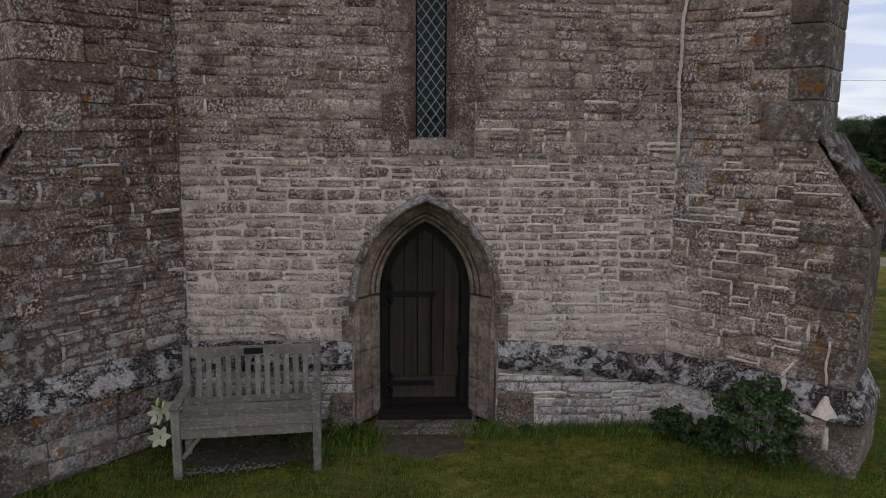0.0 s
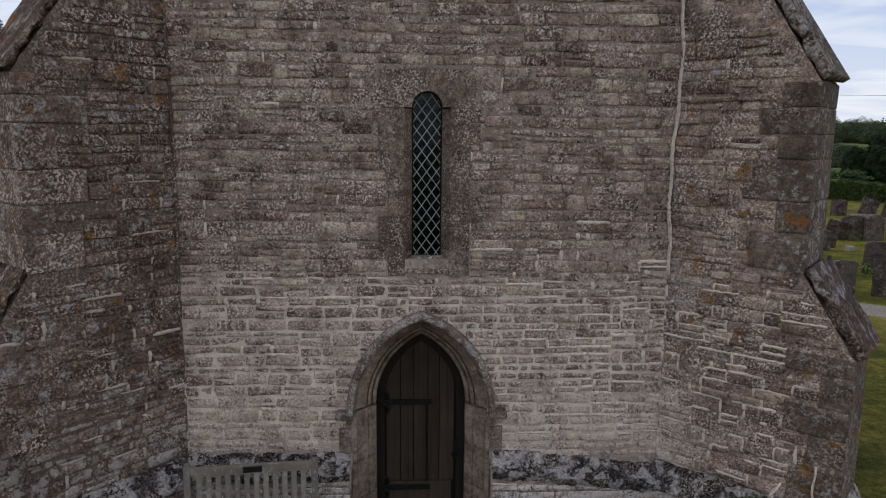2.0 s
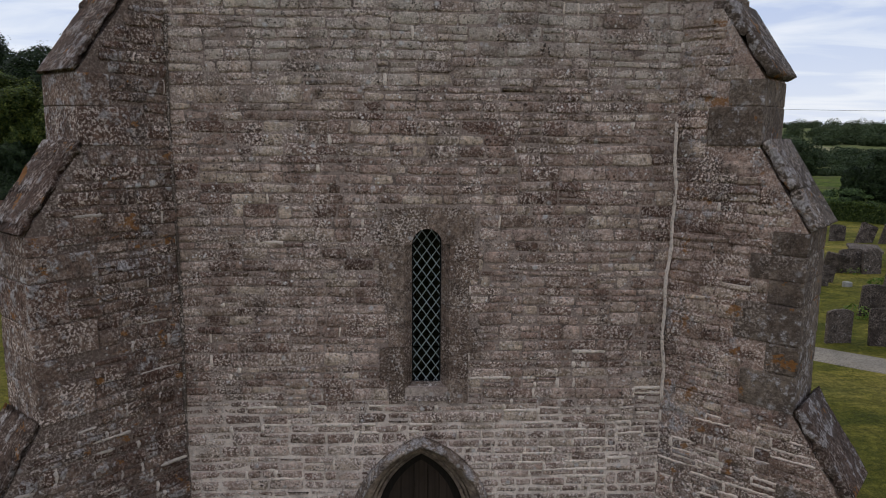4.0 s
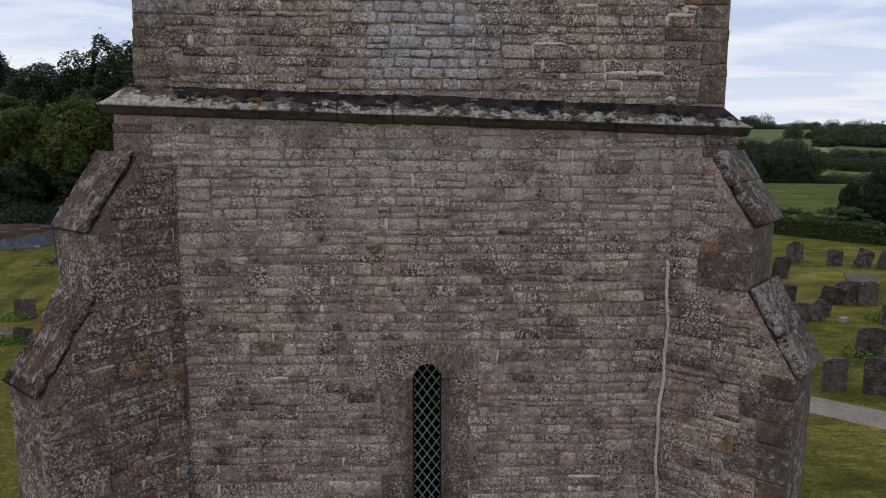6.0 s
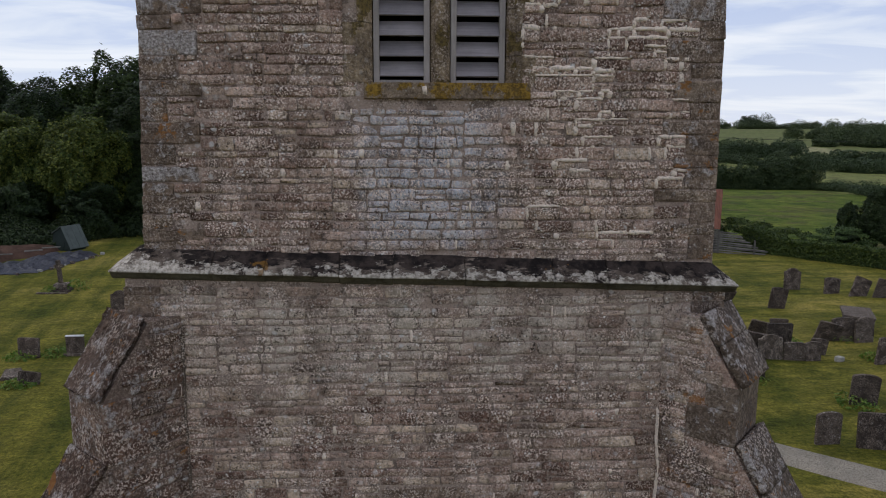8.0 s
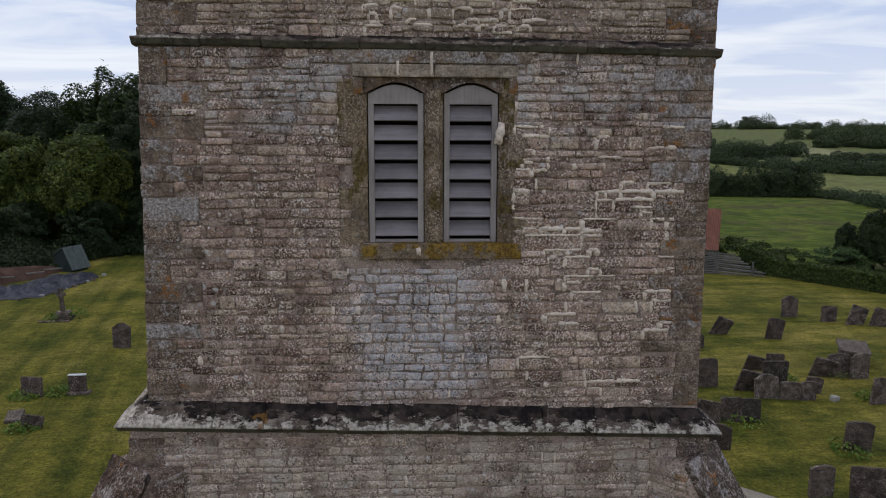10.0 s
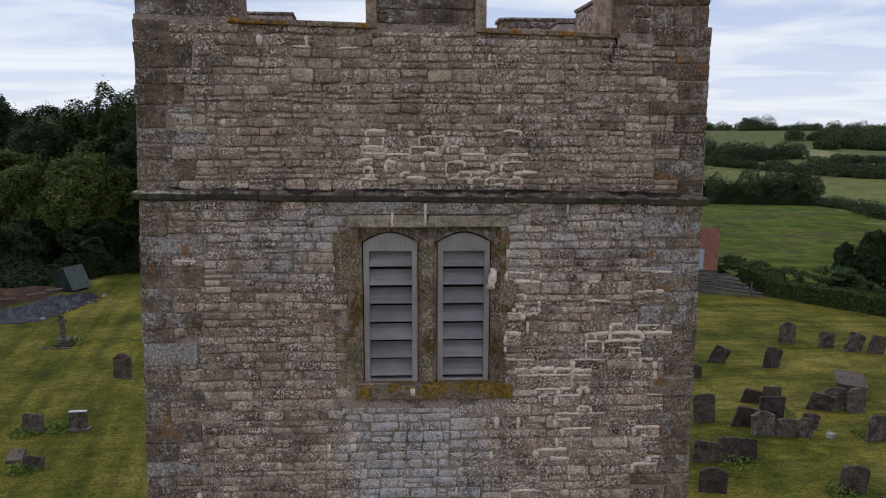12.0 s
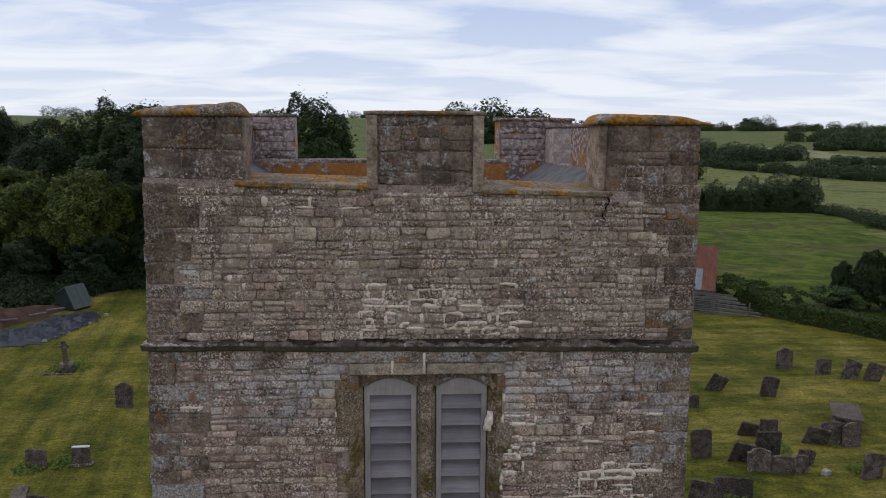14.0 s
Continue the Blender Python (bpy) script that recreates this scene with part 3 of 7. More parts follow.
def ribbon(path, width, rng, depth=(0.0, 0.03)):
    """A ragged raised strip of mortar along points u, v: verts u, v, d and faces."""
    pts = np.array(path, float)
    vs, fs = [], []
    for i, p in enumerate(pts):
        a, b = pts[max(0, i - 1)], pts[min(len(pts) - 1, i + 1)]
        t = (b - a) / max(1e-6, np.linalg.norm(b - a))
        s = np.array((-t[1], t[0]))
        w = width * rng.uniform(0.6, 1.2) / 2 * (0.75 if i in (0, len(pts) - 1) else 1.0)
        j = rng.uniform(-0.003, 0.003)
        q = p + s * j
        top = depth[0] if i in (0, len(pts) - 1) else depth[1]
        vs += [(*(q - s * w), depth[0]), (*(q - s * w * 0.85), top), (*(q + s * w * 0.85), top), (*(q + s * w), depth[0])]
        if i:
            k = 4 * (i - 1)
            fs += [(k + c, k + c + 1, k + c + 5, k + c + 4) for c in range(3)]
    return vs, fs


def build_ribbons(name, face, ribbons, material, parent, label=""):
    verts, faces = [], []
    for vs, fs in ribbons:
        k = len(verts)
        verts += vs
        faces += [tuple(k + i for i in f) for f in fs]
    if not verts:
        return None
    bm = bmesh.new()
    vv = [bm.verts.new(tuple(p)) for p in face.at(verts)]
    for f in faces:
        bm.faces.new([vv[i] for i in f])
    bmesh.ops.recalc_face_normals(bm, faces=bm.faces)
    ob = part(name, bm, material, None, label, smooth=True)
    ob.parent = parent
    ob.matrix_parent_inverse = parent.matrix_world.inverted()
    return tagged(ob, kind="stuff")


def pointing(stones, rng, chance, lift=0.0125, level=1.0, wide=1.0):
    out = []
    for u0, u1, v0, v1 in stones:
        p = chance((u0 + u1) / 2, (v0 + v1) / 2)
        k = wide * rng.uniform(0.8, 1.25)
        if rng.random() < level * p * min(1.0, 0.04 + p * 1.4):
            a, b = sorted((rng.uniform(u0, u1), rng.uniform(u0, u1)))
            if rng.random() < 0.75:
                a, b = u0 - 0.008, u1 + 0.008
            if b - a > 0.04:
                n = max(2, int((b - a) / 0.03))
                out.append(ribbon([(a + (b - a) * i / n, v1 + rng.uniform(-0.003, 0.003)) for i in range(n + 1)], k * rng.uniform(0.018, 0.038), rng, (-0.004, lift)))
        if rng.random() < p * 0.8:
            n = 4
            out.append(ribbon([(u0 + rng.uniform(-0.003, 0.003), v0 + (v1 - v0) * i / n) for i in range(n + 1)], k * rng.uniform(0.020, 0.044), rng, (-0.004, lift)))
    return out


# ---- church tower ----
XC = -0.01                     # middle of the doorway
SPRING, HALF, CEN = 1.29, 0.45, 0.335
RAD = HALF + CEN
WIN_L, WIN_R, WIN_B, WIN_S, WIN_T = -0.105, 0.175, 2.81, 4.20, 4.345
LOW_L, LOW_R, LOW_T = -2.76, 2.93, 6.62
SAG = 0.03                     # the old courses fall towards the south by this slope
UP_Y = 0.10
SHEAR = -0.07


def arch_half(z, off=0.0):
    """Half the width of the door's pointed opening at height z, grown by off."""
    if z <= SPRING:
        return HALF + off
    q = (RAD + off) ** 2 - (z - SPRING) ** 2
    return max(0.0, math.sqrt(q) - CEN) if q > 0 else 0.0


def arch_points(off=0.0, n=14, base=0.0, side=1):
    """From the ground up the jamb to the arch's point, on one side."""
    r = RAD + off
    top = math.acos(CEN / r)
    pts = [(XC + side * (HALF + off), base), (XC + side * (HALF + off), SPRING)]
    pts += [(XC + side * (-CEN + r * math.cos(top * i / n)), SPRING + r * math.sin(top * i / n)) for i in range(1, n + 1)]
    return pts


def win_points(side, n=7, grow=0.0):
    c, hw, rise = (WIN_L + WIN_R) / 2, (WIN_R - WIN_L) / 2 + grow, WIN_T - WIN_S + grow
    pts = [(c + side * hw, WIN_B - grow * 0.3)]
    pts += [(c + side * hw * math.cos(math.pi / 2 * i / n), WIN_S + rise * math.sin(math.pi / 2 * i / n)) for i in range(n + 1)]
    return pts


def up_left(z):
    return -2.60 + 0.20 * (z - 6.9) / 5.7


def up_right(z):
    return 2.845 - 0.075 * (z - 6.9) / 5.7


tower = thing("church_tower", pose(0, 0, 0), "square rubble-stone church tower with diagonal buttresses and battlements", "church tower")


def lower_wall():
    c = (WIN_L + WIN_R) / 2
    bm = bmesh.new()
    for s, edge in ((-1, LOW_L), (1, LOW_R)):
        arch = arch_points(0.205, side=s)
        outline = [(edge, -0.3), (XC + s * (HALF + 0.205), -0.3)] + arch + [(c, WIN_B - 0.022)] + win_points(s, 7, 0.073) + [(c, LOW_T - SAG * c), (edge, LOW_T - SAG * edge)]
        b = prism(outline, 0.0, 0.85)
        me = bpy.data.meshes.new("t")
        b.to_mesh(me)
        b.free()
        bm.from_mesh(me)
        bpy.data.meshes.remove(me)
    wall = part("lower_wall", bm, m_mortar, tower, "coursed brown-grey rubble wall speckled with lichen")
    rng = np.random.default_rng(11)
    face = Face((0, 0, 0), (1, 0, 0), (0, -1, 0))

    def spans(v0, v1):
        door = win = None
        if v0 < 2.02:
            h = max(arch_half(v0, 0.215), arch_half(v1, 0.215))
            door = (XC - h, XC + h)
        elif v0 < 2.27:
            h = max(arch_half(v0, 0.215), 0)
            door = (XC - h, XC + h)
        if v1 > 2.62 and v0 < 4.53:
            k = int(v0 * 4.1)
            win = (-0.335 - (0.085 if k % 3 == 0 else 0.0), 0.44 + (0.09 if k % 4 == 1 else 0.0))
        a, b = -2.27, 2.36
        if v0 > 6.2:
            a, b = LOW_L + 0.30, LOW_R - 0.30
        if v1 > 6.5:
            b = min(b, (LOW_T - v1) / SAG)
        if v0 < 0.86:
            a = 0.75 + (0.87 - v0) / 0.11
        return less(a, b, door, win) if b > a else []

    stones = patchwork(0.66, 0.86, spans, rng, 0.062, 0.116, 0.10, 0.36) + patchwork(0.86, LOW_T + 0.07, spans, rng, 0.062, 0.116, 0.10, 0.36)

    def gaps(u, v):
        return 0.022 if v < 2.7 and noise.noise((u * 1.3, v * 1.6, 4)) > -0.25 else 0.012

    build_stones(face, stones, m_rubble, wall, rng, lambda u, v: 0.9 < v < 3.3 and -1.7 < u < 1.9, gap=gaps)

    def chance(u, v):
        p = 0.03
        if 0.3 < u < 2.4 and 0.95 < v < 2.75:
            p = 0.68 if noise.noise((u * 1.7, v * 1.7, 9)) > -0.1 else 0.22
        if -1.7 < u < 1.0 and 1.9 < v < 2.6:
            p = 0.42
        if 0.4 < u < 1.9 and 2.6 < v < 3.2:
            p = 0.3
        if -2.2 < u < -0.6 and 0.9 < v < 1.9:
            p = 0.20
        if v > 6.0:
            p = 0.04
        return p

    build_ribbons("pale_pointing", face, pointing(stones, rng, chance), m_pointing, wall, "pale cream mortar pointing")
    zs = np.linspace(2.62, 5.35, 90)
    seam = ribbon([(2.345 + 0.02 * math.sin(z * 3.1) + 0.008 * math.sin(z * 11), z) for z in zs], 0.026, rng, (-0.01, 0.04))
    build_ribbons("mortar_seam", face, [seam], m_pointing, wall, "pale mortar line down the corner")
    # the corner gap's shade is painted as a raised dark strip
    zs = np.linspace(1.75, 6.25, 120)
    seam = ribbon([(-2.262 + 0.012 * math.sin(z * 2.1), z) for z in zs], 0.03, rng, (-0.01, 0.034))
    build_ribbons("dark_joint", face, [seam], m_seam, wall, "dark brown strip standing in for the shaded gap down the corner")
    # corner stones under the string course
    for s, edge in ((-1, LOW_L), (1, LOW_R)):
        v = 5.9
        while v < LOW_T - 0.05:
            h = min(rng.uniform(0.14, 0.26), LOW_T - v - 0.005)
            w = rng.uniform(0.26, 0.34)
            a, b = (edge, edge + w) if s < 0 else (edge - w, edge)
            part("quoin", box(a - (0.015 if s < 0 else 0), b + (0.015 if s > 0 else 0), -0.02, 0.35, v + 0.004, v + h - 0.004, 0.012, 0.004), m_ashlar, wall)
            v += h
    return wall


def plinth():
    """The thicker foot of the wall with its broken, lichened weathering."""
    rng = np.random.default_rng(5)
    foot = part("plinth", box(-2.72, XC - 0.685, -0.10, 0.02, -0.3, 0.70), m_mortar, tower, "lichen-whitened plinth of coursed stone")
    part("plinth_core", prism([(XC + 0.685, -0.3), (2.86, -0.3), (2.86, 0.48), (2.45, 0.53), (XC + 0.75, 0.71), (XC + 0.685, 0.71)], -0.10, 0.02), m_mortar, foot)
    face = Face((0, -0.10, 0), (1, 0, 0), (0, -1, 0))
    stones = lay(courses(0.02, 0.70, rng, 0.06, 0.11), lambda a, b: [(-2.30, XC - 0.70), (XC + 0.70, min(2.33, 0.75 + (0.71 - b) / 0.11))] if b < 0.70 else [(-2.30, XC - 0.70)], rng, 0.12, 0.5)
    build_stones(face, stones, m_rubble, foot, rng, lambda u, v: True, "plinth_stone")
    build_ribbons("pale_pointing", face, pointing(stones, rng, lambda u, v: 0.30 if u > 0.7 else 0.10), m_pointing, foot)
    for a, b in ((-2.36, XC - 0.70), (XC + 0.70, 2.44)):
        u = a
        while u < b - 0.02:
            w = min(rng.uniform(0.07, 0.20), b - u)
            t = rng.uniform(-0.02, 0.02)
            drop = 0.11 * max(0.0, u - 0.75)
            bm = prism([(-0.115, 0.61), (-0.135, 0.69), (-0.125, 0.735 + t), (-0.015, 0.865 + t), (0.02, 0.87), (0.02, 0.61)], u - 0.002, u + w + 0.002, 0.006)
            for v in bm.verts:
                x, y, z = v.co
                r = noise.noise((y * 17, x * 17, z * 17)) * 0.04
                v.co = (y, x - abs(r), z + r * 0.7 - drop)
            bmesh.ops.recalc_face_normals(bm, faces=bm.faces)
            part("weathering_stone", bm, m_crust_foot, foot, smooth=True)
            u += w
    for s, w in ((-1, 0.22), (1, 0.36)):
        a = XC + s * 0.70
        x0, x1 = sorted((a, a + s * w))
        part("door_block", box(x0, x1, -0.135, 0.05, 0.04, 0.36, 0.02, 0.008), m_ashlar, foot, smooth=False)
    part("footing", box(XC + 0.69, 1.1, -0.17, 0.0, -0.1, 0.055, 0.012, 0.006), m_moulding, foot, "pale footing stone")


def doorway():
    way = part("doorway", box(XC - 0.50, XC + 0.52, -0.10, 0.45, -0.12, 0.03, 0.02, 0.006), m_step, tower, "pointed arched stone doorway with hood mould")
    # jamb and arch section: offset from the opening, depth behind the wall face
    sec = [(0.0, 0.42), (0.0, 0.225), (0.014, 0.206), (0.036, 0.200), (0.041, 0.228), (0.047, 0.228), (0.051, 0.172), (0.064, 0.152), (0.082, 0.148), (0.087, 0.178), (0.093, 0.178), (0.097, 0.122), (0.122, 0.088), (0.150, 0.066), (0.176, 0.050), (0.194, 0.024), (0.204, -0.010), (0.225, -0.016), (0.225, 0.06), (0.20, 0.42)]
    plain_sec = [(0.0, 0.42), (0.0, 0.215), (0.020, 0.190), (0.070, 0.140), (0.076, 0.146), (0.083, 0.132), (0.130, 0.080), (0.172, 0.030), (0.182, -0.012), (0.225, -0.016), (0.225, 0.06), (0.20, 0.42)]

    def sweep(ks, side, section):
        """A stone between the stations ks along the jamb and arch."""
        bm = bmesh.new()
        rows = []
        for off, dep in section:
            path = arch_points(off, 16, 0.0, side)
            row = []
            for k in ks:
                if k <= 1:
                    p, q, f = path[0], path[1], k
                else:
                    i = min(int((k - 1) * 16), 15)
                    f = (k - 1) * 16 - i
                    p, q = path[1 + i], path[2 + i]
                row.append(bm.verts.new((p[0] + (q[0] - p[0]) * f, dep, p[1] + (q[1] - p[1]) * f)))
            rows.append(row)
        n, m = len(rows), len(ks)
        for i in range(n):
            for j in range(m - 1):
                bm.faces.new((rows[i][j], rows[i][j + 1], rows[(i + 1) % n][j + 1], rows[(i + 1) % n][j]))
        bm.faces.new([r[0] for r in rows])
        bm.faces.new([r[-1] for r in rows][::-1])
        bmesh.ops.recalc_face_normals(bm, faces=bm.faces)
        return bm

    for s in (-1, 1):
        cuts = [0.02, 0.27, 0.58, 0.985] if s < 0 else [0.02, 0.33, 0.66, 0.985]
        for a, b in zip(cuts, cuts[1:]):
            part("jamb_stone", sweep([a + 0.003, b - 0.003], s, plain_sec), m_moulding, way)
        for a, b in ((1.0, 1.34), (1.34, 1.68), (1.68, 2.0)):
            n = 6
            part("arch_stone", sweep([a + 0.002 + (b - a - 0.003) * i / n for i in range(n + 1)], s, sec), m_moulding, way)
        hood = [(0.205, 0.02), (0.210, -0.03), (0.204, -0.085), (0.216, -0.130), (0.244, -0.128), (0.274, -0.060), (0.278, 0.02)]
        for a, b in ((1.0, 1.3), (1.3, 1.66), (1.66, 2.0)):
            bm = sweep([a + 0.002 + (b - a - 0.003) * i / 15 for i in range(16)], s, hood)
            for v in bm.verts:
                if v.co.y < 0:
                    v.co += Vector((1, 1, 1)) * (0.012 * noise.noise(v.co * 9) + 0.009 * noise.noise(v.co * 26))
            part("hood_stone", bm, m_hood, way, "lichened hood mould", smooth=True)
        x0, x1 = sorted((XC + s * (HALF + 0.205), XC + s * (HALF + 0.375)))
        part("hood_stop", box(x0, x1, -0.135, 0.02, SPRING - 0.05, SPRING + 0.02, 0.014, 0.004), m_quoin, way)
        # squared blocks beside the jambs
        for z0, z1, w in ((0.86, 1.12, 0.12), (1.13, 1.26, 0.05)):
            x0, x1 = sorted((XC + s * 0.672, XC + s * (0.68 + w)))
            part("side_block", box(x0, x1, -0.018, 0.1, z0, z1, 0.01, 0.004), m_ashlar, way)
    # step and threshold
    part("threshold", box(XC - 0.46, XC + 0.47, 0.05, 0.40, -0.1, 0.085, 0.015, 0.004), m_doorframe, way, "worn dark timber threshold")
    part("door_step", box(XC - 0.48, XC + 0.50, -0.22, -0.105, -0.1, 0.02, 0.02, 0.01), m_step, way, "worn stone step")
    return way


def door():
    y = 0.30
    leaf = part("door", prism(arch_points(-0.001, 14, 0.09, -1) + arch_points(-0.001, 14, 0.09, 1)[::-1], y + 0.03, y + 0.06), m_doorframe, tower, "old dark oak plank door with iron strap hinges")
    xs = [-0.355, -0.207, -0.072, 0.072, 0.19, 0.345]
    inner = -0.085

    def top(x):
        lo, hi = SPRING, SPRING + 0.9
        for _ in range(30):
            mid = (lo + hi) / 2
            lo, hi = (mid, hi) if arch_half(mid, inner) > abs(x) else (lo, mid)
        return lo

    for a, b in zip(xs, xs[1:]):
        pts = [(XC + a + 0.004, 0.40), (XC + b - 0.004, 0.40)]
        pts += [(XC + b - 0.004 + (a - b + 0.008) * i / 6, top(b - 0.004 + (a - b + 0.008) * i / 6)) for i in range(7)]
        part("plank", prism(pts, y + random.uniform(-0.004, 0.004), y + 0.035, 0.003), m_door, leaf)
    part("bottom_rail", box(XC - 0.33, XC + 0.32, y - 0.012, y + 0.03, 0.175, 0.395, 0.006), m_door, leaf)
    # arched rim round the planks, its shade under the arch put into the darker oak
    for s in (-1, 1):
        o, i = arch_points(-0.004, 14, 0.10, s), arch_points(inner, 14, 0.10, s)
        part("door_rim", prism(o + i[::-1], y - 0.014, y + 0.032), m_doorframe, leaf)
    part("muntin", box(XC + 0.048, XC + 0.066, y - 0.016, y + 0.01, 0.38, 1.24, 0.003), m_doorframe, leaf)
    for z, x1 in ((1.265, 0.115), (0.335, 0.10)):
        hinge = part("strap_hinge", box(XC - 0.44, XC + x1, y - 0.028, y - 0.012, z - 0.027, z + 0.027, 0.005), m_iron, leaf, "black iron strap hinge with curled ends")
        for k in range(5):
            bm = bmesh.new()
            bmesh.ops.create_uvsphere(bm, u_segments=8, v_segments=5, radius=0.012, matrix=pose(XC - 0.38 + k * 0.115, y - 0.03, z))
            part("rivet", bm, m_iron, hinge, smooth=True)
        for sg in (-1, 1):
            cu = bpy.data.curves.new("curl", "CURVE")
            cu.dimensions, cu.bevel_depth, cu.bevel_resolution = "3D", 0.013, 2
            sp = cu.splines.new("POLY")
            n = 18
            sp.points.add(n - 1)
            for k in range(n):
                a = 4.6 * k / (n - 1)
                r = 0.062 - 0.034 * k / (n - 1)
                sp.points[k].co = (XC - 0.37 + r * math.sin(a) - 0.01, y - 0.03, z + sg * (0.075 - r * math.cos(a) + 0.005), 1)
            tmp = new("curl", cu)
            me = bpy.data.meshes.new_from_object(tmp.evaluated_get(bpy.context.evaluated_depsgraph_get()))
            bpy.data.objects.remove(tmp)
            me.name = "curl"
            me.materials.clear()
            me.materials.append(m_iron)
            new("curl", me).parent = hinge
    bm = bmesh.new()
    ring = [(0.037 * math.cos(a * math.pi / 8), 0.037 * math.sin(a * math.pi / 8)) for a in range(16)]
    vs = [[bm.verts.new((XC + 0.365 + (1 + 0.28 * math.cos(q * math.pi / 3)) * x, y - 0.035 + 0.01 * math.sin(q * math.pi / 3), 0.70 + (1 + 0.28 * math.cos(q * math.pi / 3)) * z)) for q in range(6)] for x, z in ring]
    for i in range(16):
        for q in range(6):
            bm.faces.new((vs[i][q], vs[i][(q + 1) % 6], vs[(i + 1) % 16][(q + 1) % 6], vs[(i + 1) % 16][q]))
    bmesh.ops.recalc_face_normals(bm, faces=bm.faces)
    handle = part("ring_handle", bm, m_iron, leaf, "black iron ring handle", smooth=True)
    part("latch_plate", box(XC + 0.335, XC + 0.395, y - 0.022, y - 0.012, 0.68, 0.86, 0.006), m_iron, leaf)


def lancet():
    c = (WIN_L + WIN_R) / 2
    win = part("lancet_window", prism(win_points(-1, 7, -0.004) + win_points(1, 7, -0.004)[::-1], 0.150, 0.156), m_glass, tower, "narrow leaded lancet window with diamond panes")
    win.visible_shadow = False
    # lead lattice, clipped to the light
    bm = bmesh.new()

    def inside(x, z):
        if z < WIN_B or z > WIN_T:
            return False
        hw = (WIN_R - WIN_L) / 2
        if z > WIN_S:
            q = 1 - ((z - WIN_S) / (WIN_T - WIN_S)) ** 2
            hw *= math.sqrt(max(0, q))
        return abs(x - c) < hw

    pw, ph = 0.0935, 0.128
    for s in (-1, 1):
        for k in range(-4, 30):
            z0 = WIN_B - 0.1 + k * ph / 1.0
            run, steps = [], 60
            for i in range(steps + 1):
                x = WIN_L + (WIN_R - WIN_L) * i / steps
                z = z0 + s * (x - c) * ph / pw
                if inside(x, z):
                    run.append((x, z))
            if len(run) > 2:
                (xa, za), (xb, zb) = run[0], run[-1]
                d = Vector((xb - xa, 0, zb - za)).normalized()
                e = Vector((-d.z, 0, d.x)) * 0.0042
                y0, y1 = (0.140, 0.148) if s > 0 else (0.139, 0.149)
                vs = [bm.verts.new(Vector((px, yy, pz)) + e * sg) for px, pz in ((xa, za), (xb, zb)) for yy in (y0, y1) for sg in (-1, 1)]
                for q in ((0, 1, 5, 4), (2, 6, 7, 3), (0, 4, 6, 2), (1, 3, 7, 5)):
                    bm.faces.new([vs[i] for i in q])
    bmesh.ops.recalc_face_normals(bm, faces=bm.faces)
    part("lead_lattice", bm, m_lead, win, "grey lead diamond lattice")
    o, i = win_points(-1, 7, 0.0) + win_points(1, 7, 0.0)[::-1], win_points(-1, 7, -0.012) + win_points(1, 7, -0.012)[::-1]
    bm = bmesh.new()
    a, b = [bm.verts.new((x, 0.132, z)) for x, z in o], [bm.verts.new((x, 0.132, z)) for x, z in i]
    a2, b2 = [bm.verts.new((x, 0.165, z)) for x, z in o], [bm.verts.new((x, 0.165, z)) for x, z in i]
    n = len(o)
    for k in range(n):
        j = (k + 1) % n
        bm.faces.new((a[k], a[j], b[j], b[k]))
        bm.faces.new((b[k], b[j], b2[j], b2[k]))
    bmesh.ops.recalc_face_normals(bm, faces=bm.faces)
    part("window_rim", bm, m_dark, win)
    for z in (3.15, 3.5, 3.85):
        part("saddle_bar", box(WIN_L, WIN_R, 0.162, 0.172, z - 0.006, z + 0.006), m_iron, win)
    # dressed surround, blocks with a splayed inner edge
    rng = np.random.default_rng(8)
    for s in (-1, 1):
        v, k = 2.63, 0
        while v < 4.18:
            h = rng.uniform(0.20, 0.33)
            if 4.18 - (v + h) < 0.14:
                h = 4.19 - v
            kk = int(v * 4.1)
            inner = WIN_L if s < 0 else WIN_R
            outer = (-0.33 - (0.085 if k % 3 == 1 else 0)) if s < 0 else (0.435 + (0.09 if k % 3 == 2 else 0))
            bm = bmesh.new()
            zb = max(v + 0.003, 2.63)
            sec = [(outer, -0.016), (inner + s * 0.075, -0.016), (inner + s * 0.004, 0.10), (inner + s * 0.002, 0.135), (outer, 0.12)]
            lo, hi = [bm.verts.new((x, y, zb)) for x, y in sec], [bm.verts.new((x, y, v + h - 0.003)) for x, y in sec]
            bm.faces.new(lo)
            bm.faces.new(hi[::-1])
            for q in range(5):
                bm.faces.new((lo[q], lo[(q + 1) % 5], hi[(q + 1) % 5], hi[q]))
            bmesh.ops.recalc_face_normals(bm, faces=bm.faces)
            part("surround_stone", bm, m_window, win)
            v += h
            k += 1
    # head stones cut to the round top
    for s in (-1, 1):
        inn = [p for p in win_points(s, 7)[1:]]
        far = c + s * 0.44
        outline = inn + [(c, 4.55), (far, 4.53), (far, WIN_S - 0.008)]
        part("head_stone", prism(outline, -0.016, 0.135), m_window, win)
    bm = prism([(WIN_L - 0.06, 2.66), (WIN_R + 0.06, 2.66), (WIN_R + 0.012, WIN_B), (WIN_L - 0.012, WIN_B)], -0.022, 0.134, 0.006)
    for v in bm.verts:
        if v.co.z > 2.75:
            v.co.y = max(v.co.y, 0.055)
    part("sill", bm, m_weather, win, "grey lichened window sill")


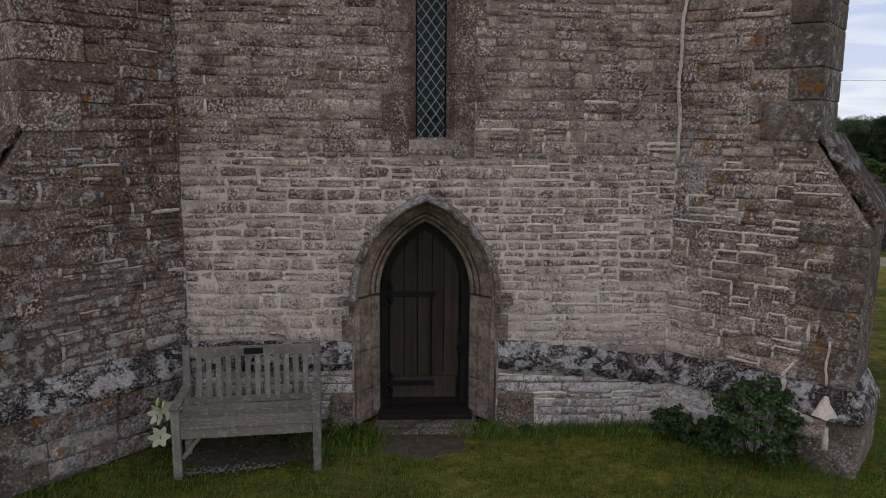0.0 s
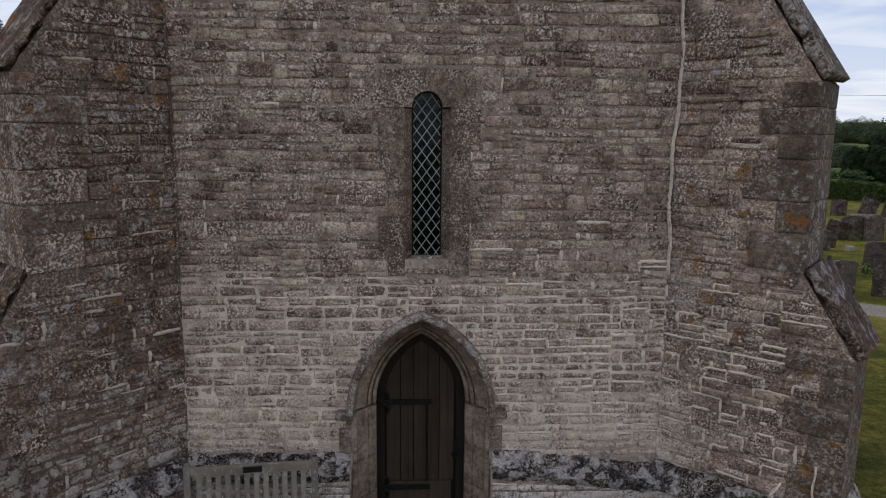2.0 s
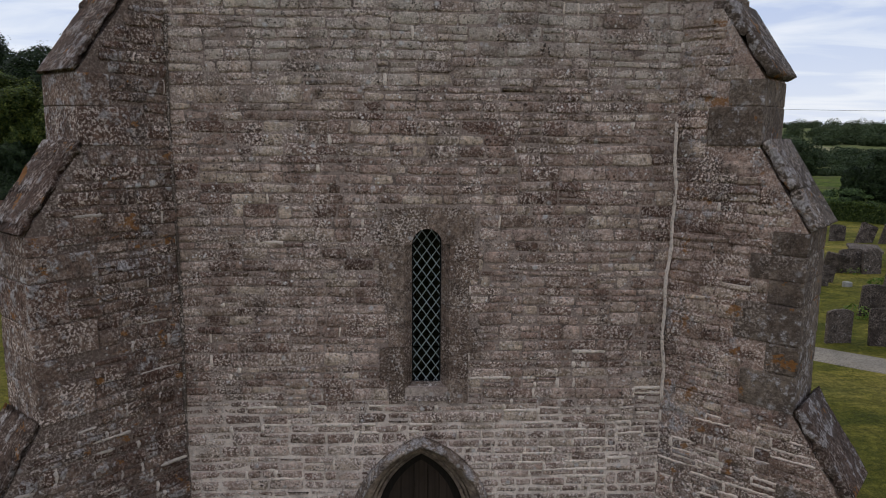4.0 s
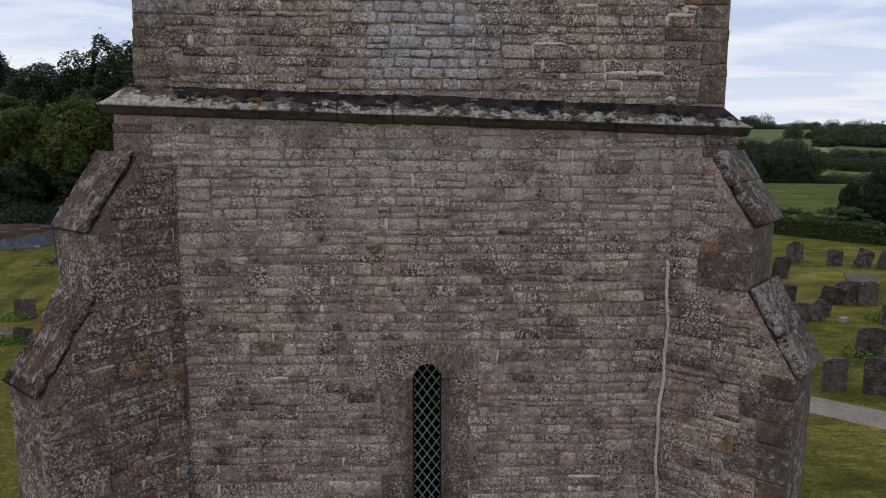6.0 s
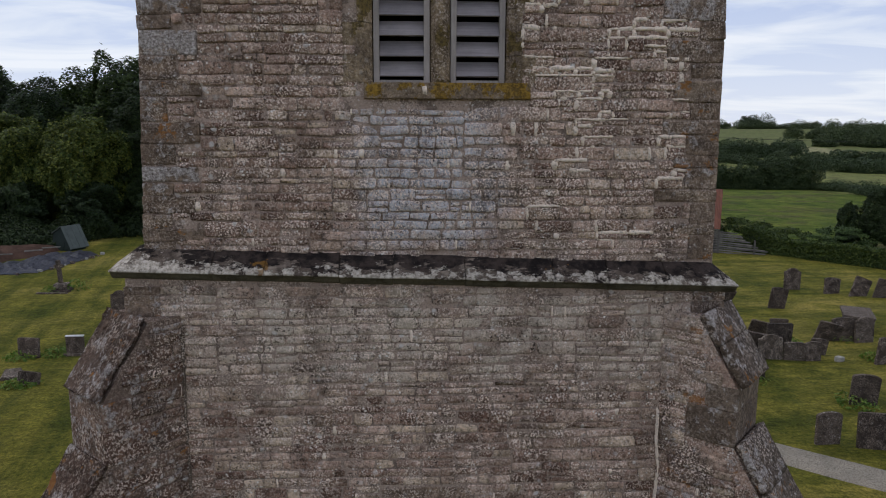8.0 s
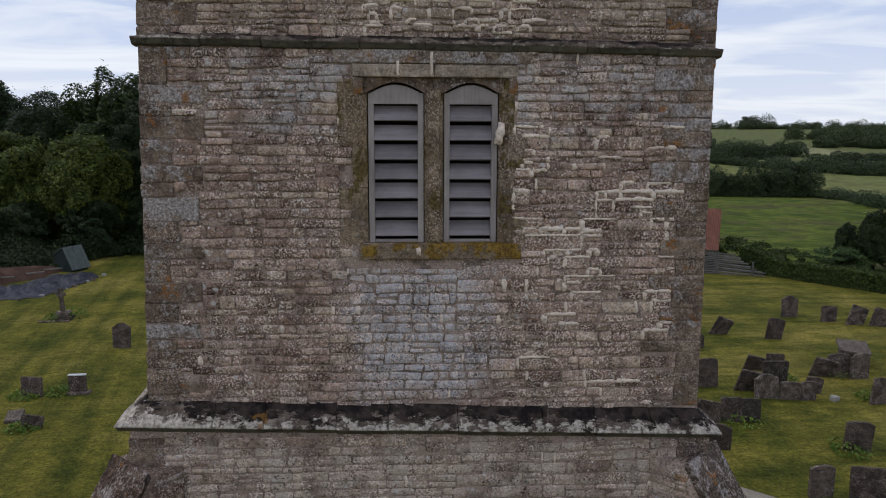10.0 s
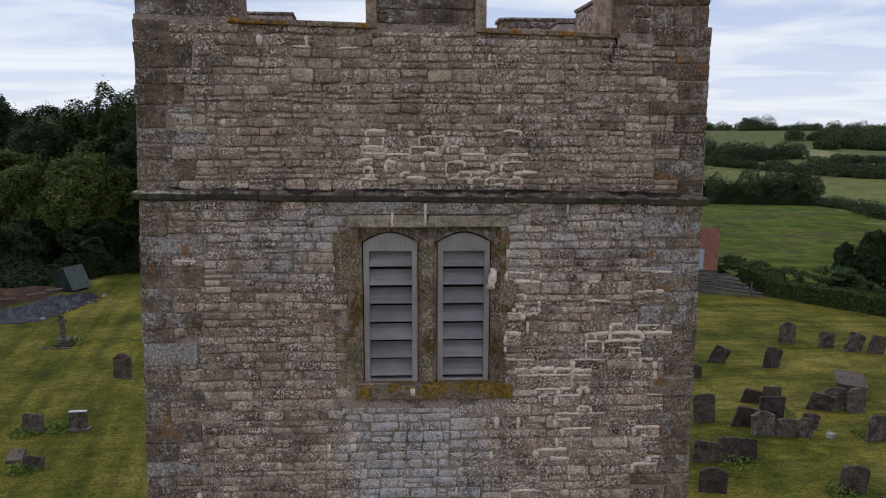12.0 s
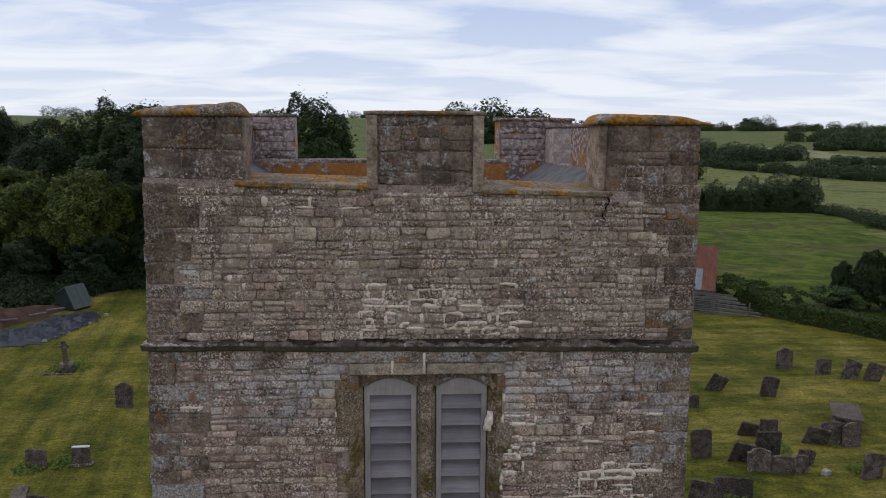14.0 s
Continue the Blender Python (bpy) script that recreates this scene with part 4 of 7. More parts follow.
def string_course(lip, foot, top, y_wall, out, x0, x1, name, label, mat, fall=SAG):
    """A weathered band in separate lengths: a thin shaded fascia under a broken slope. It falls to the south."""
    rng = np.random.default_rng(int(lip * 10))
    skew = Matrix(((1, 0, 0, 0), (0, 1, 0, 0), (-fall, 0, 1, 0), (0, 0, 0, 1)))
    base = part(name, box(x0 + 0.02, x1 - 0.02, y_wall + 0.02, y_wall + 0.4, foot + 0.01, top - 0.05, 0, 0, skew), m_mortar, tower, label)
    rise = top - lip
    sec = [(y_wall + 0.08, foot - 0.01), (y_wall - out * 0.55, foot), (y_wall - out * 0.74, foot + (lip - foot) * 0.3), (y_wall - out * 0.86, lip - 0.014), (y_wall - out, lip - 0.004), (y_wall - out * 0.98, lip + 0.012)]
    sec += [(y_wall - out * (1 - f), lip + 0.012 + (rise - 0.012) * f ** 0.9) for f in (0.2, 0.4, 0.6, 0.8, 0.95)] + [(y_wall + 0.05, top + 0.01), (y_wall + 0.2, top + 0.01)]
    tail = min(out * 0.9, 0.10)
    u, end = x0 - tail, x1 + tail
    while u < end - 0.02:
        w = rng.uniform(0.45, 0.95)
        if end - (u + w) < 0.4:
            w = end - u
        lift = rng.uniform(-0.006, 0.006)
        bm = bmesh.new()
        n = max(8, int(w / 0.022))
        cols = []
        for k in range(n + 1):
            x = u + 0.003 + (w - 0.006) * k / n
            tip = max(0.0, min(1.0, (x - x0 + tail) / 0.2, (x1 + tail - x) / 0.2))
            row = []
            for i, (y, z) in enumerate(sec):
                g = 1.0 if 5 < i < 11 else (0.2 if i > 0 else 0.0)
                q = noise.noise((x * 6, y * 8, z * 9)) * 0.018 + noise.noise((x * 17, y * 18, z * 20)) * 0.010
                if i > 5:
                    z = lip + (z - lip) * (0.25 + 0.75 * tip)
                row.append(bm.verts.new((x, y + q * g + abs(q) * 0.5 * g, z + q * 0.5 * g + lift - fall * x)))
            cols.append(row)
        m = len(sec)
        for k in range(n):
            for i in range(m):
                bm.faces.new((cols[k][i], cols[k + 1][i], cols[k + 1][(i + 1) % m], cols[k][(i + 1) % m]))
        bm.faces.new(cols[0][::-1])
        bm.faces.new(cols[-1])
        bmesh.ops.recalc_face_normals(bm, faces=bm.faces)
        part("moulded_stone", bm, mat, base, smooth=True)
        u += w
    for xa, xb in ((x0 - out * 0.5, x0 + 0.3), (x1 - 0.3, x1 + out * 0.5)):
        part("return_stone", box(xa, xb, y_wall + 0.21, 4.6, foot + 0.01, lip + 0.02, 0.02, 0.004, skew @ Matrix(((1, SHEAR, 0, 0), (0, 1, 0, 0), (0, 0, 1, 0), (0, 0, 0, 1)))), mat, base)


def string_material(name, lip, top, black, pale, fall=SAG):
    """Pale stone, dark olive under the lip with its shade painted in; black crusts on the slope and pale rosettes along
    its lower edge.
    """
    t = Tree(name, rough=0.93, spec=0.15)
    z = t.math("ADD", t.z, t.math("MULTIPLY", t.x, fall))
    c = t.ramp(t.noise(7, 6, 0.7), (0.36, (0.055, 0.040, 0.031)), (0.5, (0.115, 0.088, 0.070)), (0.64, (0.25, 0.20, 0.16)))
    up = t.span(z, lip, top, -0.13, 0.12)
    long = t.scaled(0.5, 1.0, 1.2)
    west = t.span(t.x, -2.7, -1.5, 0.12, 0.0)
    crust = t.math("ADD", t.math("ADD", t.noise(8, 8, 0.7, long), up), t.math("MULTIPLY", t.math("SUBTRACT", t.noise(0.9, 3), 0.5), 0.35))
    crust = t.span(t.math("SUBTRACT", crust, t.math("MULTIPLY", west, 1.5)), 0.54 - black, 0.57 - black)
    c = t.mix(t.math("MULTIPLY", crust, 0.95), c, t.ramp(t.noise(9, 5, 0.6), (0.42, (0.008, 0.006, 0.006)), (0.62, (0.050, 0.036, 0.030))))
    ros = t.span(t.math("SUBTRACT", t.noise(11, 8, 0.74, t.scaled(0.7, 1.0, 1.0)), up), t.math("SUBTRACT", pale, west), t.math("SUBTRACT", pale + 0.03, west))
    c = t.mix(t.math("MULTIPLY", ros, 0.9), c, t.ramp(t.noise(30, 4, 0.7), (0.38, (0.24, 0.205, 0.165)), (0.60, (0.60, 0.53, 0.45))))
    moss = t.math("MULTIPLY", t.span(t.noise(2.3, 6, 0.7), 0.63, 0.66), 0.7)
    c = t.mix(moss, c, (0.22, 0.11, 0.025))
    # olive stone below the lip, darkened in colour for the overhang's shade
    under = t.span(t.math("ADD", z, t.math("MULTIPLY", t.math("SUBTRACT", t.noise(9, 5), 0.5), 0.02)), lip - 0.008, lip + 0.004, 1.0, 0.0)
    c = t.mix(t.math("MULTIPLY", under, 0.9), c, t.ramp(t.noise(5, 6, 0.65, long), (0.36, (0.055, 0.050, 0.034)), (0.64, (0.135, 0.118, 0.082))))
    return t.done(c, (t.noise(9, 6, 0.65), 0.03), (ros, 0.008))


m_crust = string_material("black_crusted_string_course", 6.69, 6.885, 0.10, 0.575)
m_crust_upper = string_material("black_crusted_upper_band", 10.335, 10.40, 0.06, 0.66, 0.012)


def rosette_material(name):
    """Dark stone grown over with round grey lichen rosettes."""
    t = Tree(name, rough=0.94, spec=0.12)
    c = t.ramp(t.noise(7, 6, 0.7), (0.38, (0.010, 0.008, 0.008)), (0.55, (0.050, 0.040, 0.036)), (0.70, (0.16, 0.13, 0.115)))
    d = t.noise(8.5, 7, 0.66, t.scaled(1.0, 1.0, 1.25))
    ros = t.math("MULTIPLY", t.span(d, 0.475, 0.51), t.span(t.noise(2.6, 4, 0.6), 0.38, 0.46))
    c = t.mix(t.math("MULTIPLY", ros, 0.9), c, t.ramp(t.noise(34, 4, 0.7), (0.36, (0.24, 0.215, 0.205)), (0.48, (0.42, 0.385, 0.36)), (0.62, (0.56, 0.51, 0.47))))
    pale = t.span(t.noise(6, 7, 0.7), 0.59, 0.66)
    c = t.mix(t.math("MULTIPLY", pale, 0.6), c, (0.40, 0.36, 0.335))
    c = speckled(t, c, 0.6)
    return t.done(c, (t.noise(9, 6, 0.65), 0.03), (ros, 0.03), (t.noise(50, 4, 0.7), 0.012))


m_crust_foot = rosette_material("rosette_grown_plinth")


def shear_m():
    return Matrix(((1, SHEAR, 0, 0), (0, 1, 0, 0), (0, 0, 1, 0), (0, 0, 0, 1)))


BACK = 4.62                    # outer face of the east wall
SILL_Z, T_PAR = 11.90, 0.42


def sill_z(x):
    return SILL_Z - 0.02 - 0.028 * x


def other_walls():
    """The three walls that close the tower, and the inner floor under the roof."""
    for nm, x0, x1, y0, y1 in (("north_wall", LOW_L, LOW_L + 0.7, 0.86, BACK), ("south_wall", LOW_R - 0.7, LOW_R, 0.86, BACK), ("east_wall", LOW_L + 0.71, LOW_R - 0.71, BACK - 0.7, BACK)):
        part(nm, box(x0, x1, y0, y1, -0.3, LOW_T, 0, 0, shear_m()), m_rubble, tower)
    for nm, s in (("north_upper_wall", -1), ("south_upper_wall", 1)):
        bm = bmesh.new()
        rows = []
        for z in (LOW_T + 0.002, SILL_Z):
            e = up_left(z) if s < 0 else up_right(z)
            i = e - s * T_PAR
            a, b = UP_Y + 0.61, BACK - 0.06
            rows.append([bm.verts.new((x + SHEAR * y, y, z)) for x, y in ((e, a), (e, b), (i, b), (i, a))])
        bm.faces.new(rows[0])
        bm.faces.new(rows[1][::-1])
        for k in range(4):
            bm.faces.new((rows[0][k], rows[0][(k + 1) % 4], rows[1][(k + 1) % 4], rows[1][k]))
        bmesh.ops.recalc_face_normals(bm, faces=bm.faces)
        part(nm, bm, m_rubble, tower)
    part("east_upper_wall", box(up_left(9) + T_PAR + 0.01, up_right(9) - T_PAR - 0.01, BACK - 0.06 - T_PAR, BACK - 0.06, LOW_T + 0.002, SILL_Z, 0, 0, shear_m()), m_rubble, tower)


LOU = (-0.45, 0.785, 8.49, 10.02)      # belfry opening: left, right, foot, head


def upper_wall():
    bm = bmesh.new()
    top = SILL_Z - 0.002
    lo, hi = LOU[0] - 0.082, LOU[1] + 0.082
    low = LOW_T - 0.1

    def crest(x):
        return (x, sill_z(x) - 0.002)
    pieces = [[(up_left(low), low), (lo, low), crest(lo), crest(up_left(top))],
              [(hi, low), (up_right(low), low), crest(up_right(top)), crest(hi)],
              [(lo, low), (hi, low), (hi, LOU[2]), (lo, LOU[2])],
              [(lo, LOU[3] + 0.02), (hi, LOU[3] + 0.02), crest(hi), crest(lo)]]
    for o in pieces:
        b = prism(o, UP_Y, UP_Y + 0.6)
        me = bpy.data.meshes.new("t")
        b.to_mesh(me)
        b.free()
        bm.from_mesh(me)
        bpy.data.meshes.remove(me)
    wall = part("upper_wall", bm, m_mortar, tower, "upper stage of brown-grey rubble with larger corner stones")
    rng = np.random.default_rng(23)
    face = Face((0, UP_Y, 0), (1, 0, 0), (0, -1, 0))
    quoins = {}
    for s in (-1, 1):
        v, k, rows = 6.82, 0, []
        while v < SILL_Z - 0.02:
            h = rng.uniform(0.11, 0.24)
            if SILL_Z - (v + h) < 0.14:
                h = SILL_Z - v - 0.004
            if v < 10.3 < v + h or v < 10.46 < v + h:
                h = max(0.1, (10.305 if v < 10.3 else 10.46) - v)
            w = rng.uniform(0.42, 0.62) if k % 2 else rng.uniform(0.24, 0.34)
            rows.append((v, v + h, w))
            z = v + h / 2
            e = up_left(z) if s < 0 else up_right(z)
            x0, x1 = (e - 0.006, e + w) if s < 0 else (e - w, e + 0.006)
            part("quoin", box(x0, x1 - 0.004, UP_Y - 0.012 - rng.uniform(0, 0.008), UP_Y + (0.35 if k % 2 else 0.6), v + 0.003, v + h - 0.003, 0.02, 0.011), m_ashlar_grey if (s > 0 and 8.8 < v < 10.2 and k % 3) or (s < 0 and k % 6 == 5) else m_ashlar, wall)
            v += h
            k += 1
        quoins[s] = rows

    def edge(s, v):
        for a, b, w in quoins[s]:
            if a <= v < b:
                return (up_left(v) + w) if s < 0 else (up_right(v) - w)
        return (up_left(v) + 0.3) if s < 0 else (up_right(v) - 0.3)

    def spans(v0, v1):
        m = (v0 + v1) / 2
        hole = None
        if v1 > 8.34 and v0 < 10.14:
            k = int(m * 3.7)
            hole = (-0.59 - (0.12 if k % 3 == 0 else 0), 0.925 + (0.08 if k % 4 == 2 else 0))
        right = edge(1, m)
        if v1 > SILL_Z - 0.1:
            right = min(right, (SILL_Z - 0.03 - v1) / 0.028)
        return less(edge(-1, m), right, hole)

    stones = patchwork(6.80, 10.30, spans, rng, 0.056, 0.115, 0.08, 0.34) + patchwork(10.38, SILL_Z + 0.05, spans, rng, 0.045, 0.092, 0.06, 0.26)
    build_stones(face, stones, m_rubble, wall, rng, lambda u, v: (8.3 < v < 10.3 and -1.9 < u < 2.1) or (10.4 < v < 10.9), rough=0.024)

    def chance(u, v):
        p = 0.035
        k = noise.noise((u * 2.2, v * 2.2, 3.0))
        if 0.85 < u < 2.6 and 6.9 < v < 9.6:
            p = 0.72 if k > 0.1 else 0.08
        if -0.5 < u < 1.1 and 10.4 < v < 11.2:
            p = 0.66 if k + (10.8 - v) * 0.4 > 0.12 else 0.06
        if -0.5 < u < 0.9 and 7.0 < v < 8.3:
            p = 0.04
        return p

    build_ribbons("pale_pointing", face, pointing(stones, rng, chance, 0.02, wide=1.25), m_pointing, wall, "pale cream mortar pointing")
    # the crack's inner shade is painted: a raised near-black strip, no opening
    crack = ribbon([(1.875 + (0.0, 0.004, 0.03, 0.028, 0.002, -0.004, -0.03, -0.026, 0.0, 0.006)[i], 11.82 - 0.034 * i) for i in range(10)], 0.008, rng, (0.0, 0.026))
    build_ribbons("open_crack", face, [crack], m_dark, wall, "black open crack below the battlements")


def belfry_louvres():
    y = UP_Y
    x0, x1, z0, z1 = LOU
    win = part("belfry_opening", box(x0 - 0.08, x1 + 0.22, y - 0.045, y + 0.25, 8.345, z0, 0.012, 0.004), m_sill, tower, "pair of grey timber louvres in a square-headed stone frame")
    # jamb stones
    rng = np.random.default_rng(4)
    for s, e in ((-1, x0), (1, x1)):
        v, k = z0 + 0.002, 0
        while v < z1 - 0.05:
            h = rng.uniform(0.22, 0.55)
            if z1 - (v + h) < 0.18:
                h = z1 - v
            w = 0.135 + (0.13 if k % 2 == 0 else 0.0)
            bm = bmesh.new()
            sec = [(e + s * w, y - 0.018), (e + s * 0.085, y - 0.018), (e + s * 0.002, y + 0.07), (e + s * 0.002, y + 0.30), (e + s * w, y + 0.30)]
            lo, hi = [bm.verts.new((x, yy, v + 0.003)) for x, yy in sec], [bm.verts.new((x, yy, v + h - 0.003)) for x, yy in sec]
            bm.faces.new(lo)
            bm.faces.new(hi[::-1])
            for q in range(5):
                bm.faces.new((lo[q], lo[(q + 1) % 5], hi[(q + 1) % 5], hi[q]))
            bmesh.ops.recalc_face_normals(bm, faces=bm.faces)
            part("jamb_stone", bm, m_ochre, win, "ochre-stained jamb stone")
            v += h
            k += 1
    ml, mr = 0.085, 0.262
    bm = bmesh.new()
    sec = [(ml, y + 0.07), (ml + 0.045, y - 0.005), (mr - 0.045, y - 0.005), (mr, y + 0.07), (mr, y + 0.3), (ml, y + 0.3)]
    lo, hi = [bm.verts.new((x, yy, z0)) for x, yy in sec], [bm.verts.new((x, yy, 9.93)) for x, yy in sec]
    bm.faces.new(lo)
    bm.faces.new(hi[::-1])
    for q in range(6):
        bm.faces.new((lo[q], lo[(q + 1) % 6], hi[(q + 1) % 6], hi[q]))
    bmesh.ops.recalc_face_normals(bm, faces=bm.faces)
    part("mullion", bm, m_ochre, win)
    # head: two shallow arches under a square label
    lights = ((x0, ml), (mr, x1))
    for a, b in lights:
        n = 10
        arch = [(a + (b - a) * i / n, 9.90 + 0.095 * math.sin(math.pi * i / n)) for i in range(n + 1)]
        end_l, end_r = (a - 0.10, (ml + mr) / 2 - 0.002) if a == x0 else ((ml + mr) / 2 + 0.002, b + 0.12)
        part("head_stone", prism([(end_l, 10.035), (end_l, 9.90)] + arch + [(end_r, 9.90), (end_r, 10.035)], y + 0.03, y + 0.28), m_ashlar, win)
    part("lintel", box(x0 - 0.12, 0.17, y - 0.024, y + 0.26, 10.035, 10.155, 0.012, 0.004), m_string, win)
    part("lintel", box(0.176, x1 + 0.17, y - 0.022, y + 0.26, 10.035, 10.15, 0.012, 0.004), m_string, win)
    part("relieving_course", box(x0 - 0.3, x1 + 0.35, y - 0.03, y + 0.1, 10.16, 10.30, 0.014, 0.005), m_ashlar_grey, win)
    for xa, xb in ((x0 - 0.12, x0 - 0.03), (x1 + 0.08, x1 + 0.17)):
        part("label_drop", box(xa, xb, y - 0.021, y + 0.1, 9.885, 10.033, 0.01, 0.003), m_ashlar, win)
    # timber louvres
    for a, b in lights:
        yl = y + 0.10
        f = part("louvre", box(a + 0.008, a + 0.062, yl - 0.03, yl + 0.05, z0 + 0.004, 9.90, 0.004), m_slatframe, win, "weathered grey timber louvre")
        part("frame_post", box(b - 0.062, b - 0.008, yl - 0.03, yl + 0.05, z0 + 0.004, 9.90, 0.004), m_slatframe, f)
        n = 10
        arch = [(a + 0.01 + (b - a - 0.02) * i / n, 9.885 + 0.09 * math.sin(math.pi * i / n)) for i in range(n + 1)]
        part("frame_head", prism([(b - 0.01, 9.80), (a + 0.01, 9.80)] + arch, yl - 0.032, yl + 0.045), m_slatframe, f)
        part("frame_sill", box(a + 0.063, b - 0.063, yl - 0.02, yl + 0.05, z0 + 0.004, z0 + 0.03, 0.003), m_slatframe, f)
        # added black sheet: stands in for the shade inside the belfry
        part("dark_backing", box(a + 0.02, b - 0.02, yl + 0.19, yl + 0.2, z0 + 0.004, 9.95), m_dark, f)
        for k in range(7):
            zc = 9.715 - k * 0.182
            w = (b - a) / 2 - 0.05
            bm = box(-w, w, -0.085, 0.085, -0.009, 0.009, 0.003, 0.001)
            bm.transform(pose((a + b) / 2, yl + 0.028, zc, 55 + rng.uniform(-2, 2), 0, rng.uniform(-0.4, 0.4)))
            part("slat", bm, m_slat, f)
    # repair mortar beside the frames
    face = Face((0, y - 0.02, 0), (1, 0, 0), (0, -1, 0))
    rs = [ribbon([(x1 - 0.01 + 0.006 * i, 9.42 + i * 0.035) for i in range(7)], 0.085, rng, (-0.05, 0.012)),
          ribbon([(0.15, 10.04 + i * 0.03) for i in range(9)], 0.03, rng, (-0.02, 0.02)),
          ribbon([(-0.16, 10.03 + i * 0.03) for i in range(7)], 0.03, rng, (-0.02, 0.015)),
          ribbon([(0.02 + 0.01 * math.sin(i), 8.36 + i * 0.03) for i in range(5)], 0.05, rng, (-0.02, 0.035))]
    build_ribbons("mortar_repair", face, rs, m_pointing, win, "pale mortar repairs")


def inner_face_material(name, edge):
    t = Tree(name, rough=0.93, spec=0.15)
    c = t.ramp(t.rand(), (0.0, (0.17, 0.115, 0.095)), (0.5, (0.26, 0.19, 0.165)), (1.0, (0.36, 0.28, 0.25)))
    c = t.mix(t.span(t.noise(16, 6, 0.7), 0.48, 0.57, 0.0, 0.8), c, (0.56, 0.465, 0.43))
    c = t.mix(t.span(t.noise(1.9, 7, 0.68), edge, edge + 0.06, 0.0, 0.85), c, (0.40, 0.155, 0.025))
    c = t.mix(t.span(t.noise(2.6, 6, 0.6), 0.60, 0.72, 0.0, 0.7), c, (0.10, 0.075, 0.07))
    return t.done(c, (t.noise(14, 6, 0.65), 0.03))


m_inner = inner_face_material("lichened_inner_parapet", 0.535)
m_inner_orange = inner_face_material("orange_lichened_inner_parapet", 0.44)


def merlon(name, x0, x1, z1, y0, y1, rng, coping, blocks=True, mat=None, label="", sheared=False, jambs=False):
    mm = shear_m() if sheared else None
    core = part(name, box(x0 + 0.01, x1 - 0.01, y0 + 0.012, y1, SILL_Z - (0.003 if sheared else 0.10), z1, 0.004, 0, mm), mat or m_mortar_dark, tower, label)
    if blocks:
        face = Face((0, y0 + 0.012, 0), (1, 0, 0), (0, -1, 0))
        a, b = (x0 + 0.10, x1 - 0.10) if jambs else (x0, x1)
        st = lay(courses(min(SILL_Z, sill_z((x0 + x1) / 2)), z1 - 0.002, rng, 0.09 if jambs else 0.13, 0.20 if jambs else 0.30), lambda p, q: [(a, b)], rng, 0.11, 0.30)
        build_stones(face, st, m_merlon, core, rng, lambda u, v: True, "block")
        if jambs:
            for p, q in ((x0 - 0.008, x0 + 0.092), (x1 - 0.092, x1 + 0.008)):
                part("jamb_strip", box(p, q, y0 - 0.025, y1 - 0.02, sill_z(p) - 0.05, z1 - 0.002, 0.012, 0.003), m_moulding, core, "pale dressed jamb of the merlon")
    coping(core)
    return core


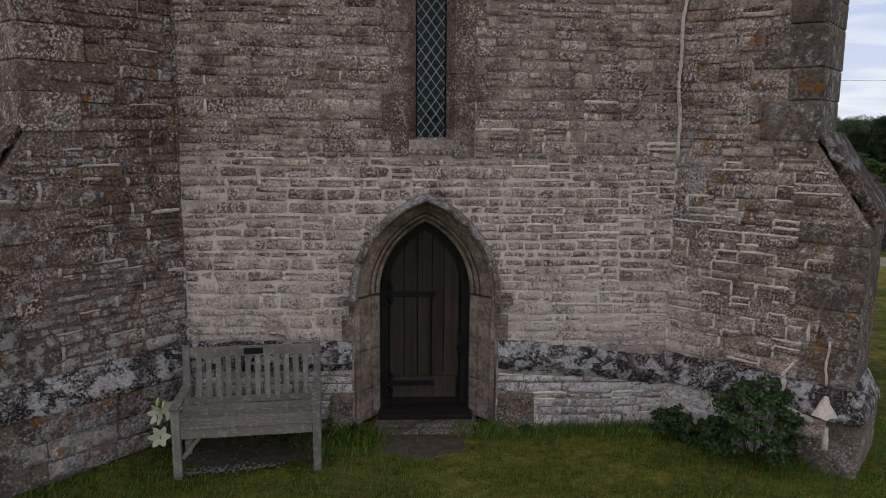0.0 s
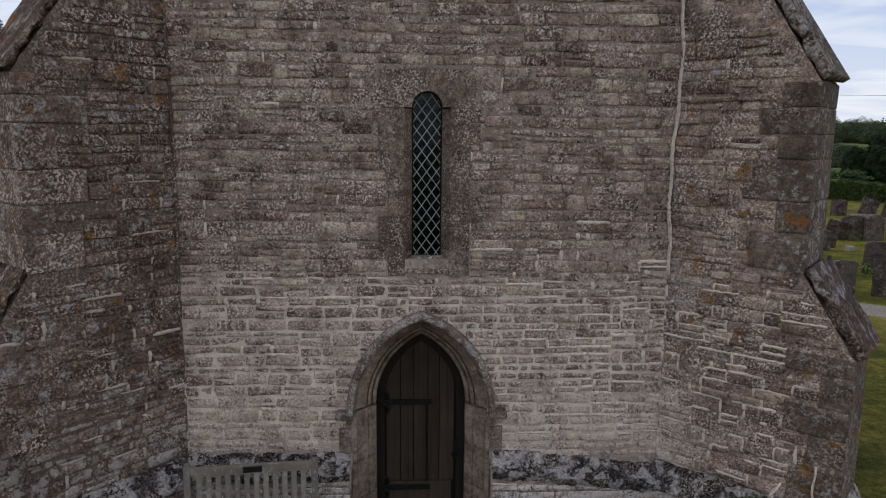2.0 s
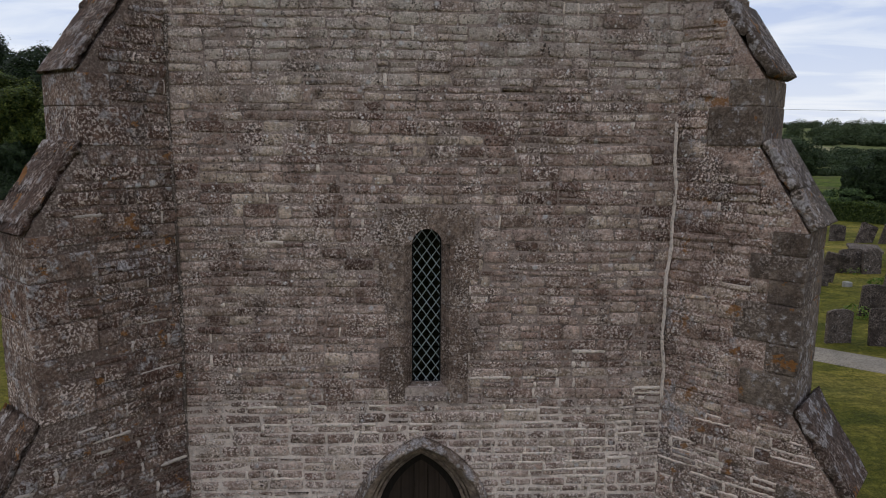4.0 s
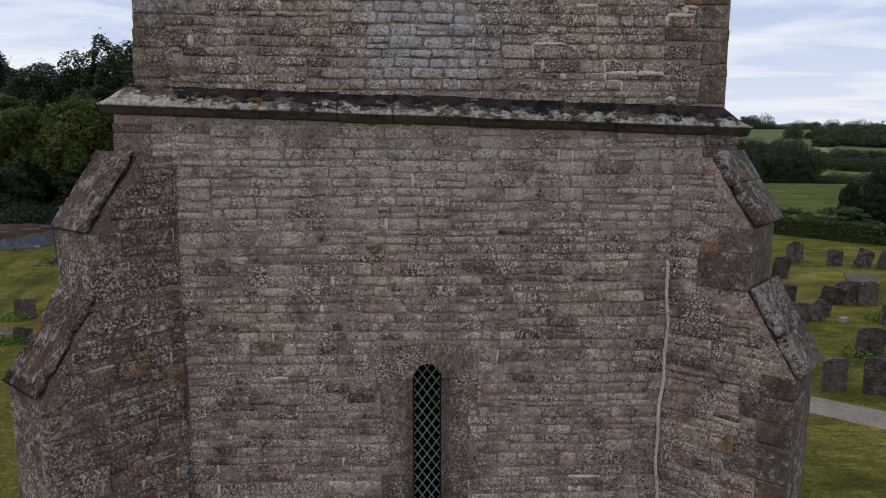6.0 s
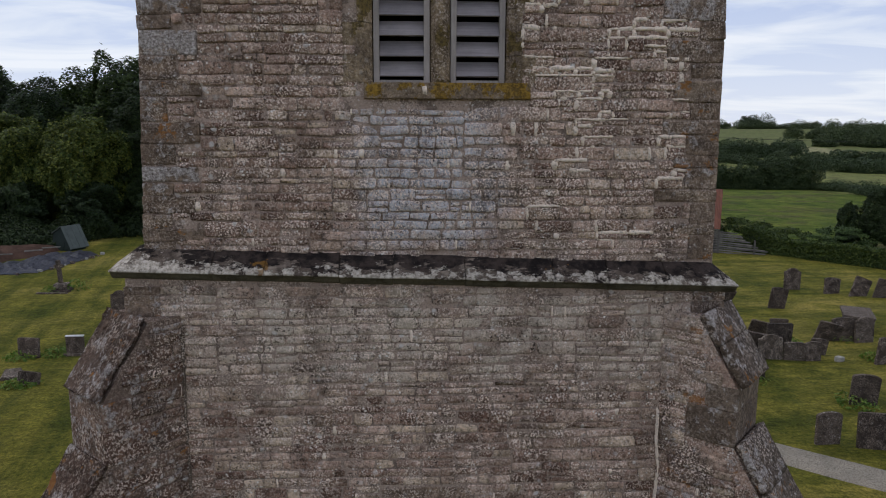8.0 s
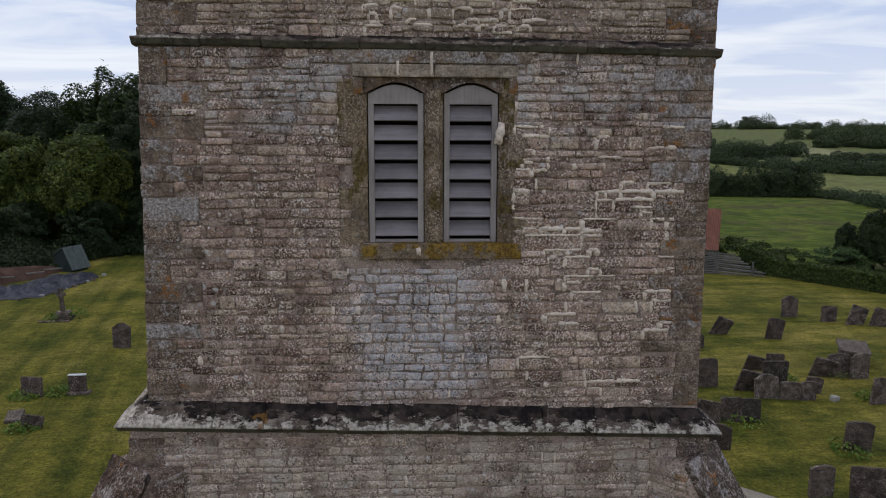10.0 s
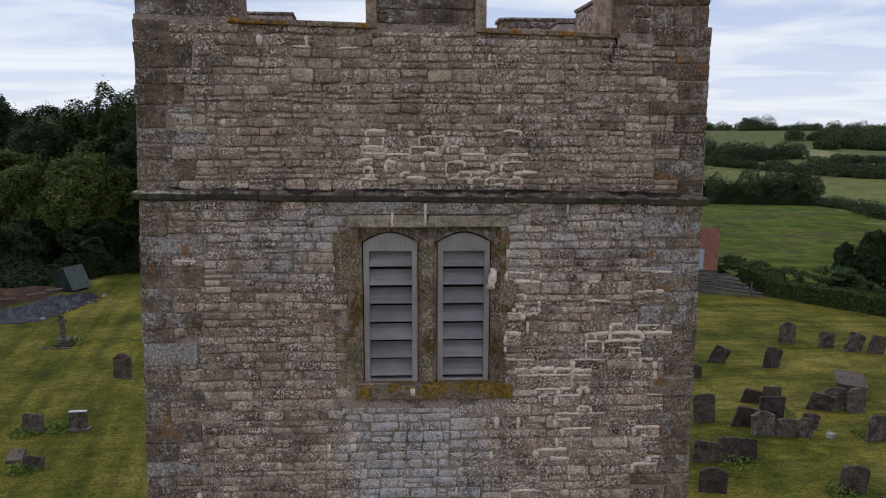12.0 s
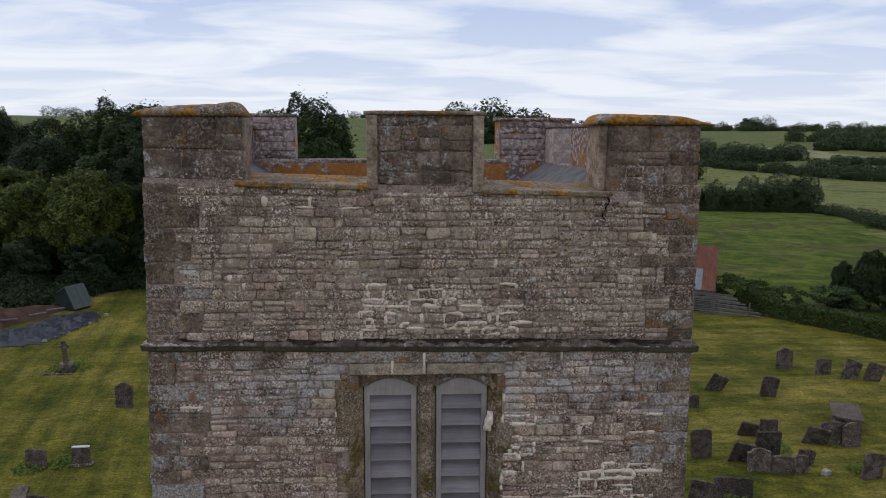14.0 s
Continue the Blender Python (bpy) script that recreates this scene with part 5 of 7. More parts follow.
def parapet():
    rng = np.random.default_rng(31)
    y0, y1 = UP_Y, UP_Y + 0.50

    def corner_cap(xs, lows, tops, mat, deep=0.53):
        """A worn coping stone: stations along x with the height of its underside and its top."""
        def make(core):
            bm = bmesh.new()
            rows, n = [], 28
            a, b = y0 - 0.035, y0 + deep
            for i in range(n + 1):
                x = xs[0] + (xs[-1] - xs[0]) * i / n
                lo, hi = np.interp(x, xs, lows), np.interp(x, xs, tops)
                hi += 0.010 * noise.noise((x * 7, 1, 0)) + 0.006 * noise.noise((x * 19, 4, 0))
                e = 0.35 if i in (0, n) else (0.8 if i in (1, n - 1) else 1.0)
                th = max(0.012, (hi - lo) * e)
                wob = 0.012 * noise.noise((x * 9, 2, 3))
                sec = [(a + 0.02, lo), (a + wob, lo + th * 0.25), (a + 0.004 + wob, lo + th * 0.6), (a + 0.03, lo + th * 0.88), (a + 0.09, lo + th), ((a + b) / 2, lo + th * 1.02), (b - 0.05, lo + th * 0.95), (b, lo + th * 0.6), (b, lo)]
                rows.append([bm.verts.new((x, q, w)) for q, w in sec])
            m = len(rows[0])
            for i in range(n):
                for k in range(m):
                    bm.faces.new((rows[i][k], rows[i + 1][k], rows[i + 1][(k + 1) % m], rows[i][(k + 1) % m]))
            bm.faces.new(rows[0])
            bm.faces.new(rows[-1][::-1])
            bmesh.ops.recalc_face_normals(bm, faces=bm.faces)
            part("coping", bm, mat, core, "thick worn coping stone crusted with orange lichen", smooth=True)
        return make

    def cap(x0, x1, zl, zr, bulge, over, mat, yy0=None, yy1=None, sheared=False, thick=0.06):
        def make(core):
            bm = bmesh.new()
            a, b = (y0 if yy0 is None else yy0) - over, (y1 if yy1 is None else yy1) + over
            n, rows = 12, []
            for i in range(n + 1):
                f = i / n
                x = x0 - over + (x1 - x0 + 2 * over) * f
                z = zl + (zr - zl) * f
                up = bulge * (0.6 + 0.4 * math.sin(2.2 * f * math.pi + 3.4)) + 0.03 * noise.noise((x * 4, z, 0)) + 0.014 * noise.noise((x * 11, z, 2))
                end = 0.86 if i in (0, n) else (0.96 if i in (1, n - 1) else 1.0)
                sec = [(a, z), (a, z + thick * end), (a + 0.06, z + (thick + up * 0.55) * end), ((a + b) / 2, z + (thick + up) * end), (b - 0.06, z + (thick + up * 0.55) * end), (b, z + thick * end), (b, z)]
                rows.append([bm.verts.new((x + (SHEAR * q if sheared else 0), q, w)) for q, w in sec])
            m = len(rows[0])
            for i in range(n):
                for k in range(m):
                    bm.faces.new((rows[i][k], rows[i + 1][k], rows[i + 1][(k + 1) % m], rows[i][(k + 1) % m]))
            bm.faces.new(rows[0])
            bm.faces.new(rows[-1][::-1])
            bmesh.ops.recalc_face_normals(bm, faces=bm.faces)
            part("coping", bm, mat, core, "coping stone crusted with orange lichen", smooth=True)
        return make

    merlon("merlon", -2.42, -1.515, 12.50, y0, y0 + 0.30, rng, corner_cap((-2.49, -2.38, -2.1, -1.75, -1.6, -1.50), (12.502, 12.502, 12.502, 12.502, 12.502, 12.502), (12.545, 12.575, 12.60, 12.615, 12.635, 12.61), m_orange_cap, 0.33), label="corner merlon of large dark stones")
    merlon("merlon", -0.375, 0.695, 12.525, y0, y1, rng, cap(-0.385, 0.70, 12.527, 12.527, 0.0, 0.022, m_orange, thick=0.036), label="middle merlon framed by pale jambs", jambs=True)
    merlon("merlon", 1.865, 2.765, 12.445, y0, y1, rng, corner_cap((1.755, 1.80, 2.25, 2.55, 2.89), (12.447, 12.447, 12.447, 12.447, 12.447), (12.53, 12.55, 12.545, 12.535, 12.462), m_orange_cap), label="corner merlon of large dark stones", jambs=False)
    for a, b in ((-1.60, -0.36), (0.68, 1.93)):
        u = a
        while u < b - 0.02:
            w = min(rng.uniform(0.5, 0.75), b - u)
            if b - (u + w) < 0.3:
                w = b - u
            bm = prism([(y0 - 0.045, SILL_Z - 0.055), (y0 - 0.045, SILL_Z - 0.008), (y1, SILL_Z + 0.045), (y1, SILL_Z - 0.055)], u + 0.002, u + w - 0.002, 0.012)
            bm.transform(Matrix(((0, 1, 0, 0), (1, 0, 0, 0), (0, -0.028, 1, -0.02), (0, 0, 0, 1))))
            bmesh.ops.recalc_face_normals(bm, faces=bm.faces)
            part("crenel_sill", bm, m_orange, tower, "crenel sill edged with orange lichen")
            u += w
    # west-facing jamb of the south crenel
    part("reveal_stone", box(1.80, 1.872, y0 + 0.02, y1, SILL_Z - 0.07, 12.445, 0.02, 0.006), m_moulding, tower, "pale dressed reveal stone")
    part("reveal_stone", box(-1.54, -1.495, y0 + 0.03, y0 + 0.30, SILL_Z + 0.01, 12.498, 0.02, 0.006), m_moulding, tower, "pale dressed reveal stone")
    # east parapet with its own merlons, and the sides
    ib, ob_ = BACK - 0.06 - T_PAR, BACK - 0.06
    xl, xr = up_left(12), up_right(12)

    def thin(x0, x1, z, sheared=True):
        return cap(x0, x1, z, z, 0.0, 0.02, m_weather, ib, ob_, True, 0.04)

    for x0, x1, z1 in ((xl, -1.38, 12.60), (-0.28, 0.86, 12.60), (1.66, xr, 12.56)):
        core = merlon("merlon", x0, x1, z1, ib, ob_, rng, thin(x0, x1, z1 + 0.002), blocks=False, mat=m_inner, sheared=True, label="merlon whitened and reddened by lichen")
        face = Face((SHEAR * ib, ib, 0), (1, 0, 0), (0, -1, 0))
        st = lay(courses(SILL_Z, z1 - 0.01, rng, 0.07, 0.14), lambda p, q: [(x0 + 0.02, x1 - 0.02)], rng, 0.14, 0.34)
        build_stones(face, st, m_inner, core, rng, lambda u, v: False)
    part("inner_parapet", box(xl + T_PAR, xr - T_PAR, ib - 0.03, ib - 0.002, 11.1, SILL_Z + 0.02, 0.006, 0, shear_m()), m_inner_orange, tower, "inner parapet face crusted with orange and white lichen")
    for x0, x1 in ((-1.38, -0.28), (0.86, 1.66)):
        part("crenel_sill", box(x0, x1, ib - 0.03, ob_ + 0.02, SILL_Z + 0.022, SILL_Z + 0.075, 0.012, 0.004, shear_m()), m_weather, tower)
    for s in (-1, 1):
        e = xl if s < 0 else xr
        xa, xb = sorted((e, e - s * T_PAR))
        for ya, yb in ((y1 + 0.01, 1.05), (1.85, 2.85), (3.65, ib - 0.01)):
            core = part("merlon", box(xa, xb, ya, yb, SILL_Z - 0.002, 12.45, 0.015, 0.004, shear_m()), m_inner, tower, "side merlon whitened by lichen")
            part("coping", box(xa - 0.02, xb + 0.02, ya - 0.01, yb + 0.01, 12.452, 12.495, 0.015, 0.004, shear_m()), m_weather, core)
        for ya, yb in ((1.06, 1.84), (2.86, 3.64)):
            part("crenel_sill", box(xa - 0.02, xb + 0.02, ya, yb, SILL_Z + 0.002, SILL_Z + 0.05, 0.012, 0.004, shear_m()), m_weather, tower)
    # stone-slab slopes along both sides and the lead flat between
    for s in (-1, 1):
        e = (xl + T_PAR) if s < 0 else (xr - T_PAR)
        y = UP_Y + 0.62
        while y < ib - 0.1:
            w = min(random.uniform(0.24, 0.36), ib - 0.035 - y)
            bm = bmesh.new()
            q = [(e, 11.95), (e - s * 0.98, 11.30)]
            vs = []
            for (x, z) in q:
                for yy in (y + 0.004, y + w - 0.004):
                    vs.append((x + SHEAR * yy, yy, z + random.uniform(-0.006, 0.006)))
            top = [bm.verts.new(v) for v in vs]
            low = [bm.verts.new((a, b, c - 0.06)) for a, b, c in vs]
            for f in ((0, 1, 3, 2),):
                bm.faces.new([top[i] for i in f])
                bm.faces.new([low[i] for i in f][::-1])
            for i, j in ((0, 1), (1, 3), (3, 2), (2, 0)):
                bm.faces.new((top[i], top[j], low[j], low[i]))
            bmesh.ops.recalc_face_normals(bm, faces=bm.faces)
            part("roof_slab", bm, m_roof_lead, tower, "sloping grey roof slab")
            y += w
    part("tower_roof", box(xl + T_PAR, xr - T_PAR, UP_Y + 0.6, ib - 0.031, 11.05, 11.25, 0, 0, shear_m()), m_roof_lead, tower, "low lead-covered roof behind the battlements")


def buttress(side):
    ang = radians(47.5 if side < 0 else 42.5)
    sd = Vector((side * math.cos(ang), -math.sin(ang), 0))
    nm = Vector((-side * math.sin(ang), -math.cos(ang), 0))
    org = Vector((-2.26 if side < 0 else 2.355, 0, 0))
    m = Matrix((sd, -nm, (0, 0, 1))).transposed().to_4x4()
    m.translation = org
    W = 0.66
    if side < 0:
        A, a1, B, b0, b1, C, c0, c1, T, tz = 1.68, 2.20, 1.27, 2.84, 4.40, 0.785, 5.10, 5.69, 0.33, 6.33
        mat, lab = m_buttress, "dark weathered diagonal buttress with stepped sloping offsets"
    else:
        A, a1, B, b0, b1, C, c0, c1, T, tz = 1.63, 2.13, 1.18, 2.81, 4.42, 0.735, 5.13, 5.71, 0.34, 6.32
        mat, lab = m_buttress_south, "rubble diagonal buttress with stepped sloping offsets and pale pointing"
    thick = 0.035 if side < 0 else 0.085
    outline = [(-0.32, -0.3), (A, -0.3), (A, a1), (B, b0), (B, b1), (C, c0), (C, c1), (T, tz), (-0.32, tz)]
    core = m_mortar_dark if side < 0 else m_buttress_south
    but = part("buttress", moved(prism(outline, 0.0, W), m), core, tower, lab)
    rng = np.random.default_rng(40 + side)
    face = Face(org, sd, nm)
    rows = []
    for z0, z1, s in ((0.87 if side < 0 else 0.75, a1, A), (b0, b1, B), (c0, c1, C)):
        v, k = z0, int(rng.integers(2))
        while v < z1 - 0.03:
            h = rng.uniform(0.2, 0.36)
            if z1 - (v + h) < 0.16:
                h = z1 - v
            L = rng.uniform(0.40, 0.56) if k % 2 else rng.uniform(0.2, 0.3)
            rows.append((v, v + h, s - L))
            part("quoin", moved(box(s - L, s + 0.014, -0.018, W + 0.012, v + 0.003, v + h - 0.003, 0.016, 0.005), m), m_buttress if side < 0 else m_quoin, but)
            v += h
            k += 1

    def lim(v):
        for a, b, e in rows:
            if a <= v < b:
                return e
        if a1 <= v < b0:
            return A + (B - A) * (v - a1) / (b0 - a1) - thick * 0.7
        if b1 <= v < c0:
            return B + (C - B) * (v - b1) / (c0 - b1) - thick * 0.7
        if c1 <= v < tz:
            return C + (T - C) * (v - c1) / (tz - c1) - thick * 0.7
        return 0.2

    stones = patchwork(0.87 if side < 0 else 0.75, tz - 0.05, lambda p, q: less(0.005, min(lim(p + 0.002), lim(q - 0.002))), rng, 0.062, 0.125, 0.09, 0.34)
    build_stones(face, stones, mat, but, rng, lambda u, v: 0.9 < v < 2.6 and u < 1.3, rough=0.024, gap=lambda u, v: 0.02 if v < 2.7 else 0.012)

    def chance(u, v):
        if side > 0:
            return 0.68 if (0.9 < v < 2.6 and u < 1.35) else (0.09 if v < 4 else 0.05)
        return (0.46 if noise.noise((u * 2, v * 2, 8)) > -0.1 else 0.14) if v < 3.4 else 0.10
    build_ribbons("pale_pointing", face, pointing(stones, rng, chance, level=0.5 if side < 0 else 1.0, wide=1.0 if side < 0 else 0.9), m_pointing_old if side < 0 else m_pointing, but, "pale cream mortar pointing")
    # sloping slabs on the offsets
    for (s0, z0), (s1, z1) in (((A, a1), (B, b0)), ((B, b1), (C, c0)), ((C, c1), (T, tz))):
        ln = math.hypot(s1 - s0, z1 - z0)
        tilt = math.degrees(math.atan2(z1 - z0, s1 - s0))
        rough_one = side < 0 or z0 < 3
        cuts = [-0.012, ln + 0.02] if rough_one else [-0.012, ln * rng.uniform(0.4, 0.6), ln + 0.02]
        for a, b in zip(cuts, cuts[1:]):
            bm = bmesh.new()
            nx, ny = (40, 24) if rough_one else (10, 16)
            d0 = rng.uniform(-0.022, 0.0)
            rg = 1.7 if rough_one else 0.8
            # a round-edged stone with a rough upper side, its front flush with the wall
            f0 = 0.012 if side < 0 else -0.014
            sect = [(f0, -thick - 0.02), (f0, -thick * 0.6), (f0 + 0.006, -0.02), (f0 + 0.016, -0.005)] + [(f0 + 0.026 + (W - 0.03) * i / ny, 0.0) for i in range(ny + 1)] + [(W + 0.012, -0.03), (W + 0.012, -thick - 0.02)]
            cols = []
            for i in range(nx + 1):
                x = a + 0.003 + (b - a - 0.006) * i / nx
                end = 0.012 if i in (0, nx) else 0.0
                row = []
                for yy, zz in sect:
                    q = Vector((x * 6 + side * 3, yy * 6, z0 + zz * 6))
                    k = rg * (0.026 * noise.noise(q) + 0.018 * noise.noise(q * 2.7))
                    if rough_one and yy < 0.06:
                        yy += 0.05 * noise.noise((x * 8, z0, 2)) + 0.03 * noise.noise((x * 21, z0, 5)) - 0.012
                    row.append(bm.verts.new((x + 0.3 * k, yy + (k * 0.7 if zz < 0 else 0.0), zz + (k + d0 - end if zz > -thick else 0.0))))
                cols.append(row)
            m_ = len(sect)
            for i in range(nx):
                for k in range(m_):
                    bm.faces.new((cols[i][k], cols[i + 1][k], cols[i + 1][(k + 1) % m_], cols[i][(k + 1) % m_]))
            bm.faces.new(cols[0][::-1])
            bm.faces.new(cols[-1])
            bmesh.ops.recalc_face_normals(bm, faces=bm.faces)
            bm.transform(m @ pose(s0, 0, z0, 0, -tilt, 0))
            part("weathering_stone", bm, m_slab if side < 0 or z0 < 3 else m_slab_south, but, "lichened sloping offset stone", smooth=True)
    # plinth of the buttress
    P = 0.095
    ph = 0.60 if side < 0 else 0.48
    part("buttress_plinth", moved(box(-0.2, A + P, -P, W + P, -0.3, ph, 0.01), m), core, but)
    pf = Face(org + nm * P, sd, nm)
    if side > 0:
        st = lay(courses(0.02, ph, rng, 0.07, 0.13), lambda p, q: [(0.02, A + P - 0.22)], rng, 0.16, 0.5)
    else:
        st = lay(courses(0.02, ph, rng, 0.13, 0.25), lambda p, q: [(0.02, A + P - 0.22)], rng, 0.2, 0.6)
    build_stones(pf, st, m_rubble if side > 0 else m_eroded, but, rng, lambda u, v: True, "plinth_stone", 0.014 if side > 0 else 0.05)
    for z0, z1, L in ((0.0, 0.3, 0.42), (0.3, ph, 0.24)):
        part("quoin", moved(box(A + P - L, A + P + 0.014, -P - 0.018, W + P + 0.01, z0 + 0.004, z1 - 0.004, 0.016, 0.006), m), m_quoin, but)
    u = 0.0
    while u < A + P - 0.02:
        w = min(rng.uniform(0.09, 0.24), A + P - u)
        if A + P - (u + w) < 0.1:
            w = A + P - u
        t = rng.uniform(-0.015, 0.015)
        bm = prism([(-P - 0.03, ph), (-P - 0.03, ph + 0.06 + t), (-0.01, ph + 0.265 + t), (0.03, ph + 0.27), (0.03, ph)], u - 0.002, u + w + 0.002, 0.006)
        for v in bm.verts:
            x, y, z = v.co
            r = noise.noise((y * 15 + side * 7, x * 15, z * 15)) * 0.045
            v.co = (y, x - abs(r), z + r * 0.7)
        bmesh.ops.recalc_face_normals(bm, faces=bm.faces)
        part("weathering_stone", moved(bm, m), m_crust_foot, but, smooth=True)
        u += w
    bm = prism([(A - 0.02, ph), (A + P + 0.03, ph), (A + P + 0.03, ph + 0.06), (A + 0.01, ph + 0.27), (A - 0.02, ph + 0.27)], -P, W + P, 0.014)
    part("weathering_stone", moved(bm, m), m_crust_foot, but)
    if side > 0:
        rs = [ribbon([(1.09 + 0.02 * math.sin(i * 0.8) + i * 0.006, 0.60 + i * 0.03) for i in range(11)], 0.028, rng, (-0.02, 0.10)),
              ribbon([(0.99 + 0.006 * i, 0.58 + i * 0.03) for i in range(5)], 0.026, rng, (-0.02, 0.12)),
              ribbon([(0.95 + i * 0.07, 0.54 - 0.003 * i * i) for i in range(8)], 0.05, rng, (-0.02, 0.132)),
              ribbon([(1.43 + 0.01 * math.sin(i * 1.3), 0.70 + i * 0.06) for i in range(9)], 0.022, rng, (-0.02, 0.035)),
              ribbon([(1.49, 0.46 - i * 0.05) for i in range(7)], 0.05, rng, (-0.02, 0.115))]
        build_ribbons("mortar_repair", face, rs, m_pointing, but, "pale mortar repairs")
        bm = bmesh.new()
        bmesh.ops.create_cone(bm, cap_ends=True, segments=9, radius1=0.10, radius2=0.012, depth=0.15, matrix=pose(1.47, -0.145, 0.60))
        bmesh.ops.subdivide_edges(bm, edges=bm.edges, cuts=2, use_grid_fill=True)
        for v in bm.verts:
            v.co += v.normal * 0.028 * noise.noise(v.co * 17)
        part("mortar_cap", moved(bm, m), m_pointing, but, "conical lump of pale mortar")


lower_wall()
plinth()
doorway()
door()
lancet()
other_walls()
upper_wall()
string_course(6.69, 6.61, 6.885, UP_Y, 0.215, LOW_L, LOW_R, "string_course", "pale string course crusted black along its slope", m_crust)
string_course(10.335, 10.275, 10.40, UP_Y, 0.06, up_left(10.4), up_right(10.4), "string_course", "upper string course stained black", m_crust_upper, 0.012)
belfry_louvres()
parapet()
buttress(-1)
buttress(1)


# ---- ground ----
def table(v, rows):
    if v <= rows[0][0]:
        return rows[0][1]
    for (a, p), (b, q) in zip(rows, rows[1:]):
        if v <= b:
            f = (v - a) / (b - a)
            return p + (q - p) * f * f * (3 - 2 * f)
    return rows[-1][1]


RIGHT = [(46, 0), (78, -0.8), (100, -1.1), (135, -2.6), (200, -9), (300, -13), (375, -13.8), (450, -12.5), (520, -10.5), (700, -9.5), (784, -7.4), (900, -2), (1100, 7), (1500, 26), (3000, 45), (6000, 80)]
AHEAD = [(46, 0), (150, 2), (293, 8), (600, 20), (900, 33), (1500, 42), (3000, 66), (6000, 110)]


def swing(x, y, near=1.0, turn=-0.85):
    """A place turned a little about the churchyard's west end, and drawn nearer to it."""
    c, q = math.cos(radians(turn)), math.sin(radians(turn))
    dx, dy = x * near, (y + 6.45) * near
    return dx * c - dy * q, dx * q + dy * c - 6.45


def hedge_side(x, y):
    """Positive beyond the churchyard hedge."""
    return ((x - 23.7) * 6.7 + (y - 40.9) * 5.25) / 8.5


def ground_z(x, y):
    if y < 40:
        return -0.02 * max(0.0, -y - 30) ** 0.9 + 0.0
    a = x / (y + 6.4)
    f = min(1.0, max(0.0, (a - 0.16) / 0.24))
    f = f * f * (3 - 2 * f)
    z = table(y, AHEAD) * (1 - f) + table(y, RIGHT) * f
    if y > 60:
        z += min(1.0, (y - 60) / 300) * 1.2 * noise.noise((x / 90, y / 90, 0))
    return z


def field(x, y):
    if y < 46 and hedge_side(x, y) < 0 or y < 20 or (x < 14 and y < 56):
        return 0
    if y > 90:
        x, y = swing(x, y, 1.0, 0.85)
    a = x / (y + 6.4)
    if y < 60 or (y < 131 - 0.25 * (x - 60) and x < 70 + (y - 102) * 0.33):
        return 1
    if a > 0.25 and y < 520 - 2.4 * (x - 224) and y < 525:
        return 2
    if 690 < y < 860 and 0.525 < a < 0.65 - (y - 690) / 3000:
        return 3
    return 4


def ground():
    def axis(lo, hi, step, far):
        v = list(np.arange(lo, hi + 0.01, step))
        s, a, b = step, lo, hi
        while b < far:
            s *= 1.16
            b += s
            a -= s
            v = [a] + v + [b]
        return v
    xs, ys = axis(-40, 46, 1.0, 4500), axis(-14, 70, 1.0, 5200)
    verts = [(x, y, ground_z(x, y) + (0.03 * noise.noise((x * 0.35, y * 0.35, 3)) if y > 4 else 0.0)) for y in ys for x in xs]
    nx = len(xs)
    faces, mats = [], []
    for j in range(len(ys) - 1):
        for i in range(nx - 1):
            faces.append((j * nx + i, j * nx + i + 1, (j + 1) * nx + i + 1, (j + 1) * nx + i))
            mats.append(field((xs[i] + xs[i + 1]) / 2, (ys[j] + ys[j + 1]) / 2))
    me = mesh_of("ground", verts, faces, m_lawn)
    for mt in (m_pasture, m_crop, m_pale, m_far):
        me.materials.append(mt)
    me.polygons.foreach_set("material_index", mats)
    tagged(new("ground", me), "mown churchyard grass running out to pasture and hillside fields", "ground", kind="structure")


ground()


def blob_sheet(name, outline, material, label, z=0.006, rise=0.02, rough=0.12, kind="structure", cat="ground", res=26):
    """A low irregular patch that lies on the ground."""
    pts = np.array(outline, float)
    c = pts.mean(0)
    n = len(pts)
    verts, faces = [], []
    ring = []
    for i in range(n):
        p, q = pts[i], pts[(i + 1) % n]
        k = max(2, int(np.linalg.norm(q - p) / rough))
        for j in range(k):
            s = p + (q - p) * j / k
            d = (s - c) / max(1e-6, np.linalg.norm(s - c))
            s = s + d * rough * 1.2 * noise.noise((s[0] / rough / 2, s[1] / rough / 2, 0))
            ring.append(s)
    m = len(ring)
    L = 5
    for l in range(L):
        f = 1 - l / L
        for s in ring:
            p = c + (s - c) * f
            h = rise * min(1.0, (1 - f) * 3) * (0.7 + 0.6 * noise.noise((p[0] / rough / 1.5, p[1] / rough / 1.5, 5)))
            verts.append((p[0], p[1], z + h - (0.03 if l == 0 else 0)))
    verts.append((c[0], c[1], z + rise))
    for l in range(L - 1):
        for i in range(m):
            faces.append((l * m + i, l * m + (i + 1) % m, (l + 1) * m + (i + 1) % m, (l + 1) * m + i))
    faces += [((L - 1) * m + i, (L - 1) * m + (i + 1) % m, L * m) for i in range(m)]
    return tagged(new(name, mesh_of(name, verts, faces, material)), label, cat, kind=kind)


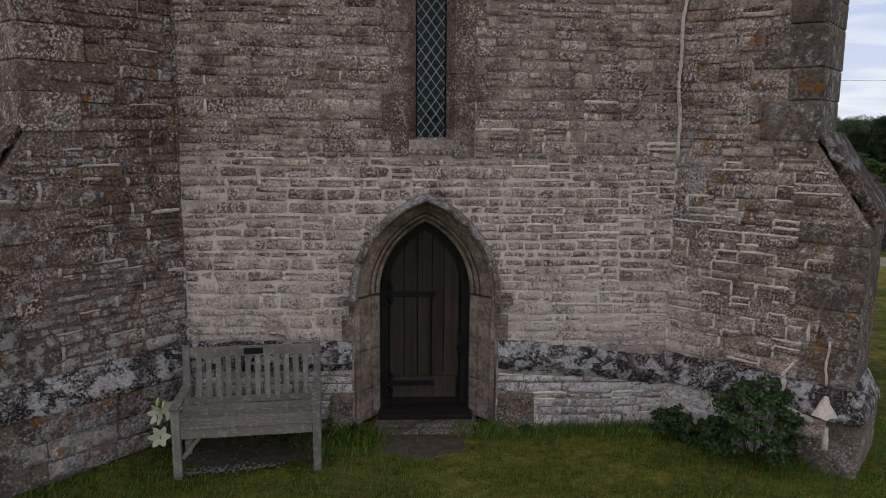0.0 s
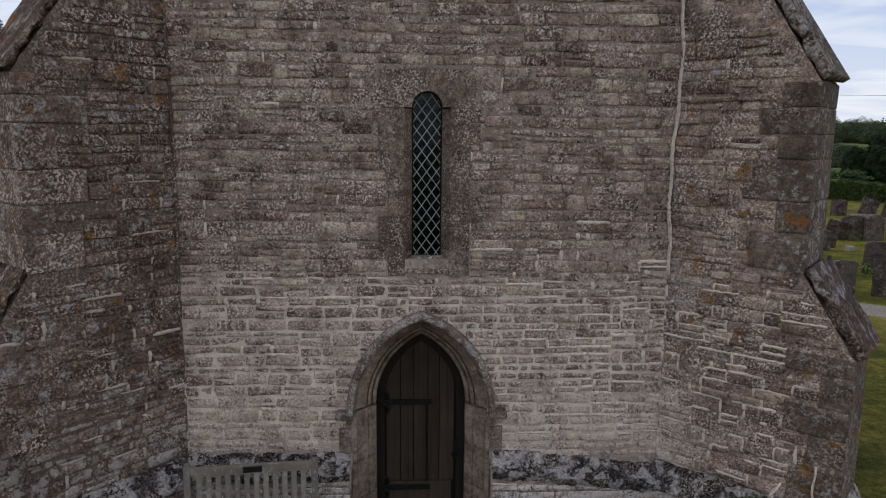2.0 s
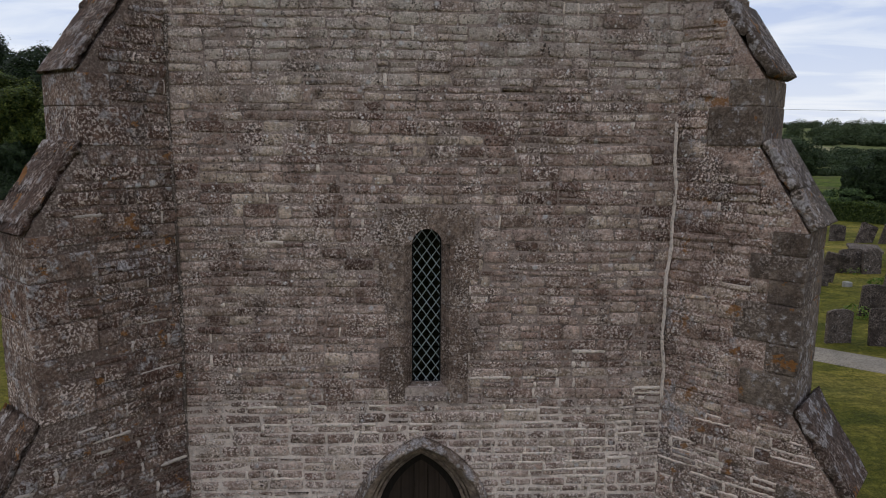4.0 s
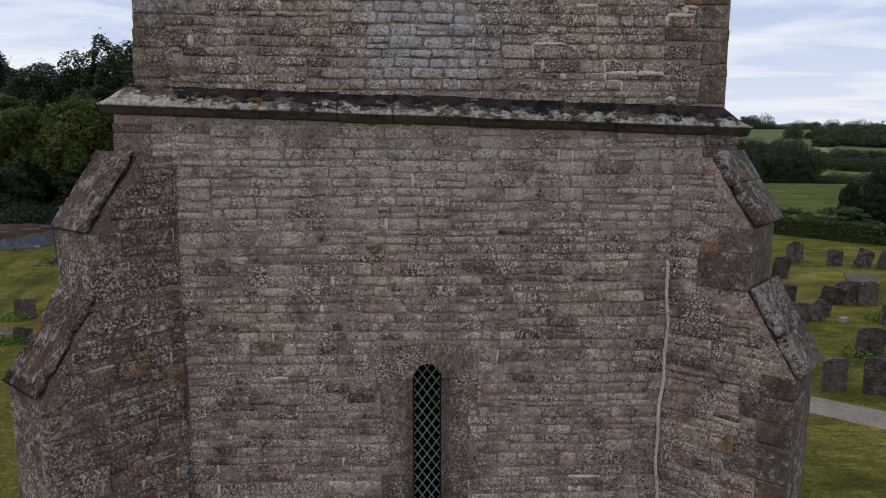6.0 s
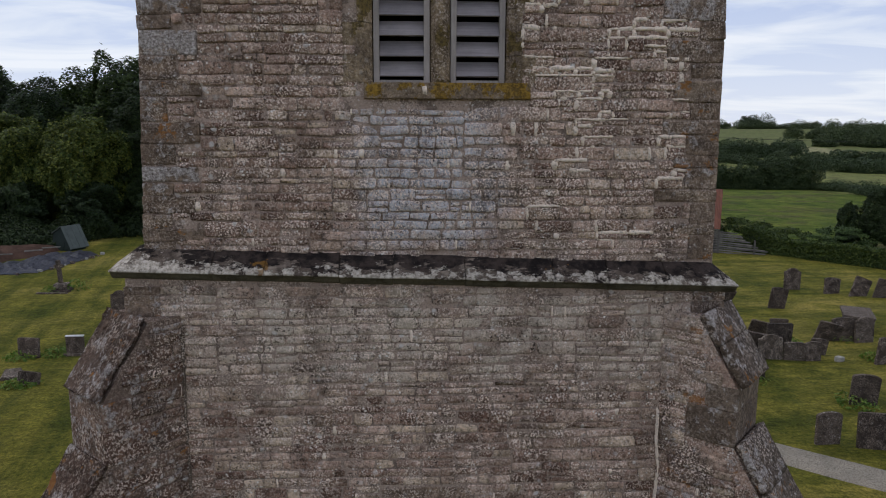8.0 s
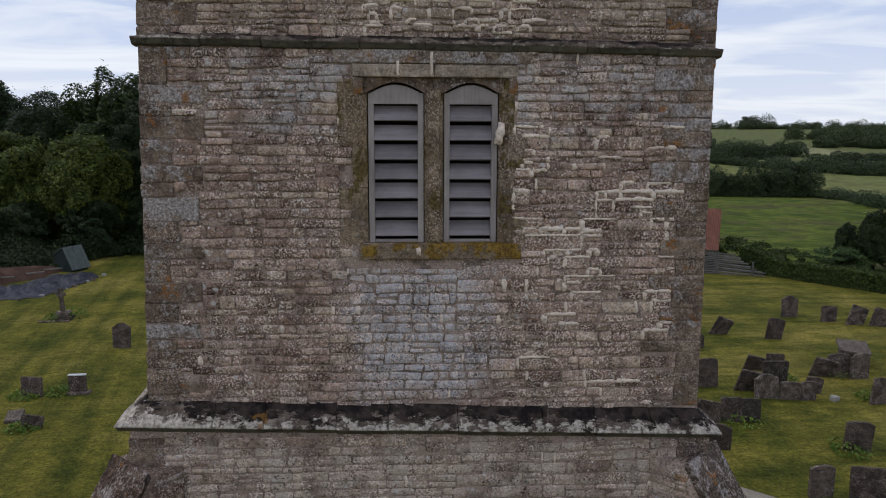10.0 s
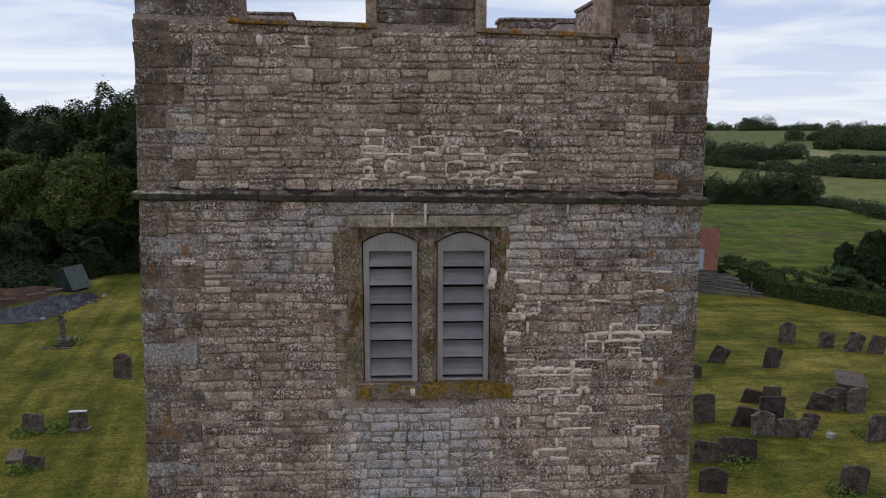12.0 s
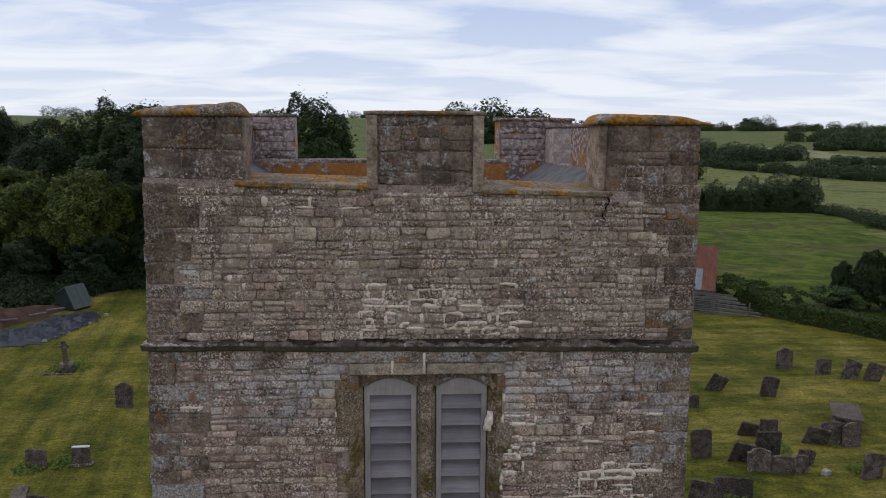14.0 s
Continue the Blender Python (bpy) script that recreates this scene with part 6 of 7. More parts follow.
def path_strip():
    pts = [(5.2, 13.4), (7.0, 11.9), (9.3, 9.85), (10.6, 8.7), (12.5, 7.1), (16, 4.0), (22, -1.5)]
    verts, faces = [], []
    for i, (x, y) in enumerate(pts):
        a, b = pts[max(0, i - 1)], pts[min(len(pts) - 1, i + 1)]
        d = Vector((b[0] - a[0], b[1] - a[1])).normalized()
        nrm = Vector((-d.y, d.x))
        for o, z in ((-0.62, -0.02), (-0.56, 0.02), (0, 0.035), (0.56, 0.02), (0.62, -0.02)):
            w = o * (1 + 0.08 * noise.noise((x, y, o)))
            verts.append((x + nrm.x * w, y + nrm.y * w, z))
        if i:
            k = 5 * (i - 1)
            faces += [(k + c, k + c + 1, k + c + 6, k + c + 5) for c in range(4)]
    me = mesh_of("gravel_path", verts, faces, m_gravel)
    tagged(new("gravel_path", me), "narrow pale gravel path through the grass", "path", kind="structure")


path_strip()
blob_sheet("bare_earth", [(-2.25, -0.12), (-2.2, -0.75), (-1.9, -0.98), (-1.3, -0.86), (-0.95, -0.7), (-0.9, -0.12)], m_earth, "bare brown earth under the bench", rise=0.012)
blob_sheet("bare_earth", [(-0.55, -0.2), (-0.5, -0.62), (-0.1, -0.75), (0.35, -0.62), (0.52, -0.2)], m_earth, "bare trodden earth before the door", rise=0.012)


def pebbles():
    rng = np.random.default_rng(19)
    verts, faces = [], []
    for _ in range(170):
        f = rng.random()
        x = -2.08 + 0.75 * f + rng.normal(0, 0.05)
        y = -0.95 + 0.10 * f + rng.normal(0, 0.035)
        if rng.random() < 0.12:
            x, y = rng.uniform(-2.0, -1.0), rng.uniform(-0.9, -0.3)
        s = rng.uniform(0.006, 0.017)
        k = len(verts)
        for px, py, pz in ((1, 0, 0), (-1, 0, 0), (0, 1, 0), (0, -1, 0), (0, 0, 0.8), (0, 0, -0.8)):
            verts.append((x + px * s * rng.uniform(0.7, 1.3), y + py * s * rng.uniform(0.7, 1.3), 0.02 + s * 0.5 + pz * s))
        faces += [(k + a, k + b, k + c) for a, b, c in ((0, 2, 4), (2, 1, 4), (1, 3, 4), (3, 0, 4), (2, 0, 5), (1, 2, 5), (3, 1, 5), (0, 3, 5))]
    tagged(new("gravel", mesh_of("gravel", verts, faces, m_pebble)), "scatter of pale gravel by the bench", "gravel", kind="stuff")


pebbles()


def grass_blades():
    rng = np.random.default_rng(3)
    verts, faces = [], []

    def blade(x, y, h, w, z=0.0):
        a = rng.uniform(0, 2 * math.pi)
        lean = rng.uniform(0.1, 0.6) * h
        dx, dy = math.cos(a), math.sin(a)
        k = len(verts)
        px, py = -dy * w, dx * w
        verts.extend([(x - px, y - py, z), (x + px, y + py, z), (x + dx * lean * 0.4 + px * 0.7, y + dy * lean * 0.4 + py * 0.7, z + h * 0.6), (x + dx * lean, y + dy * lean, z + h)])
        faces.append((k, k + 1, k + 2))
        faces.append((k, k + 2, k + 3))

    def bare(x, y):
        e1 = ((x + 1.58) / 0.70) ** 2 + ((y + 0.48) / 0.47) ** 2 < 1 + 0.3 * noise.noise((x * 6, y * 6, 1))
        e2 = ((x + 0.0) / 0.52) ** 2 + ((y + 0.40) / 0.32) ** 2 < 1 + 0.3 * noise.noise((x * 6, y * 6, 1))
        return e1 or e2

    for _ in range(52000):
        x, y = rng.uniform(-4.2, 5.0), -rng.uniform(0, 1) ** 0.9 * 2.6 - 0.10
        if bare(x, y) and rng.random() < 0.96:
            continue
        h = rng.uniform(0.022, 0.055) * (1.0 + 0.5 * noise.noise((x * 2, y * 2, 0)))
        if y > -0.32:
            h *= 1.9
        blade(x, y, h, rng.uniform(0.0016, 0.003))
    # long tufts along the foot of the wall
    for cx, cy, n, hh in ((-0.72, -0.3, 260, 0.15), (-0.85, -0.55, 200, 0.14), (0.62, -0.25, 240, 0.13), (0.9, -0.25, 260, 0.10), (1.5, -0.2, 300, 0.09), (2.0, -0.25, 300, 0.10), (-2.35, -0.35, 200, 0.12), (-1.45, -0.25, 120, 0.10), (3.1, -1.0, 300, 0.12), (-0.45, -0.3, 80, 0.1)):
        for _ in range(n):
            blade(cx + rng.normal(0, 0.16), min(-0.14, cy + rng.normal(0, 0.09)), rng.uniform(0.4, 1.2) * hh, rng.uniform(0.002, 0.0045))
    me = mesh_of("grass", verts, faces, m_blade)
    tagged(new("grass", me), "short green grass with longer tufts against the wall", "grass", kind="stuff")


grass_blades()


# ---- plants ----
def leaf_mesh(name, spots, material, rng, size, flat=0.5, corners=4):
    """Small pointed leaves at spots (x, y, z, nx, ny, nz)."""
    spots = np.asarray(spots, float)
    n = len(spots)
    nrm = spots[:, 3:6] + rng.normal(0, flat, (n, 3))
    nrm /= np.linalg.norm(nrm, axis=1)[:, None] + 1e-9
    t = rng.normal(0, 1, (n, 3))
    t -= (t * nrm).sum(1)[:, None] * nrm
    t /= np.linalg.norm(t, axis=1)[:, None] + 1e-9
    b = np.cross(nrm, t)
    s = size * rng.uniform(0.55, 1.25, n)[:, None]
    c = spots[:, :3]
    v = np.empty((n, corners, 3))
    if corners == 3:
        v[:, 0], v[:, 1], v[:, 2] = c - t * s, c + t * s * 0.7 + b * s * 0.6, c + t * s * 0.7 - b * s * 0.6
    else:
        v[:, 0], v[:, 1], v[:, 2], v[:, 3] = c - t * s, c + b * s * 0.55 - nrm * s * 0.15, c + t * s, c - b * s * 0.55 - nrm * s * 0.15
    me = bpy.data.meshes.new(name)
    me.vertices.add(n * corners)
    me.vertices.foreach_set("co", v.reshape(-1))
    me.loops.add(n * corners)
    me.loops.foreach_set("vertex_index", np.arange(n * corners))
    me.polygons.add(n)
    me.polygons.foreach_set("loop_start", np.arange(0, n * corners, corners))
    me.update()
    me.validate()
    me.materials.append(material)
    return me


def crown_spots(rng, radius, height, base, clusters, per, ragged=0.25, size=0.22, full=False):
    """Leaf places: clusters over an uneven crown, open between them."""
    out = []
    for _ in range(clusters):
        a, u = rng.uniform(0, 2 * math.pi), rng.uniform(-0.95, 1)
        r = math.sqrt(max(0, 1 - u * u)) if u > 0 or not full else 1.0
        k = rng.uniform(0.62, 1.0) * (1 + ragged * noise.noise((math.cos(a) * 2, math.sin(a) * 2, u * 2 + radius)))
        c = np.array((math.cos(a) * r * radius * k, math.sin(a) * r * radius * k, base + height * 0.5 + u * height * 0.5 * k))
        d = np.array((math.cos(a) * r, math.sin(a) * r, u + 0.5))
        rad = radius * rng.uniform(0.14, 0.27)
        q = rng.normal(0, 1, (per, 3))
        q /= np.linalg.norm(q, axis=1)[:, None]
        q[:, 2] = np.where(q[:, 2] < -0.2, -q[:, 2] * 0.6, q[:, 2])
        p = c + q * rad * rng.uniform(0.6, 1.08, (per, 1)) * np.array((1.15, 1.15, 0.75))
        out.append(np.column_stack((p, q + d * 0.4)))
    return np.vstack(out)


def bough_spots(rng, radius, height, base, count):
    """Leaf places over a crown of overlapping boughs: an uneven surface with hollows and stray sprays."""
    d = rng.normal(0, 1, (count, 3))
    d /= np.linalg.norm(d, axis=1)[:, None]
    d = d[d[:, 2] > -0.85]
    k = np.full(len(d), 0.92)
    for waves, freq, amp in ((5, 2.2, 0.075), (7, 5.5, 0.062), (9, 11.0, 0.065), (9, 20.0, 0.042)):
        for _ in range(waves):
            w = rng.normal(0, 1, 3) * np.array((1, 1, 1.3))
            k += amp * np.sin(d @ (w / np.linalg.norm(w) * freq * rng.uniform(0.7, 1.3)) + rng.uniform(0, 6.28))
    k = np.where(k > 1.08, 1.08 + 0.3 * (k - 1.08), k)
    n = len(d)
    inward = 1 - np.abs(rng.normal(0, 0.075, n)) + (rng.random(n) < 0.06) * rng.uniform(0, 0.10, n)
    p = d * (k * inward)[:, None] * np.array((radius, radius, height * 0.5)) * 1.08
    p[:, 2] += base + height * 0.5
    nrm = d + np.array((0, 0, 0.7)) + rng.normal(0, 0.25, (n, 3))
    return np.column_stack((p, nrm))


def tube(bm, pts, radii, n=7):
    rows = []
    for i, p in enumerate(pts):
        a, b = Vector(pts[max(0, i - 1)]), Vector(pts[min(len(pts) - 1, i + 1)])
        d = (b - a).normalized()
        s = d.cross(Vector((0.3, 1, 0.1))).normalized()
        t = d.cross(s)
        rows.append([bm.verts.new(Vector(p) + (s * math.cos(2 * math.pi * k / n) + t * math.sin(2 * math.pi * k / n)) * radii[i]) for k in range(n)])
    for i in range(len(rows) - 1):
        for k in range(n):
            bm.faces.new((rows[i][k], rows[i][(k + 1) % n], rows[i + 1][(k + 1) % n], rows[i + 1][k]))
    bm.faces.new(rows[-1])


def tree(name, seed, radius, height, base, material, label, clusters=90, per=150, leaf=0.2):
    rng = np.random.default_rng(seed)
    ob = thing(name, pose(0, 0, 0), label, "tree", "churchyard trees")
    bm = bmesh.new()
    r0 = height * 0.022
    tube(bm, [(0, 0, -0.3), (0.05, 0.03, base), (0.1, -0.1, base + height * 0.35), (0.0, 0.1, base + height * 0.75)], [r0 * 1.3, r0, r0 * 0.7, r0 * 0.2])
    for k in range(7):
        a = k * 2.4 + rng.uniform(0, 0.5)
        z0 = base + height * (0.02 + 0.07 * k)
        ln = radius * rng.uniform(0.6, 0.85)
        tube(bm, [(0.05, 0, z0), (math.cos(a) * ln * 0.5, math.sin(a) * ln * 0.5, z0 + ln * 0.35), (math.cos(a) * ln, math.sin(a) * ln, z0 + ln * 0.6)], [r0 * 0.5, r0 * 0.32, r0 * 0.1], 5)
    bmesh.ops.recalc_face_normals(bm, faces=bm.faces)
    part("trunk", bm, m_trunk, ob, smooth=True)
    spots = bough_spots(rng, radius, height, base, clusters * per)
    new("crown", leaf_mesh("crown", spots, material, rng, leaf, 0.6, 3)).parent = ob
    return ob


def set_trees():
    kinds = [
        tree("broadleaf_tree", 1, 4.2, 11.5, 1.2, m_leaf, "tall dense green broadleaf tree", 195, 290, 0.15),
        tree("broadleaf_tree", 2, 3.8, 9.5, 0.6, m_leaf_bright, "yellow-green broadleaf tree in full leaf", 170, 270, 0.15),
        tree("broadleaf_tree", 3, 4.4, 12.5, 1.0, m_leaf_dark, "dark green broadleaf tree in full leaf", 195, 290, 0.145),
        tree("shrub_tree", 4, 2.6, 5.2, 0.2, m_leaf_dark, "dark bushy shrub at the edge of the wood", 130, 260, 0.11),
        tree("hedge_tree", 5, 1.55, 5.6, 0.3, m_leaf_dark, "dark slender tree growing behind the hedge", 110, 240, 0.10),
    ]
    rows = [
        (2, -52, 62, 1.12), (0, -46, 66, 1.16), (2, -41, 62, 1.04), (0, -34.8, 63, 0.86), (2, -31.2, 65, 0.86), (0, -27.7, 60.5, 1.14), (2, -24.4, 62, 1.0),
        (1, -37.5, 52.5, 0.98), (2, -31.5, 56, 0.80), (1, -31.8, 51.5, 0.88), (1, -26.4, 52, 0.86), (0, -43, 55, 0.86), (1, -43.5, 51.5, 0.95), (1, -50, 52, 0.95), (2, -22.5, 56, 0.84), (0, -58, 56, 0.95), (0, -19.5, 59, 0.84), (2, -38, 70, 0.92), (0, -47, 72, 1.2), (2, -56, 74, 1.15), (0, -29, 72, 0.95),
        (3, -34, 48.6, 0.9), (3, -29.5, 47.8, 0.8), (3, -25.0, 49.0, 0.8), (3, -38.5, 48.2, 1.0), (3, -21.8, 52.8, 0.9), (3, -44, 49, 1.0), (3, -18, 57, 0.9),
        (0, -10.8, 62, 1.19), (0, -8.3, 60, 0.9), (4, 35.6, 40.0, 0.98), (4, 37.4, 40.6, 1.12), (4, 39.6, 41.5, 1.1), (4, 33.4, 41.2, 0.66), (4, 32.2, 42.6, 0.50), (3, 38.0, 38.5, 0.6), (4, 36.2, 37.6, 0.6), (3, 33.8, 39.0, 0.34), (3, 31.0, 41.0, 0.30),
    ]
    used = set()
    for i, (k, x, y, s) in enumerate(rows):
        m = pose(x, y, ground_z(x, y) - 0.05, 0, 0, (i * 77) % 360)
        src = kinds[k]
        ob = src if k not in used else copy_thing(src, m)
        used.add(k)
        ob.matrix_basis = m @ Matrix.Diagonal((s, s, s, 1))


set_trees()


def far_wood(name, spots, label, material, per=260, seed=1, leaf=0.09):
    """Distant trees, too many and too far to count: one mesh."""
    rng = np.random.default_rng(seed)
    al = []
    for x, y, h, r in spots:
        p = bough_spots(rng, r, h * rng.uniform(0.75, 1.25), -h * 0.06, per * 8)
        if y > 90:
            x, y = swing(x, y)
        p[:, 0] += x
        p[:, 1] += y
        p[:, 2] += ground_z(x, y) - 0.16 * h
        al.append(p)
    al = np.vstack(al)
    size = float(np.mean([r for *_, r in spots])) * leaf
    tagged(new(name, leaf_mesh(name, al, material, rng, size, 0.6, 3)), label, "trees", kind="stuff")


def row_of(p, q, n, h, r, rng, spread=3.0, vary=0.35):
    out = []
    for i in range(n):
        f = (i + rng.uniform(-0.4, 0.4)) / max(1, n - 1)
        k = rng.uniform(1 - vary, 1 + vary)
        out.append((p[0] + (q[0] - p[0]) * f + rng.normal(0, spread), p[1] + (q[1] - p[1]) * f + rng.normal(0, spread), h * k, r * k))
    return out


def distance():
    g = np.random.default_rng(77)
    far_wood("hedgerow_bushes", row_of((53, 135), (76, 128), 18, 6.2, 2.4, g, 0.9, 0.32), "clump of dark bushes in a hedgerow", m_hazed_leaf, 900, 2, 0.07)
    far_wood("hedgerow", row_of((50, 134), (78, 126), 40, 1.9, 1.4, g, 0.4, 0.3) + row_of((78, 126), (68, 90), 30, 1.9, 1.4, g, 0.4, 0.3), "dark low hedgerow between two fields", m_hazed_leaf, 170, 3)
    far_wood("field_hedge", row_of((212, 535), (290, 372), 60, 8, 5.5, g, 2.0, 0.4), "hedge with trees along the crop field", m_hazed_leaf, 150, 4)
    far_wood("far_hedgerow_trees", row_of((240, 560), (350, 650), 22, 16, 8, g, 7, 0.3) + row_of((272, 455), (330, 430), 14, 9, 6, g, 5, 0.25) + row_of((350, 570), (440, 540), 14, 9, 7, g, 6, 0.3) + row_of((350, 655), (385, 700), 8, 12, 8, g, 6, 0.3), "trees along the far field edges", m_hazed_leaf, 300, 5)
    far_wood("skyline_wood", row_of((600, 960), (760, 930), 26, 24, 13, g, 12, 0.2) + row_of((600, 1050), (800, 1000), 26, 24, 14, g, 18, 0.2) + row_of((500, 870), (600, 840), 14, 15, 10, g, 8, 0.3), "dark wood along the hill", m_hazed_leaf, 260, 6)
    far_wood("hilltop_copse", row_of((705, 1500), (745, 1500), 8, 30, 15, g, 8, 0.2), "copse on the skyline", m_hazed_leaf, 200, 7)
    far_wood("skyline_hedge", row_of((560, 1480), (1150, 1440), 70, 15, 11, g, 14, 0.4), "trees along the skyline", m_hazed_leaf, 160, 8)
    far_wood("left_skyline_trees", row_of((-460, 900), (-330, 905), 16, 13, 9, g, 5, 0.25) + row_of((-330, 905), (-60, 910), 22, 8, 7, g, 5, 0.35), "small trees on the far field edge", m_hazed_leaf, 140, 9)
    far_wood("far_trees_behind", row_of((8, 330), (85, 318), 22, 17, 9, g, 7, 0.18) + row_of((110, 420), (160, 410), 8, 16, 9, g, 6, 0.2) + row_of((200, 700), (330, 700), 26, 17, 11, g, 10, 0.3), "row of trees beyond the far field", m_hazed_leaf, 260, 10)
    far_wood("wood_behind_left", row_of((-105, 84), (-62, 96), 20, 16, 5.5, g, 5, 0.12), "deep wood behind the churchyard", m_hazed_leaf, 1400, 11, 0.045)


distance()


def undergrowth():
    g = np.random.default_rng(61)
    # the wood edge's shade is put into the weeds' dark leaf colour
    far_wood("undergrowth", row_of((-46, 44.5), (-25.6, 44.4), 80, 1.7, 0.9, g, 0.8, 0.4) + row_of((-27, 46.2), (-16, 55.5), 46, 1.4, 0.8, g, 0.5, 0.4) + row_of((-40, 48.5), (-18, 56), 60, 2.4, 1.4, g, 0.9, 0.3) + row_of((-30, 41.5), (-25.6, 43.6), 26, 1.1, 0.7, g, 0.4, 0.3), "dark weeds and brambles along the edge of the wood", m_leaf_dark, 130, 62)


undergrowth()


def hedge():
    rng = np.random.default_rng(12)
    p, q = np.array((23.9, 41.4)), np.array((35.0, 27.2))
    d = (q - p) / np.linalg.norm(q - p)
    nr = np.array((-d[1], d[0]))
    ln = np.linalg.norm(q - p)
    spots = []
    for _ in range(30000):
        s, o, z = rng.uniform(0, ln), rng.uniform(-0.75, 0.75), rng.uniform(0, 1.2)
        f = rng.random()
        top = 1.12 + 0.16 * noise.noise((s * 0.5, 0, 0)) + max(0, 0.6 - s * 0.2)
        if f < 0.45:
            z = top - abs(rng.normal(0, 0.08)) + 0.1 * noise.noise((s * 2, o * 3, 1))
            n = (0, 0, 1)
        else:
            sg = 1 if rng.random() < 0.35 else -1
            o = sg * (0.72 + 0.14 * noise.noise((s * 1.5, z * 2, sg)) - abs(rng.normal(0, 0.07)))
            z = rng.uniform(0, top)
            n = (nr[0] * sg, nr[1] * sg, 0.3)
        c = p + d * s + nr * o
        spots.append((c[0], c[1], z, *n))
    body = box(0, ln, -0.55, 0.55, -0.1, 0.95, 0.15, 0.03)
    body.transform(Matrix(((d[0], nr[0], 0, p[0]), (d[1], nr[1], 0, p[1]), (0, 0, 1, 0), (0, 0, 0, 1))))
    ob = thing("hedge", pose(p[0], p[1], 0), "clipped green hedge along the churchyard edge", "hedge")
    # added solid filler; the hedge's inner shade is its dark leaf colour
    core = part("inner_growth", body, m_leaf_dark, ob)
    core.matrix_parent_inverse = ob.matrix_world.inverted()
    lv = new("leaves", leaf_mesh("leaves", spots, m_hedge, rng, 0.085, 0.6))
    lv.parent = ob
    lv.matrix_parent_inverse = ob.matrix_world.inverted()
    # yellow-green growth beside the shed, and rough bushes behind the hedge
    bush = crown_spots(rng, 2.3, 2.4, 0.0, 40, 130)
    for i, (x, y, s, mt, lab) in enumerate(((24.6, 43.6, 0.85, m_hedge, "yellow-green overgrown bush beside the shed"), (27.6, 42.2, 0.62, m_hedge, "overgrown bush behind the hedge"), (31.2, 41.5, 0.7, m_shrub, "grey-green bush behind the hedge"), (34.5, 39, 0.7, m_shrub, "grey-green bush behind the hedge"), (22.6, 46.2, 0.8, m_leaf, "ivy mass growing over the shed end"))):
        b = new("bush", leaf_mesh("bush", bush * np.array((1, 1, 1, 1, 1, 1)), mt, rng, 0.11, 0.6))
        b.matrix_world = pose(x, y, -0.05, 0, 0, i * 71) @ Matrix.Diagonal((s * 1.2, s, s, 1))
        tagged(b, lab, "bush")


hedge()


def wall_shrub():
    rng = np.random.default_rng(15)
    for (x, y, r, h, n), lab in (((2.88, -0.86, 0.29, 0.74, 15), "leafy green shrub against the buttress foot"), ((2.36, -0.36, 0.17, 0.30, 4), "low green weeds against the wall"), ((2.62, -0.62, 0.12, 0.30, 5), "low green weeds against the wall")):
        sp = crown_spots(rng, r * 1.2, h, 0.0, n * 9, 60, full=True)
        ob = thing("shrub", pose(x, y, 0), lab, "shrub")
        new("leaves", leaf_mesh("leaves", sp, m_shrub, rng, 0.022, 0.7)).parent = ob
        bm = bmesh.new()
        for k in range(9):
            a = k * 2.4
            tube(bm, [(0.04 * math.cos(a), 0.04 * math.sin(a), -0.02), (r * 0.5 * math.cos(a), r * 0.5 * math.sin(a), h * 0.5), (r * 0.9 * math.cos(a), r * 0.9 * math.sin(a), h * 0.85)], [0.004, 0.003, 0.002], 5)
        tagged(part("stem", bm, m_leaf_dark, ob), kind="stuff")
    for x, y, h in ((-1.35, -0.40, 0.22), (-0.62, -0.26, 0.14), (-0.95, -0.30, 0.2), (0.95, -0.22, 0.1), (-2.28, -0.42, 0.2)):
        sp = crown_spots(rng, h * 0.6, h, 0.0, 10, 22)
        ob = new("weed", leaf_mesh("weed", sp, m_shrub, rng, 0.022, 0.7))
        ob.matrix_world = pose(x, y, 0)
        tagged(ob, "small green weeds in the earth by the wall", "weed", "weeds", "stuff")


wall_shrub()


# ---- churchyard things ----
def gravestone(x, y, w, h, lean, mat, label, top=0, back=0.0, turn=0.0):
    t = 0.11
    n = 8
    hw = w / 2
    if top == 0:      # low curved head
        head = [(hw * math.cos(math.pi * i / n), h * 0.90 + h * 0.10 * math.sin(math.pi * i / n)) for i in range(n + 1)]
    elif top == 1:    # shoulders and a round head
        head = [(hw, h * 0.84), (hw * 0.72, h * 0.86)] + [(hw * 0.68 * math.cos(math.pi * i / n), h * 0.86 + h * 0.14 * math.sin(math.pi * i / n)) for i in range(n + 1)] + [(-hw * 0.72, h * 0.86), (-hw, h * 0.84)]
    else:             # straight head with worn corners
        head = [(hw, h * 0.95), (hw * 0.9, h), (-hw * 0.9, h), (-hw, h * 0.95)]
    bm = prism([(hw * 0.97, -0.25)] + head + [(-hw * 0.97, -0.25)], -t / 2, t / 2, 0.014)
    for v in bm.verts:
        v.co += Vector((0.012, 0.012, 0.012)) * noise.noise(v.co * 5 + Vector((x, y, 0)))
    ob = part("gravestone", bm, mat)
    ob.matrix_world = pose(x, y, 0, back, lean, turn)
    return tagged(ob, label, "gravestone", "churchyard gravestones")


